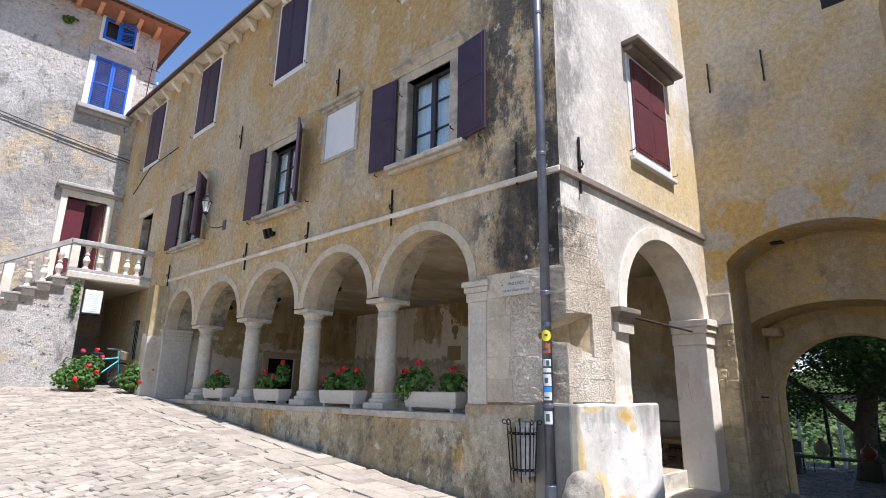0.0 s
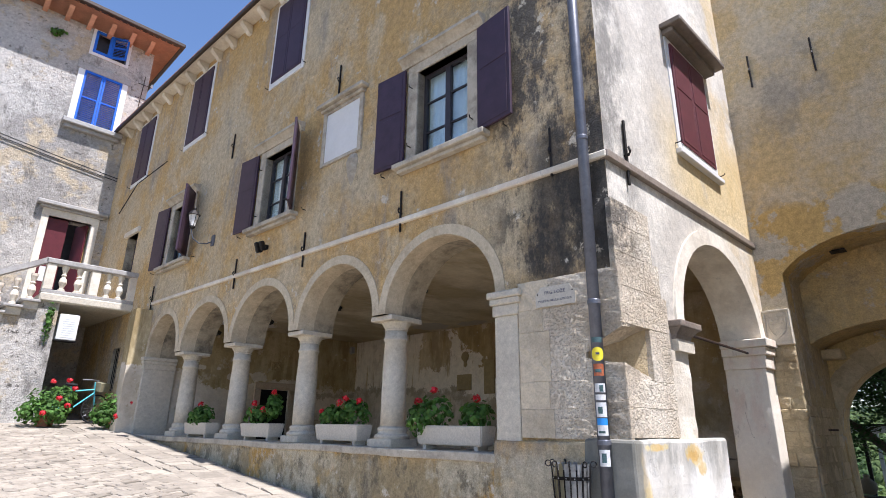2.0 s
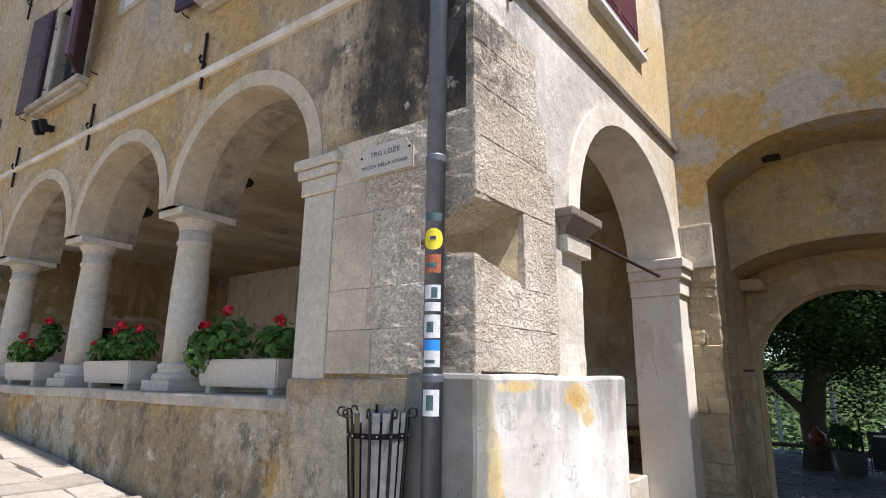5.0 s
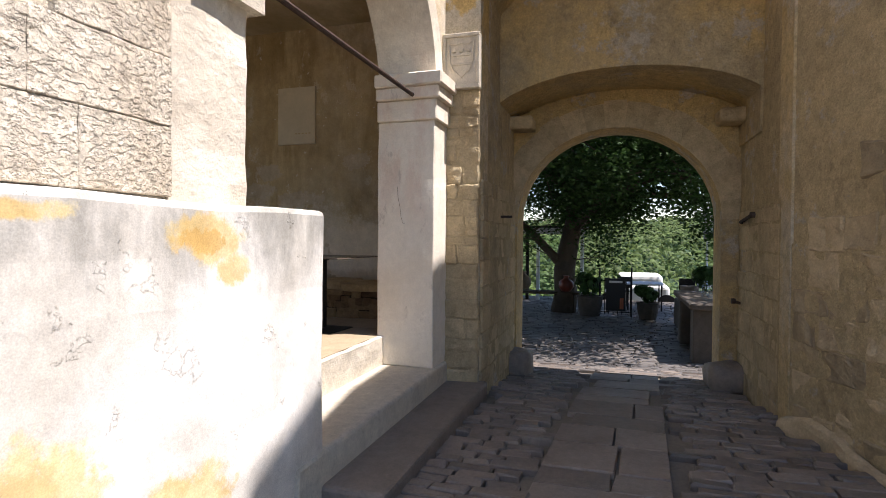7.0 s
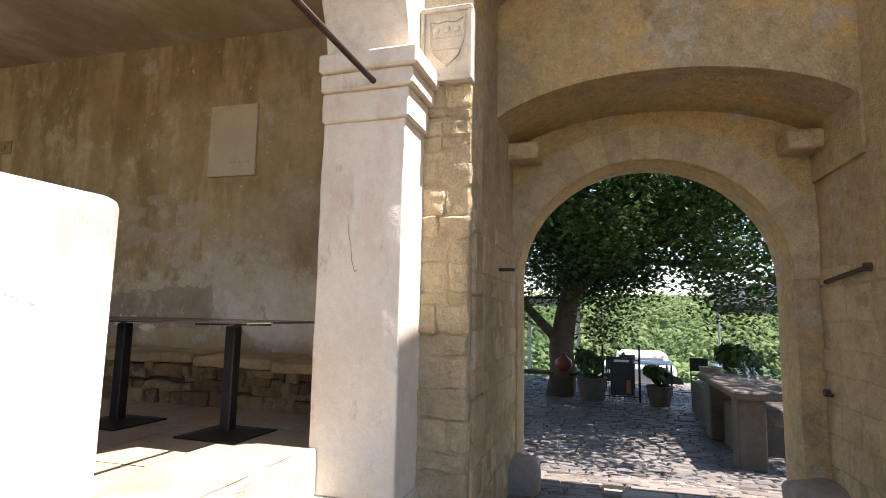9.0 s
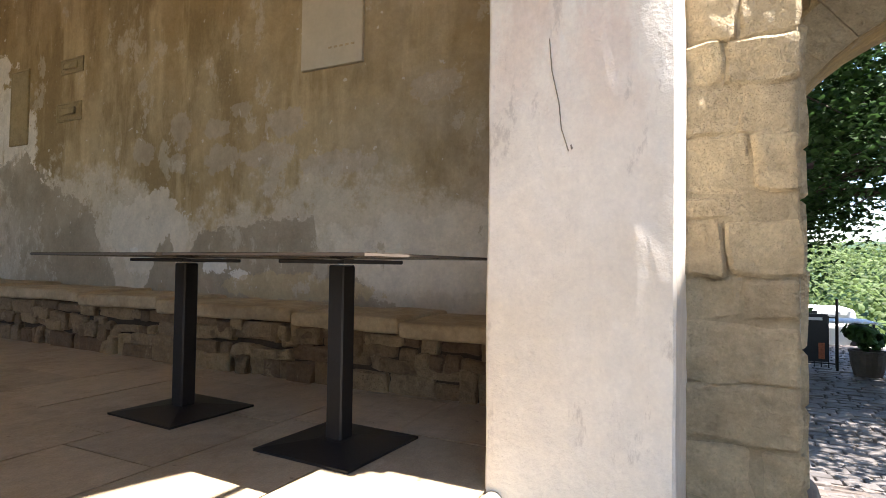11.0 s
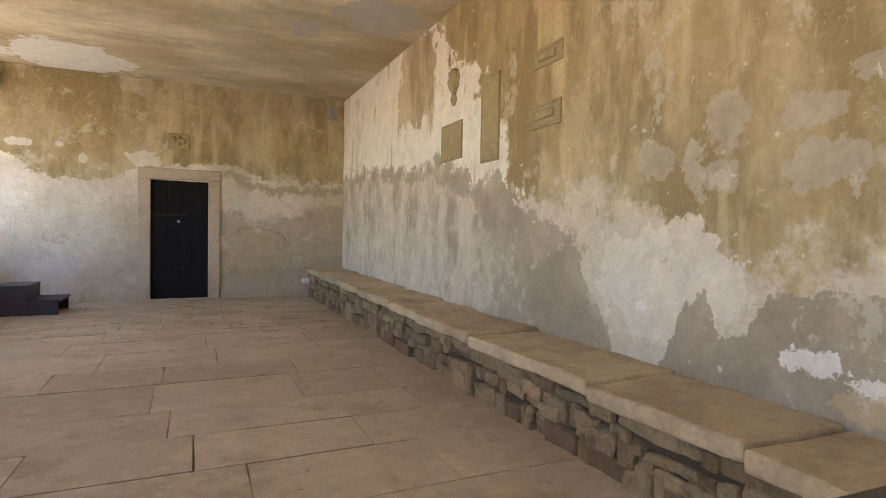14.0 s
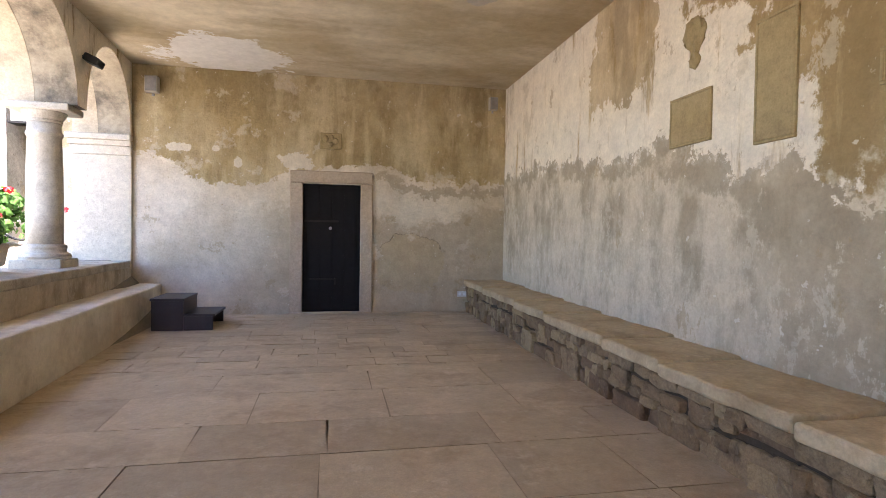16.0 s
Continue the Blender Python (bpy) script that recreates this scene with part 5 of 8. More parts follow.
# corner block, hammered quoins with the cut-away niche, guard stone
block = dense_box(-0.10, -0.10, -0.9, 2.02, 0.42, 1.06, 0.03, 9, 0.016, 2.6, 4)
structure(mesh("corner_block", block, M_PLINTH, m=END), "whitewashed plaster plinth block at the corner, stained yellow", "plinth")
plf = dense_box(-1.50, -0.06, -0.9, -0.05, 0.2, 1.02, 0.03, 8, 0.014, 2.6, 9)
structure(mesh("corner_block", plf, M_FACADE, m=FRONT), "grey stained plaster plinth under the corner pier", "plinth")
def slanted(plan, low, high, amount, seed):
    """A rough block over a plan, with its own height at each corner."""
    b = bmesh.new()
    lo = [b.verts.new((x, y, z)) for (x, y), z in zip(plan, low)]
    hi = [b.verts.new((x, y, z)) for (x, y), z in zip(plan, high)]
    k = len(plan)
    for i in range(k):
        b.faces.new((lo[i], lo[(i + 1) % k], hi[(i + 1) % k], hi[i]))
    b.faces.new(lo[::-1])
    b.faces.new(hi)
    bmesh.ops.subdivide_edges(b, edges=b.edges[:], cuts=7, use_grid_fill=True)
    for v in b.verts:
        v.co += noise.noise_vector(v.co * 5 + Vector((seed, 0, 0))) * amount + noise.noise_vector(v.co * 19) * amount * 0.5
    return b


# the hollow cut out of the corner: a slanting back, an overhanging top and a worn sill
niche = structure(mesh("corner_niche", slanted([(-0.44, 0.02), (-0.33, 0.02), (-0.20, 0.48), (-0.46, 0.48)], [1.55] * 4, [2.15] * 4, 0.012, 1), M_QUOIN, m=FRONT), "cut-away hollow at the corner of the stone pier", "niche")
part("niche_side", slanted([(-0.46, 0.46), (-0.19, 0.46), (0.02, 0.535), (0.02, 0.62), (-0.46, 0.62)][:4] + [(-0.46, 0.62)], [1.55] * 5, [2.15] * 5, 0.010, 4), M_QUOIN, niche)
HOLLOW = [(-0.36, -0.028), (0.036, -0.028), (0.036, 0.545), (-0.22, 0.50)]
part("niche_sill", slanted(HOLLOW, [1.55] * 4, [1.80, 1.74, 1.635, 1.70], 0.014, 7), M_ROUGH, niche)
part("niche_top", slanted(HOLLOW, [1.86, 2.09, 2.125, 2.02], [2.15] * 4, 0.012, 9), M_ROUGH, niche)


def ashlar(name, x0, x1, z0, z1, m, depth=0.045, seed=0.0, mat=None):
    """One dressed stone of the corner pier, a little proud and hammered."""
    b = box(x0 + 0.0008, -depth, z0 + 0.0008, x1 - 0.0008, 0.03, z1 - 0.0008, 0.004)
    bmesh.ops.subdivide_edges(b, edges=[e for e in b.edges if e.calc_length() > 0.1], cuts=9, use_grid_fill=True)
    for v in b.verts:
        if v.co.y < 0:
            v.co.y += 0.004 * noise.noise(v.co * 3 + Vector((0, seed, 0))) + 0.006 * noise.noise(v.co * 23 + Vector((0, seed, 0)))
            v.co.z += 0.004 * noise.noise(v.co * 9 + Vector((7, 0, 0)))
    return mesh(name, b, mat or M_ROUGH, m=m)


pier = thing("corner_pier", "hammered limestone blocks of the loggia's corner pier", "pier")
rng = random.Random(5)
rows_f = (1.05, 1.33, 1.60, 2.12, 2.36, 2.68)
for k, (z0, z1) in enumerate(zip(rows_f, rows_f[1:])):
    cut = -0.60 - 0.25 * rng.random() if k % 2 else -0.68 - 0.1 * rng.random()
    right = -0.355 if k == 2 else 0.045
    for x0, x1 in ((-1.14, cut), (cut, right)):
        ob = ashlar("stone", x0, x1, z0, z1, FRONT, 0.03, k + x0, M_ERODED if x0 < -1.1 else M_ROUGH)
        ob.parent = pier
rows_e = (1.07, 1.34, 1.60, 2.12, 2.50, 2.85, 3.15, 3.42)
for k, (z0, z1) in enumerate(zip(rows_e, rows_e[1:])):
    right = 1.0 - 0.11 * max(0, k - 3) * (0.6 + 0.5 * rng.random())
    cut = (0.46 if k % 2 else 0.62) * right
    left = 0.545 if k == 2 else -0.03
    spans = ((left, right),) if k == 2 else ((left, cut), (cut, right))
    for x0, x1 in spans:
        ob = ashlar("stone", x0, x1, z0, z1, END, 0.035, k * 3 + x0)
        ob.parent = pier
structure(mesh("arch_jamb", dense_box(1.0, -0.02, 1.0, 1.455, 0.50, 1.97, 0.01, 6, 0.012, 5.0), M_TRIM, m=END), "smooth plastered arris beside the arch", "trim")

M_GREYSTONE = stone_mat("grey_lichen_stone", (0.36, 0.32, 0.25), (0.13, 0.115, 0.09), 0.03, 9, 0.9)
gs = bmesh.new()
bmesh.ops.create_icosphere(gs, subdivisions=4, radius=1.0)
for v in gs.verts:
    v.co = Vector((math.copysign(abs(v.co.x) ** 0.8, v.co.x) * 0.26, v.co.y * 0.23, max(v.co.z, -0.4) * 0.52))
lump(gs, 0.035, 7)
tagged(mesh("guard_stone", gs, M_GREYSTONE, m=END @ pose(-0.15, -0.25, -0.13), smooth=True), "rounded rough guard stone at the foot of the corner", "guard stone")

# ---- litter bin ----
M_SLAT = plain("dull_steel_slat", (0.36, 0.36, 0.35), 0.42, 0.25, 0.25, 20, 0.001)
lb = thing("litter_bin", "tapered litter bin of steel and olive slats with iron hoops", "litter bin", front(0.475, 0.29, 0.225) @ Matrix.Diagonal((0.92, 0.92, 0.84, 1)))


def bin_r(z):
    return 0.145 + 0.035 * z / 0.66


for k in range(18):
    a = 2 * math.pi * k / 18 + 0.1
    b = bmesh.new()
    w = 0.0225
    pts = []
    for z in (-0.02, 0.35, 0.66):
        r = bin_r(z)
        for s in (-1, 1):
            pts.append((r * math.cos(a) - s * w * (0.85 + 0.3 * z) * math.sin(a), r * math.sin(a) + s * w * (0.85 + 0.3 * z) * math.cos(a), z))
    vv = [b.verts.new(p) for p in pts]
    b.faces.new((vv[0], vv[1], vv[3], vv[2]))
    b.faces.new((vv[2], vv[3], vv[5], vv[4]))
    bmesh.ops.solidify(b, geom=b.faces[:], thickness=0.006)
    part("slat", b, M_BRASSY if k in (12, 13, 11) else M_SLAT, lb)
    if k % 2 == 0:
        r0, r1 = bin_r(-0.1) + 0.012, bin_r(0.68) + 0.012
        ca, sa = math.cos(a + 0.17), math.sin(a + 0.17)
        st = [(r0 * ca * 0.97, r0 * sa * 0.97, -0.10), (r0 * ca, r0 * sa, -0.02), (r1 * ca, r1 * sa, 0.66)]
        st += [((r1 + 0.03 - 0.03 * math.cos(q)) * ca, (r1 + 0.03 - 0.03 * math.cos(q)) * sa, 0.66 + 0.03 * math.sin(q)) for q in (0.8, 1.6, 2.4, 3.2, 4.0, 4.8, 5.6)]
        part("strap", tube(st, 0.0075, 6), M_IRON, lb)
for z in (0.04, 0.50):
    r = bin_r(z) + 0.008
    h = bmesh.new()
    lo = [h.verts.new((r * math.cos(2 * math.pi * k / 28), r * math.sin(2 * math.pi * k / 28), z)) for k in range(28)]
    hi = [h.verts.new((r * 1.01 * math.cos(2 * math.pi * k / 28), r * 1.01 * math.sin(2 * math.pi * k / 28), z + 0.035)) for k in range(28)]
    for k in range(28):
        h.faces.new((lo[k], lo[(k + 1) % 28], hi[(k + 1) % 28], hi[k]))
    bmesh.ops.solidify(h, geom=h.faces[:], thickness=0.006)
    part("hoop", h, M_IRON, lb)
    for k in range(14):
        a = 2 * math.pi * k / 14
        part("rivet", lathe([(0.007, 0), (0.005, 0.006)], 6), M_STEEL, lb, m=pose((r + 0.005) * math.cos(a), (r + 0.005) * math.sin(a), z + 0.017, 0, 90, math.degrees(a)))
part("liner", lathe([(0.125, 0.0), (0.16, 0.58), (0.15, 0.58), (0.12, 0.02)], 24), M_IRON, lb)
part("wall_bracket", box(-0.03, 0.2, 0.45, 0.03, 0.32, 0.53), M_IRON, lb)


# ---- planters with geraniums ----
def leaves(bm, n, size, place, rng):
    """n small bent leaves at the spots that place() gives, with the way that each one faces."""
    for _ in range(n):
        p, d = place()
        d = (d + Vector((rng.uniform(-0.7, 0.7), rng.uniform(-0.7, 0.7), rng.uniform(-0.3, 0.8)))).normalized()
        side = d.cross(Vector((rng.uniform(-1, 1), rng.uniform(-1, 1), rng.uniform(-1, 1)))).normalized()
        up = side.cross(d)
        s = size * rng.uniform(0.6, 1.25)
        c = bm.verts.new(p + d * s * 0.12)
        rim = [bm.verts.new(p + s * (math.cos(a) * side + math.sin(a) * up) * (0.5 if k else 0.28)) for k, a in enumerate((0.0, 0.9, 1.9, 2.9, 3.9, 5.2))]
        for k in range(6):
            bm.faces.new((c, rim[k], rim[(k + 1) % 6]))


def shrub(name, centres, n, size, parent, mat, rng):
    """A loose bush: leaves over and within several uneven mounds (x, y, z, rx, ry, rz)."""
    bm = bmesh.new()

    def place():
        x, y, z, rx, ry, rz = rng.choice(centres)
        d = Vector((rng.gauss(0, 1), rng.gauss(0, 1), rng.gauss(0.2, 1))).normalized()
        r = rng.uniform(0.45, 1.08) ** 0.7
        return Vector((x + d.x * rx * r, y + d.y * ry * r, z + d.z * rz * r)), d

    leaves(bm, n, size, place, rng)
    for x, y, z, rx, ry, rz in centres:
        for _ in range(4):
            part("stem", tube([(x * 0.6, y * 0.6, z - rz * 1.1), (x + rng.uniform(-rx, rx) * 0.5, y + rng.uniform(-ry, ry) * 0.5, z + rz * 0.4)], 0.006, 4), mat, parent)
    ob = mesh(name, bm, mat, parent)
    return ob


def blossom(parent, p, r, rng):
    b = bmesh.new()
    for _ in range(26):
        d = Vector((rng.gauss(0, 1), rng.gauss(0, 1), rng.gauss(0.3, 0.8))).normalized()
        c = Vector(p) + d * r * rng.uniform(0.6, 1.0)
        side = d.orthogonal().normalized()
        up = side.cross(d)
        b.faces.new([b.verts.new(c + r * 0.42 * (math.cos(a) * side + math.sin(a) * up) + d * 0.004 * k) for k, a in enumerate((0, 1.3, 2.5, 3.8, 5.0))])
    part("flower", b, M_RED, parent, "scarlet geranium flower head")


def planter(m, length, mounds, flowers, seed, lab):
    rng = random.Random(seed)
    p = thing("flower_box", lab, "flower box", m, "flower boxes in the arcade")
    h, w = 0.22, 0.30
    body = bmesh.new()
    outer = [(-length / 2 + 0.03, -w / 2 + 0.03, 0.06), (length / 2 - 0.03, -w / 2 + 0.03, 0.06), (length / 2 - 0.03, w / 2 - 0.03, 0.06), (-length / 2 + 0.03, w / 2 - 0.03, 0.06)]
    top = [(-length / 2, -w / 2, h + 0.06), (length / 2, -w / 2, h + 0.06), (length / 2, w / 2, h + 0.06), (-length / 2, w / 2, h + 0.06)]
    inn = [(-length / 2 + 0.03, -w / 2 + 0.03, h + 0.06), (length / 2 - 0.03, -w / 2 + 0.03, h + 0.06), (length / 2 - 0.03, w / 2 - 0.03, h + 0.06), (-length / 2 + 0.03, w / 2 - 0.03, h + 0.06)]
    deep = [(x, y, h + 0.01) for x, y, z in inn]
    loops = [[body.verts.new(q) for q in L] for L in (outer, top, inn, deep)]
    for A, B in zip(loops, loops[1:]):
        for k in range(4):
            body.faces.new((A[k], A[(k + 1) % 4], B[(k + 1) % 4], B[k]))
    body.faces.new(loops[0][::-1])
    body.faces.new(loops[-1])
    bmesh.ops.bevel(body, geom=[e for e in body.edges if e.calc_length() > 0.02], offset=0.012, segments=2, affect="EDGES")
    part("trough", body, M_PLANTER, p)
    for x in (-length / 2 + 0.12, length / 2 - 0.12):
        part("foot", box(x - 0.03, -w / 2 + 0.05, 0, x + 0.03, w / 2 - 0.05, 0.065, 0.008), M_PLANTER, p)
    part("soil", box(-length / 2 + 0.04, -w / 2 + 0.04, h, length / 2 - 0.04, w / 2 - 0.04, h + 0.045), M_SOIL, p)
    shrub("foliage", mounds, 420, 0.075, p, M_LEAF, rng)
    for f in flowers:
        blossom(p, f, 0.045, rng)
    return p


G = "cast cement flower box with red geraniums between the columns"
planter(front(2.28, SILL_Z, -0.22), 1.05, [(-0.32, -0.02, 0.44, 0.26, 0.20, 0.22), (-0.45, -0.14, 0.34, 0.18, 0.14, 0.20), (0.30, 0.05, 0.40, 0.22, 0.18, 0.18)], [(-0.30, -0.05, 0.70), (-0.50, -0.12, 0.56), (0.34, 0.0, 0.58)], 1, G)
planter(front(4.40, SILL_Z, -0.20), 0.98, [(0.20, 0.02, 0.42, 0.28, 0.2, 0.2), (-0.25, 0.0, 0.38, 0.22, 0.18, 0.16)], [(-0.05, -0.06, 0.58), (0.36, -0.02, 0.60), (-0.42, -0.08, 0.45), (0.15, -0.1, 0.63)], 2, G)
planter(front(6.62, SILL_Z, -0.20), 0.95, [(-0.05, -0.03, 0.40, 0.32, 0.2, 0.18), (0.25, 0.05, 0.55, 0.16, 0.14, 0.22)], [(-0.2, -0.1, 0.48), (-0.1, -0.12, 0.60), (0.30, 0.0, 0.78), (0.15, -0.1, 0.50)], 3, G)
planter(front(8.85, SILL_Z, -0.20), 0.95, [(0.0, -0.03, 0.40, 0.34, 0.2, 0.22), (-0.2, 0.0, 0.36, 0.24, 0.18, 0.18)], [(0.05, -0.1, 0.62)], 4, "cast cement flower box with leafy geraniums and few flowers")


def geranium_bush(m, seed, pot_r=0.2):
    rng = random.Random(seed)
    g = thing("geranium_pot", "bushy red geranium in a low pot beside the stair", "potted plant", m, "geranium pots on the square")
    part("pot", lathe([(0.15, 0), (0.2, 0.22), (0.21, 0.24), (0.18, 0.23)], 18), M_ROOF, g)
    shrub("foliage", [(0, 0, 0.45, 0.5, 0.36, 0.40), (-0.25, -0.12, 0.30, 0.34, 0.28, 0.26), (0.22, -0.05, 0.62, 0.28, 0.25, 0.26), (0.1, -0.2, 0.28, 0.3, 0.25, 0.25)], 900, 0.10, g, M_LEAF, rng)
    for f in ((-0.05, -0.3, 0.95), (0.4, -0.25, 0.82), (-0.15, -0.42, 0.28), (0.1, -0.42, 0.6), (0.25, -0.3, 1.0), (0.3, -0.35, 0.45)):
        blossom(g, f, 0.055, rng)
    return g


geranium_bush(pose(3.5, 16.3, ground(3.5, 16.3)), 11)
geranium_bush(pose(4.82, 15.85, ground(4.82, 15.85)), 12)


# ---- gateway stonework ----
def rubble_wall(parent, m, s0, s1, z0, z1, rows, seed, mat, depth=0.05, wmin=0.18, wmax=0.45, keep=None, lumpy=0.02, cuts=2):
    """Courses of rough stones as separate pieces on a wall plane."""
    rng = random.Random(seed)
    z = z0
    while z < z1 - 0.05:
        h = rng.uniform(*rows)
        h = min(h, z1 - z)
        s = s0
        while s < s1 - 0.04:
            w = min(rng.uniform(wmin, wmax), s1 - s)
            if s1 - s - w < 0.08:
                w = s1 - s
            if keep is None or keep(s + w / 2, z + h / 2):
                d = depth * rng.uniform(0.6, 1.3)
                b = box(s + 0.003, -d, z + 0.003, s + w - 0.003, 0.03, z + h - 0.003, 0.012)
                if cuts:
                    bmesh.ops.subdivide_edges(b, edges=[e for e in b.edges if e.calc_length() > 0.06], cuts=cuts, use_grid_fill=True)
                off = Vector((rng.uniform(0, 90), rng.uniform(0, 90), rng.uniform(0, 90)))
                for v in b.verts:
                    v.co += noise.noise_vector(v.co * 4 + off) * lumpy + noise.noise_vector(v.co * 13 + off) * lumpy * 0.4
                ob = mesh("stone", b, mat, parent, m=m)
            s += w
        z += h


M_SIDESTONE = stone_mat("brown_side_stone", (0.51, 0.395, 0.235), (0.26, 0.19, 0.115), 0.03, 12, 0.6, 0.25, big=0.03)
quoins = structure(mesh("quoins", box(-0.06, -0.020, -0.9, 0.296, 0.3, 2.36, 0.004), M_QUOIN, m=GATE), "rough quoin stones of the gate jamb", "quoins")
rubble_wall(quoins, Matrix(), -0.05, 0.30, -0.75, 2.34, (0.07, 0.20), 3, M_QUOIN, 0.034, 0.12, 0.36, None, 0.026, 8)
crest = thing("crest_stone", "carved limestone shield with three rosettes and two bars", "relief", GATE @ pose(0.13, -0.02, 2.35) @ Matrix.Diagonal((1.2, 1, 1.22, 1)))
part("plate", box(-0.15, -0.05, 0, 0.15, 0.05, 0.43, 0.008), M_STONE, crest)
for a in ((-0.15, -0.07, 0.0, 0.15, -0.045, 0.03), (-0.15, -0.07, 0.40, 0.15, -0.045, 0.43), (-0.15, -0.07, 0.03, -0.125, -0.045, 0.40), (0.125, -0.07, 0.03, 0.15, -0.045, 0.40)):
    part("rim", box(*a, 0.005), M_STONE, crest)
sh = [(-0.10, 0.36), (-0.095, 0.22), (-0.07, 0.15), (0.0, 0.09), (0.07, 0.15), (0.095, 0.22), (0.10, 0.36), (0.05, 0.345), (0.0, 0.355), (-0.05, 0.345), (-0.10, 0.36)]
part("shield", tube([(x, -0.055, z) for x, z in sh], 0.008, 6), M_STONE, crest)
for z in (0.26, 0.19):
    part("bar", box(-0.085, -0.06, z - 0.006, 0.085, -0.05, z + 0.006, 0.003), M_STONE, crest)
for x in (-0.06, 0.0, 0.06):
    part("rosette", lathe([(0.022, 0), (0.018, 0.01), (0.006, 0.014)], 7), M_STONE, crest, m=pose(x, -0.05, 0.30, 90))

lw = structure(mesh("wall_passage_stones", box(10.36, 3.073, -1.2, 11.88, 3.099, 1.5), M_GATE), "coursed stone facing of the passage wall", "wall")
rubble_wall(lw, pose(10.05, 3.085, 0), 0.0, 1.85, -1.0, 1.5, (0.15, 0.27), 8, M_QUOIN, 0.015, 0.2, 0.5, None, 0.014)
# facing of the right-hand passage wall, seen from the lane: local x runs towards the square
PR = Matrix(((-1, 0, 0, 11.9), (0, -1, 0, 0.475), (0, 0, 1, 0), (0, 0, 0, 1)))
rw1 = structure(mesh("wall_passage_stones", box(0.0, -0.007, -1.2, 1.62, 0.03, 1.3), M_GATE, m=PR), "coursed ochre stone facing of the passage wall", "wall")
rubble_wall(rw1, Matrix(), 0.0, 1.6, -1.0, 1.25, (0.18, 0.28), 9, M_QUOIN, 0.014, 0.22, 0.48, None, 0.014, 4)
ang = math.degrees(math.atan2(0.36, 1.195))
RW = pose(9.995, 0.46, 0, 0, 0, 180 + ang)
rw2 = structure(mesh("wall_right_stones", box(0.0, -0.012, -1.0, 4.6, 0.03, 0.9), M_GATE, m=RW), "lower stones showing through the plaster of the side wall", "wall")
rubble_wall(rw2, Matrix(), 0.03, 4.2, -0.85, 1.6, (0.15, 0.33), 10, M_SIDESTONE, 0.016, 0.16, 0.55, lambda s, z: noise.noise(Vector((s * 1.3, z * 1.6, 4))) > -0.62 + 0.42 * (z + 0.3), 0.036, 5)
foot = dense_box(0.0, -0.10, -1.0, 4.2, 0.02, -0.50, 0.05, 16, 0.10, 2.6, 3)
structure(mesh("wall_footing", foot, M_SIDESTONE, m=RW), "battered rough stone footing of the side wall", "footing")

# arch stones of the inner gate
vo = structure(mesh("gate_arch_trim", ring(1.54, 1.195, 1.17, 1.125, 0.30, -0.012, 0.0), M_QUOIN, m=pose(1.9, 0, 0) @ GATE), "stone voussoirs of the inner gate arch", "trim")
for k in range(17):
    a = math.pi * (k + 0.015) / 17, math.pi * (k + 0.985) / 17
    part("voussoir", ring(1.54, 1.195, 1.17, 1.125, 0.29 + 0.02 * (k % 3), -0.020 - 0.003 * (k % 2), 0.02, a[0], a[1], 3), M_QUOIN, vo)
for y, z in ((3.02, 2.36), (0.56, 2.32)):
    cb = thing("corbel", "rounded stone corbel with an iron pivot hole in the gate", "corbel", pose(11.72, y, z), "gate corbels")
    part("stone", lump(box(-0.14, -0.2, -0.08, 0.2, 0.2, 0.08, 0.035, seg=3), 0.01, 8), M_QUOIN, cb)
    part("socket", lathe([(0.04, 0), (0.04, 0.012)], 12), M_IRON, cb, m=pose(-0.02, 0, 0.08))
for y, sgn in ((3.02, 1), (0.62, -1)):
    bs = dense_box(-0.22, -0.2, 0, 0.25, 0.2, 0.34, 0.08, 3, 0.05, 4, y)
    tagged(mesh("base_stone", bs, M_STREET, m=pose(11.75, y, ground(11.75, y) - 0.05), smooth=True), "worn rounded stone at the foot of the gate", "base stone", "gate base stones")
for x, z, ln in ((11.7, 1.13, 0.95), (11.75, 0.22, 0.2)):
    hb = thing("iron_bar", "rusty iron hinge bar sticking out of the gate wall", "iron bar", pose(x, 0.46, z), "gate irons")
    part("bar", tube([(0.12, -0.08, -0.02), (0.0, 0.05, 0.0), (-ln, 0.14, 0.04)], 0.018, 6), M_RUST, hb)
    part("eye", lathe([(0.03, -0.02), (0.03, 0.02)], 10), M_RUST, hb, m=pose(-ln, 0.14, 0.04, 90))
for x, z in ((10.9, 1.17),):
    hb = thing("iron_bar", "short rusty iron pin in the passage wall", "iron bar", pose(x, 3.1, z), "gate irons")
    part("bar", tube([(0, 0.1, 0), (0, -0.16, 0)], 0.015, 6), M_RUST, hb)
# black plates on the surface paint the shade inside a putlog hole and an opening
part_hole = mesh("beam_hole", box(10.55, 2.35, 3.78, 10.75, 2.55, 3.80), M_IRON)
structure(part_hole, "dark square plate painting the shade of a putlog hole in the vault", "hole")
wh = mesh("window_10", box(2.24, -0.01, 7.48, 2.66, 0.03, 8.2), M_IRON, m=GATE)
structure(wh, "small dark plate painting the shade of an unglazed opening high in the gate wall", "window")


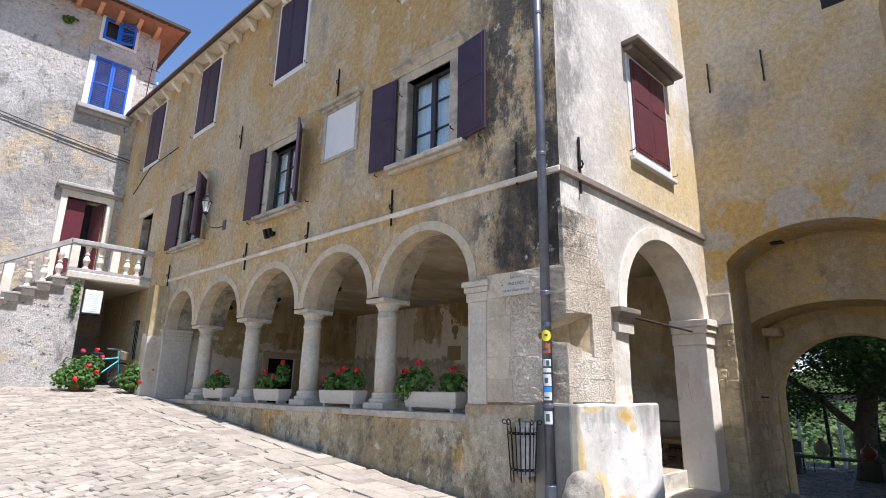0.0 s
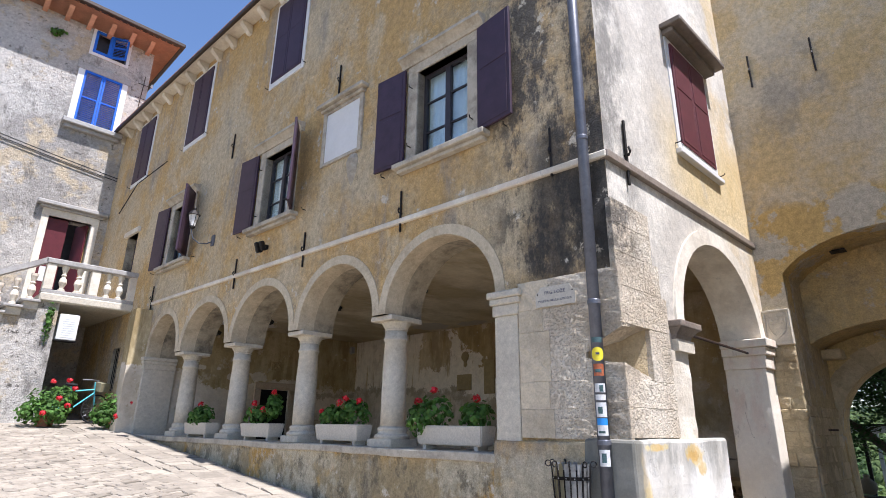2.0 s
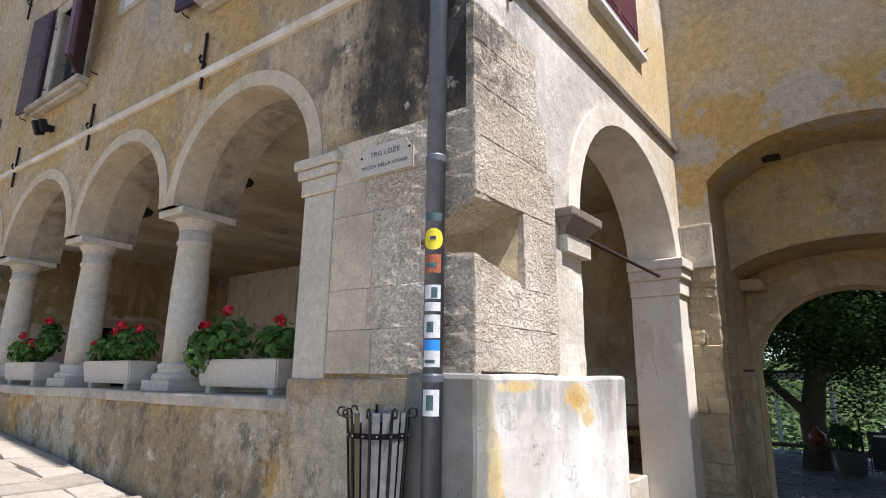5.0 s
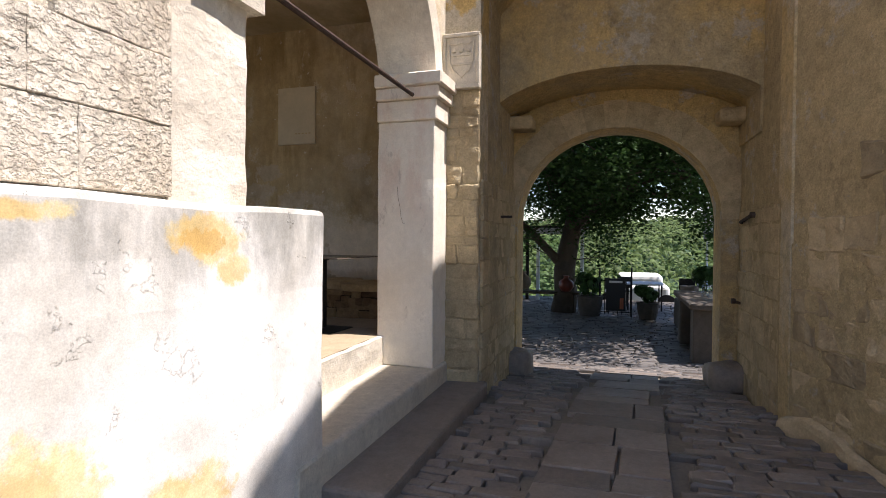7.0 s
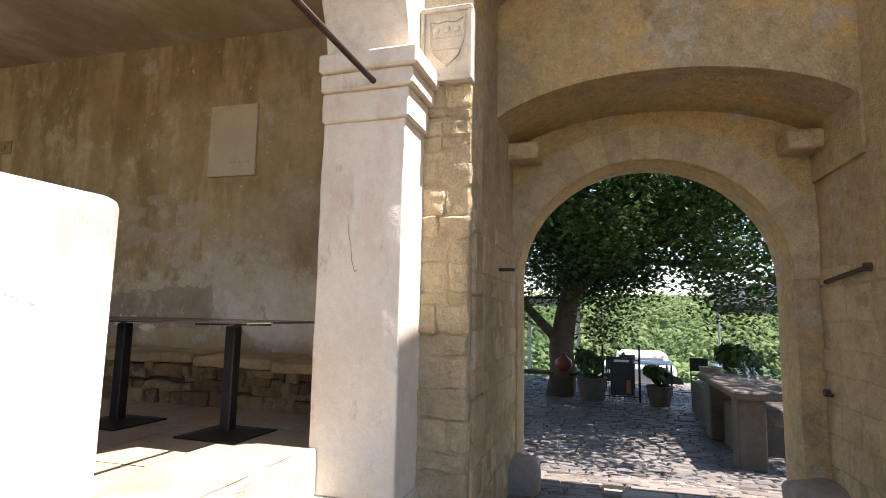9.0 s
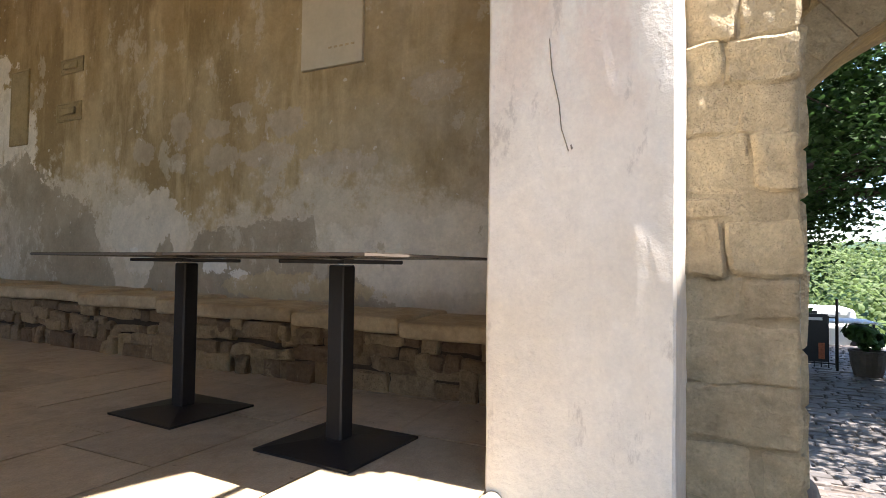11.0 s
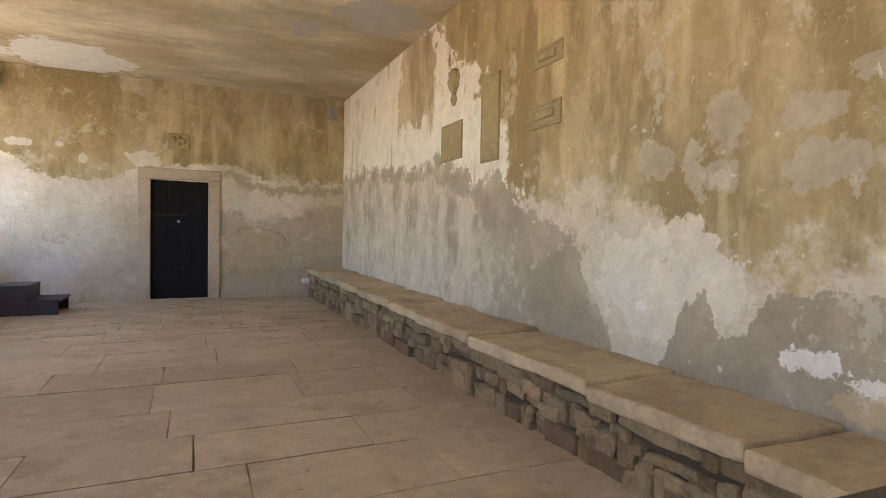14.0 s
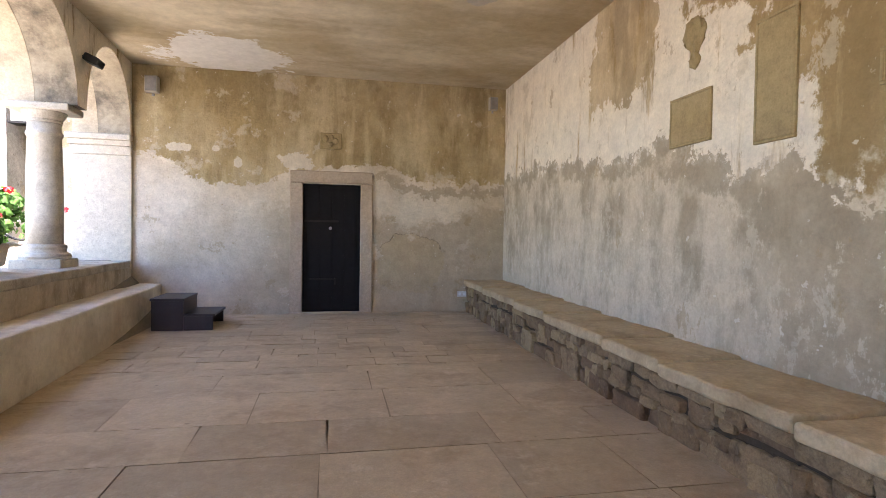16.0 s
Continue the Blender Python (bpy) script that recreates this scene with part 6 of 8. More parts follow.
# ---- inside the loggia ----
M_TABLE = plain("dark_brown_table_laminate", (0.028, 0.021, 0.018), 0.24, vary=0.12, scale=18, bump=0.0004, spec=0.22)
M_TABLE_EDGE = plain("pale_table_edge", (0.13, 0.105, 0.08), 0.6, vary=0.1)
M_BLACK = plain("black_powder_coat", (0.012, 0.012, 0.013), 0.5, vary=0.2, scale=30, bump=0.0005)
M_DOOR = plain("black_painted_door", (0.007, 0.006, 0.007), 0.7, vary=0.3, scale=12, bump=0.003, spec=0.2)
M_PINKSTONE = stone_mat("pinkish_door_stone", (0.50, 0.40, 0.29), (0.34, 0.26, 0.18), 0.014, 30, 0.4)
M_OLIVE = stone_mat("olive_tablet_stone", (0.37, 0.285, 0.145), (0.24, 0.175, 0.085), 0.006, 14, 0.5)
M_BENCH = stone_mat("worn_bench_stone", (0.50, 0.385, 0.225), (0.31, 0.215, 0.11), 0.012, 8, 0.8, 0.03, 0.7)


def bench_rubble_mat():
    """Mixed field stones: umber, ochre, plum and grey, with pale mortar smears."""
    n = Net("brown_bench_rubble", 0.9)
    times = lambda a, b: n.calc("MULTIPLY", a, b)
    o = n.t.nodes.new("ShaderNodeObjectInfo").outputs["Random"]
    c = n.mix(n.step(o, 0.30, 0.36), (0.25, 0.165, 0.085), (0.32, 0.225, 0.12))
    c = n.mix(n.step(o, 0.58, 0.62), c, (0.205, 0.13, 0.07))
    c = n.mix(n.step(o, 0.80, 0.84), c, (0.38, 0.27, 0.14))
    c = n.mix(times(n.step(n.noise(5, 9, 0.75), 0.50, 0.66), 0.65), c, (0.085, 0.052, 0.03))
    c = n.mix(times(n.step(n.noise(7, 9, 0.75, shift=(3, 3, 3)), 0.58, 0.66), 0.6), c, (0.46, 0.35, 0.20))
    c = n.grit(c, 0.7, 1.25)
    return n.done(c, [(n.noise(8, 7, 0.65), 0.03), (n.noise(32, 6, 0.7), 0.010)])


M_BENCHRUB = bench_rubble_mat()
M_BENCHCORE = plain("dark_bench_mortar", (0.07, 0.048, 0.028), 0.95, vary=0.3, scale=9, bump=0.01)
M_TABLET = plain("cream_stone_tablet", (0.56, 0.48, 0.34), 0.75, vary=0.1, scale=4, bump=0.001)


def cafe_table(m):
    t = thing("cafe_table", "square dark topped cafe table on a black pedestal", "table", m, "cafe tables in the loggia")
    top = part("tabletop", box(-0.455, -0.455, 0.727, 0.455, 0.455, 0.738, 0.002), M_TABLE, t)
    for a in ((-0.4565, -0.4565, 0.728, 0.4565, -0.4545, 0.7365), (-0.4565, 0.4545, 0.728, 0.4565, 0.4565, 0.7365), (-0.4565, -0.4545, 0.728, -0.4545, 0.4545, 0.7365), (0.4545, -0.4545, 0.728, 0.4565, 0.4545, 0.7365)):
        part("edge_band", box(*a), M_TABLE_EDGE, top)
    part("column", box(-0.038, -0.038, 0.015, 0.038, 0.038, 0.70, 0.006), M_BLACK, t)
    spider = bmesh.new()
    for a in (45, -45):
        join(spider, box(-0.24, -0.02, 0.705, 0.24, 0.02, 0.721, 0.003), pose(0, 0, 0, 0, 0, a))
    part("spider", spider, M_BLACK, t)
    base = bmesh.new()
    lo = [base.verts.new((sx * 0.225, sy * 0.225, 0)) for sx, sy in ((-1, -1), (1, -1), (1, 1), (-1, 1))]
    mid = [base.verts.new((sx * 0.225, sy * 0.225, 0.01)) for sx, sy in ((-1, -1), (1, -1), (1, 1), (-1, 1))]
    hi = [base.verts.new((sx * 0.06, sy * 0.06, 0.03)) for sx, sy in ((-1, -1), (1, -1), (1, 1), (-1, 1))]
    for A, B in ((lo, mid), (mid, hi)):
        for k in range(4):
            base.faces.new((A[k], A[(k + 1) % 4], B[(k + 1) % 4], B[k]))
    base.faces.new(lo[::-1])
    base.faces.new(hi)
    part("base_plate", base, M_BLACK, t)
    return t


ct = cafe_table(pose(9.755, 4.655, 0, 0, 0, -3))
copy_thing(ct, pose(9.805, 5.60, 0, 0, 0, -3))

# bench along the back wall
BX0, BX1 = 10.55, 11.19


def seat_z(y):
    return 0.46 + 0.019 * (y - 7.5)


bench = thing("stone_bench", "long rubble bench with worn stone seat along the wall", "bench")
core = bmesh.new()
for y0, y1 in ((4.0, 6.0), (6.0, 9.0), (9.0, 12.0), (12.0, 15.38)):
    box(BX0 + 0.070, y0, -0.1, BX1, y1, seat_z(y0) - 0.10, bm=core)
part("core", core, M_BENCHCORE, bench)
BM = Matrix(((0, 1, 0, BX0 + 0.055), (-1, 0, 0, 15.37), (0, 0, 1, 0.0), (0, 0, 0, 1)))
rng = random.Random(21)
for row, (za, zb) in enumerate(((0.0, 0.12), (0.12, 0.20), (0.20, 0.285), (0.285, 0.365))):
    s = 0.0
    while s < 11.3:
        w = min(rng.choice((0.07, 0.11, 0.16, 0.24, 0.34)) * rng.uniform(0.8, 1.25), 11.37 - s)
        if w < 0.05:
            break
        y = 15.37 - s - w / 2
        fz = floor_z(y)
        tall = rng.random() < 0.16 and row == 0
        grow = (seat_z(y) - 0.09 - fz) / 0.365 * (1 if row in (0, 3) else 1 + 0.16 * math.sin(1.9 * s + row) + rng.uniform(-0.08, 0.08))
        z0, z1 = za * grow + fz - (0.02 if row == 0 else 0) + rng.uniform(-0.02, 0.012), (0.21 if tall else zb) * grow + fz + rng.uniform(-0.015, 0.02)
        d = rng.uniform(0.0, 0.04) + (0.015 if tall else 0)
        b = box(s + 0.002, -d, z0 - 0.001, s + w - 0.002, 0.07, z1 + 0.001, 0.014, seg=2)
        bmesh.ops.subdivide_edges(b, edges=[e for e in b.edges if e.calc_length() > 0.06], cuts=2, use_grid_fill=True)
        off = Vector((rng.uniform(0, 90), 0, rng.uniform(0, 90)))
        for v in b.verts:
            v.co += noise.noise_vector(v.co * 7 + off) * 0.020 + noise.noise_vector(v.co * 23 + off) * 0.010
        part("stone", b, M_BENCHRUB, bench, m=BM)
        s += w
s = 0.0
k = 0
while s < 11.3:
    w = min((1.05, 1.35, 0.9, 1.2, 0.75)[k % 5], 11.37 - s)
    if w < 0.05:
        break
    y = 15.37 - s - w / 2
    z = seat_z(y) - 0.09
    b = box(s + 0.001, -0.060 - 0.003 * (k % 3), z, s + w - 0.001, 0.578, z + 0.087 + 0.002 * (k % 2), 0.022, seg=3)
    bmesh.ops.subdivide_edges(b, edges=[e for e in b.edges if e.calc_length() > 0.3], cuts=11, use_grid_fill=True)
    lump(b, 0.012, 4, 0)
    lump(b, 0.006, 17, k)
    part("seat_slab", b, M_BENCH, bench, m=BM)
    s += w
    k += 1

# door in the far wall
dr = tagged(new("door_2"), "black panelled door in a pinkish stone surround", "door", kind="structure")
dr.matrix_basis = pose(8.495, 15.39, 0.10)
for x0, x1 in ((-0.61, -0.425), (0.425, 0.61)):
    part("jamb", lump(box(x0, -0.035, -0.06, x1, 0.2, 1.95, 0.012, seg=2), 0.006, 5), M_PINKSTONE, dr)
part("lintel", box(-0.61, -0.035, 1.953, 0.61, 0.2, 2.13, 0.012), M_PINKSTONE, dr)
part("threshold", box(-0.61, -0.08, -0.10, 0.61, 0.2, 0.02, 0.01), M_PINKSTONE, dr)
lf = part("leaf", box(-0.425, 0.05, 0.02, 0.425, 0.11, 1.95, 0.003), M_DOOR, dr)
for x in (-0.27, -0.09, 0.09, 0.27):
    part("board", box(x - 0.085, 0.040, 0.04, x + 0.085, 0.0495, 1.93, 0.003), M_DOOR, lf)
part("bolt", box(-0.33, 0.02, 0.50, 0.06, 0.039, 0.525, 0.004), M_IRON, lf)
part("bolt", box(0.04, 0.02, 0.43, 0.065, 0.039, 0.53, 0.004), M_IRON, lf)
part("knocker", lathe([(0.025, 0), (0.02, 0.02)], 12), M_STEEL, lf, "round steel knocker", m=pose(-0.02, 0.04, 1.28, 90))
part("strap", box(-0.40, 0.03, 1.37, 0.1, 0.039, 1.40, 0.003), M_IRON, lf)


M_SPEAKER = plain("dusty_grey_plastic", (0.42, 0.39, 0.33), 0.6, vary=0.12, scale=14, bump=0.001)


# loudspeakers, relief, socket
def speaker(m):
    sp = thing("loudspeaker", "small grey loudspeaker under the loggia ceiling", "loudspeaker", m, "loudspeakers")
    part("cabinet", box(-0.10, -0.14, -0.12, 0.10, 0.0, 0.12, 0.012, seg=2), M_SPEAKER, sp)
    part("grille", box(-0.085, -0.148, -0.105, 0.085, -0.141, 0.105, 0.004), M_STEEL, sp)
    part("bracket", box(-0.02, -0.02, -0.16, 0.02, 0.0, -0.12), M_STEEL, sp)
    return sp


s1 = speaker(pose(6.02, 15.39, 3.34) @ Matrix.Diagonal((0.85, 0.85, 0.95, 1)))
copy_thing(s1, pose(10.97, 15.39, 3.38) @ Matrix.Diagonal((0.8, 0.8, 0.9, 1)))
rel = thing("wall_relief", "weathered carved ochre stone set over the door", "relief", pose(8.47, 15.39, 2.68))
part("plate", box(-0.16, -0.02, -0.12, 0.16, 0.02, 0.12, 0.01), M_OLIVE, rel)
for x, z, r in ((-0.08, 0.03, 0.05), (0.07, 0.0, 0.045), (0.0, -0.05, 0.04), (0.02, 0.06, 0.03)):
    part("carving", lump(lathe([(r, 0), (r * 0.8, 0.02), (r * 0.3, 0.032)], 9), 0.006, 20), M_OLIVE, rel, m=pose(x, -0.02, z, 90))
soc = thing("power_socket", "white double power socket low on the wall", "socket", pose(10.52, 15.39, 0.38))
part("plate", box(-0.075, -0.012, -0.045, 0.075, 0.0, 0.045, 0.004), M_WHITE, soc)
for x in (-0.035, 0.035):
    part("outlet", lathe([(0.024, 0), (0.022, 0.004)], 14), M_CURTAIN, soc, m=pose(x, -0.0125, 0, 90))

# two steps of dark wood up to the ledge
bs = thing("box_steps", "two dark brown wooden box steps below the ledge", "steps", pose(6.36, 14.1, 0.092) @ Matrix.Diagonal((0.86, 1, 1, 1)))
part("tread", box(0.0, 0.0, 0.36, 0.45, 0.70, 0.39, 0.004), M_WOOD_DARK, bs)
part("tread", box(0.40, 0.0, 0.17, 0.86, 0.70, 0.20, 0.004), M_WOOD_DARK, bs)
for y in (0.0, 0.67):
    part("side", box(0.02, y, 0, 0.44, y + 0.03, 0.36), M_WOOD_DARK, bs)
    part("side", box(0.445, y, 0, 0.83, y + 0.03, 0.17), M_WOOD_DARK, bs)
part("riser", box(0.42, 0.03, 0.2, 0.44, 0.67, 0.36), M_WOOD_DARK, bs)


# tablets and carved stones let into the back wall: local x runs along the wall from the far end
def back(y, z):
    return Matrix(((0, 1, 0, 11.19), (-1, 0, 0, y), (0, 0, 1, z), (0, 0, 0, 1)))


def let_in(name, label, y0, y1, z0, z1, mat, depth=0.018, rim=True, tilt=0.0):
    t = thing(name, label, "tablet", back((y0 + y1) / 2, (z0 + z1) / 2) @ pose(0, 0, 0, 0, tilt, 0))
    w, h = abs(y1 - y0) / 2, (z1 - z0) / 2
    part("slab", box(-w, -depth, -h, w, 0.02, h, 0.005), mat, t)
    if rim:
        for a in ((-w - 0.02, -depth - 0.002, -h - 0.02, w + 0.02, 0.01, -h), (-w - 0.02, -depth - 0.002, h, w + 0.02, 0.01, h + 0.02), (-w - 0.02, -depth - 0.002, -h, -w, 0.01, h), (w, -depth - 0.002, -h, w + 0.02, 0.01, h)):
            part("rim", box(*a, 0.004), M_OLIVE, t)
    return t


let_in("wall_tablet", "square olive stone tablet let into the plaster", 10.98, 10.53, 2.04, 2.39, M_OLIVE)
let_in("wall_tablet", "tall narrow olive stone tablet let into the plaster", 10.07, 9.78, 1.93, 2.69, M_OLIVE)
c1 = let_in("carved_stone", "small brown carved stone with a moulded rim", 9.24, 8.87, 2.10, 2.25, M_OLIVE, 0.01)
part("carving", lump(box(-0.13, -0.03, -0.04, 0.13, -0.01, 0.04, 0.012), 0.01, 15), M_OLIVE, c1)
c2 = let_in("carved_stone", "small carved stone with a moulded rim high on the wall", 9.19, 8.86, 2.575, 2.69, M_OLIVE, 0.01)
part("carving", lump(box(-0.12, -0.022, -0.035, 0.10, -0.01, 0.035, 0.012), 0.01, 15, 3), M_OLIVE, c2)
it = let_in("inscribed_tablet", "cream stone tablet with faint worn lettering", 6.11, 5.56, 2.14, 2.88, M_TABLET, 0.03, False)
for k in range(5):
    part("text_bar", box(-0.02 + 0.05 * k, -0.0315, -0.24, 0.01 + 0.05 * k, -0.0305, -0.225), M_BENCH, it)
fig = lathe([(0.02, -0.20), (0.055, -0.17), (0.05, -0.10), (0.045, -0.06), (0.10, -0.01), (0.125, 0.07), (0.11, 0.14), (0.05, 0.185)], 18)
bmesh.ops.subdivide_edges(fig, edges=fig.edges[:], cuts=2, use_grid_fill=True)
for v in fig.verts:
    v.co = Vector((v.co.x, v.co.y * 0.45, v.co.z)) + noise.noise_vector(v.co * 17) * 0.028 + noise.noise_vector(v.co * 45) * 0.010
tagged(mesh("carved_fragment", fig, M_OLIVE, m=back(10.72, 2.79), smooth=True), "broken carved stone fragment fixed to the wall", "relief")
fl = thing("floodlight", "small black floodlight inside the arcade", "floodlight", FRONT @ pose(-10.06, 0.74, 3.18))
part("lamp_head", box(-0.10, 0.0, -0.05, 0.10, 0.16, 0.03, 0.012), M_BLACK, fl, m=pose(0, 0, 0, -25))
part("arm", box(-0.015, -0.05, -0.01, 0.015, 0.05, 0.01), M_BLACK, fl)
for s in BAYS[1:4]:
    copy_thing(fl, FRONT @ pose(-s, 0.74, 3.18))
tagged(fl, group="arcade floodlights")


# ---- neighbouring house ----
M_GREYTRIM = stone_mat("grey_weathered_stone", (0.40, 0.38, 0.35), (0.20, 0.18, 0.16), 0.008, 12, 0.5)
M_AC = plain("white_appliance_plastic", (0.72, 0.72, 0.68), 0.5, vary=0.05)
M_BIKE = plain("pale_turquoise_paint", (0.12, 0.52, 0.58), 0.35, vary=0.05)
M_RUBBER = plain("black_rubber", (0.015, 0.015, 0.016), 0.8, vary=0.2)
M_MAROON = plain("dark_red_door_paint", (0.10, 0.015, 0.02), 0.45, vary=0.2, scale=6)


def louvre(w, h, parent, m, mat):
    f = part("shutter", box(0, -0.02, 0, 0.06, 0.02, h), mat, parent, m=m)
    rails = bmesh.new()
    for a in ((w - 0.06, -0.02, 0, w, 0.02, h), (0.06, -0.02, 0, w - 0.06, 0.02, 0.08), (0.06, -0.02, h - 0.08, w - 0.06, 0.02, h), (0.06, -0.02, h * 0.48, w - 0.06, 0.02, h * 0.48 + 0.05)):
        box(*a, bm=rails)
    part("rail", rails, mat, f)
    n = max(4, int(h / 0.075))
    for k in range(n):
        z = 0.09 + (h - 0.18) * (k + 0.5) / n
        part("slat", box(0.06, -0.025, -0.006, w - 0.06, 0.025, 0.006), mat, f, m=pose(0, 0, z, 35))
    return f


def house_pose(x, z):
    return pose(x, HOUSE_Y, z)


w1 = tagged(new("window_11"), "tall window closed by bright blue louvred shutters", "window", kind="structure")
w1.matrix_basis = house_pose(3.80, 10.35)
for x0, x1 in ((-0.74, -0.56), (0.56, 0.74)):
    part("jamb", box(x0, -0.04, 0, x1, 0.05, 1.95, 0.008), M_MARBLE, w1)
part("lintel", box(-0.80, -0.05, 1.95, 0.80, 0.05, 2.18, 0.01), M_GREYTRIM, w1)
part("window_sill", box(-0.86, -0.26, -0.16, 0.86, 0.05, 0.0, 0.02, bm=box(-0.78, -0.14, -0.28, 0.78, 0.05, -0.16, 0.02)), M_GREYTRIM, w1)
louvre(0.555, 1.93, w1, pose(-0.56, -0.03, 0.01), M_BLUE)
louvre(0.555, 1.93, w1, pose(0.005, -0.03, 0.01), M_BLUE)
w2 = tagged(new("window_12"), "small attic window with one blue shutter leaf ajar", "window", kind="structure")
w2.matrix_basis = house_pose(3.81, 13.05)
part("frame", box(-0.60, -0.03, -0.1, 0.60, 0.04, 0.0), M_MARBLE, w2)
for a in ((-0.60, -0.03, 0, -0.51, 0.04, 0.95), (0.51, -0.03, 0, 0.60, 0.04, 0.95), (-0.51, -0.03, 0.85, 0.51, 0.04, 0.95)):
    part("frame", box(*a), M_MARBLE, w2)
for a in ((-0.51, -0.06, 0, 0.0, -0.031, 0.09), (-0.51, -0.06, 0.76, 0.0, -0.031, 0.85), (-0.51, -0.06, 0.09, -0.43, -0.031, 0.76), (-0.08, -0.06, 0.09, 0.0, -0.031, 0.76)):
    part("leaf_rail", box(*a), M_BLUE, w2, "blue shutter frame")
louvre(0.50, 0.85, w2, pose(0.01, -0.05, 0, 0, 0, -28), M_BLUE)
part("pane", box(-0.5, 0.2, 0, 0.5, 0.21, 0.85), M_WOOD_DARK, w2)
hd = tagged(new("door_3"), "open dark red house door in a pale stone surround", "door", kind="structure")
hd.matrix_basis = house_pose(3.805, 4.1)
for x0, x1 in ((-0.76, -0.57), (0.57, 0.76)):
    part("jamb", box(x0, -0.05, 0, x1, 0.2, 3.0, 0.01), M_TRIM, hd)
part("lintel", box(-0.76, -0.05, 3.0, 0.76, 0.2, 3.22, 0.01), M_TRIM, hd)
part("cornice", box(-0.95, -0.24, 3.30, 0.95, 0.05, 3.42, 0.02, bm=box(-0.84, -0.12, 3.22, 0.84, 0.05, 3.30, 0.01)), M_GREYTRIM, hd)
part("leaf", box(-0.56, 0.10, 0, -0.02, 0.15, 2.98, 0.005), M_MAROON, hd, m=pose(0, 0, 0))
part("leaf", box(0, 0, 0, 0.54, 0.05, 2.98, 0.005), M_MAROON, hd, m=pose(0.52, 0.12, 0, 0, 0, 112))
part("notice", box(-0.48, 0.09, 1.0, -0.15, 0.098, 1.45), M_WHITE, hd, "white notice on the door")
# near-black sheet in place of the hall's shade
structure(mesh("wall_hall", box(3.0, 21.7, 4.0, 4.6, 21.8, 7.4), M_WOOD_DARK), "dark sheet standing in for the shade of the hall behind the open door", "wall")

M_BROWNDOOR = plain("orange_brown_door_wood", (0.30, 0.115, 0.035), 0.45, vary=0.25, scale=9, bump=0.002)
rd = tagged(new("door_4"), "orange-brown wooden door in the recess under the balcony", "door", kind="structure")
rd.matrix_basis = Matrix(((0, -1, 0, 3.45), (1, 0, 0, 18.85), (0, 0, 1, 1.62), (0, 0, 0, 1)))
rl = part("leaf", box(0.05, 0.06, 0.02, 0.95, 0.11, 1.88, 0.004), M_BROWNDOOR, rd)
for z0, z1 in ((0.12, 0.85), (0.98, 1.78)):
    part("panel", box(0.17, 0.048, z0, 0.83, 0.059, z1, 0.006), M_BROWNDOOR, rl)
part("door_handle", tube([(0.86, 0.06, 0.95), (0.86, 0.0, 0.95), (0.74, 0.0, 0.95)], 0.011, 8), M_STEEL, rl)
for x0, x1 in ((0.0, 0.05), (0.95, 1.0)):
    part("jamb", box(x0, 0.02, 0.0, x1, 0.16, 1.93, 0.004), M_STONE, rd)
for k in range(2):
    structure(mesh("step_recess", box(3.46, 18.7 - 0.12 * k, 0.9, 3.80 + 0.28 * k, 20.0, 1.60 - 0.17 * k, 0.015), M_STONE), "pale stone step below the brown door", "step")

# roof edge of the house: sloped eaves on corbels, then tiles
roof = thing("house_roof", "terracotta eaves and tiled roof of the neighbouring house", "roof", pose(0, HOUSE_Y, 13.95))
ev = bmesh.new()
pts = ((-14.0, 0.0, -0.02), (5.15, 0.0, -0.02), (5.72, -0.85, 0.16), (-14.0, -0.85, 0.16))
vv = [ev.verts.new(p) for p in pts]
ev.faces.new(vv)
v5, v6 = ev.verts.new((5.15, 8.0, -0.02)), ev.verts.new((5.72, 8.0, 0.16))
ev.faces.new((vv[1], v5, v6, vv[2]))
bmesh.ops.solidify(ev, geom=ev.faces[:], thickness=0.06)
part("soffit", ev, M_EAVE, roof)
for k in range(13):
    x = 4.9 - 0.62 * k
    part("bracket", prism([(0.0, -0.16), (-0.25, -0.14), (-0.55, 0.0), (-0.62, 0.08), (0.0, -0.02)], -0.07, 0.07), M_EAVE, roof, m=pose(x, 0, 0, 0, 0, 90))
part("roof_edge", box(-14.0, -1.0, 0.14, 5.86, -0.80, 0.30, 0.03), M_GUTTER, roof)
part("roof_edge", box(5.70, -0.80, 0.14, 5.86, 8.0, 0.30, 0.03), M_GUTTER, roof)
for k in range(34):
    part("tile", lathe([(0.10, 0.0), (0.085, 0.45)], 8), M_ROOF, roof, m=pose(5.66 - 0.21 * k, -0.90, 0.22, -80))
part("deck", box(-14, -0.7, 0.20, 5.7, 7.0, 0.28), M_ROOF, roof)

# balcony, stair and balustrade
def baluster(parent, m, h=0.62):
    b = lathe([(0.075, 0.0), (0.075, 0.05), (0.04, 0.07), (0.055, 0.12), (0.09, 0.22), (0.075, 0.30), (0.04, 0.36), (0.065, 0.40), (0.04, 0.43), (0.06, 0.52), (0.075, 0.57), (0.075, h)], 10)
    return part("baluster", b, M_TRIM, parent, m=m)


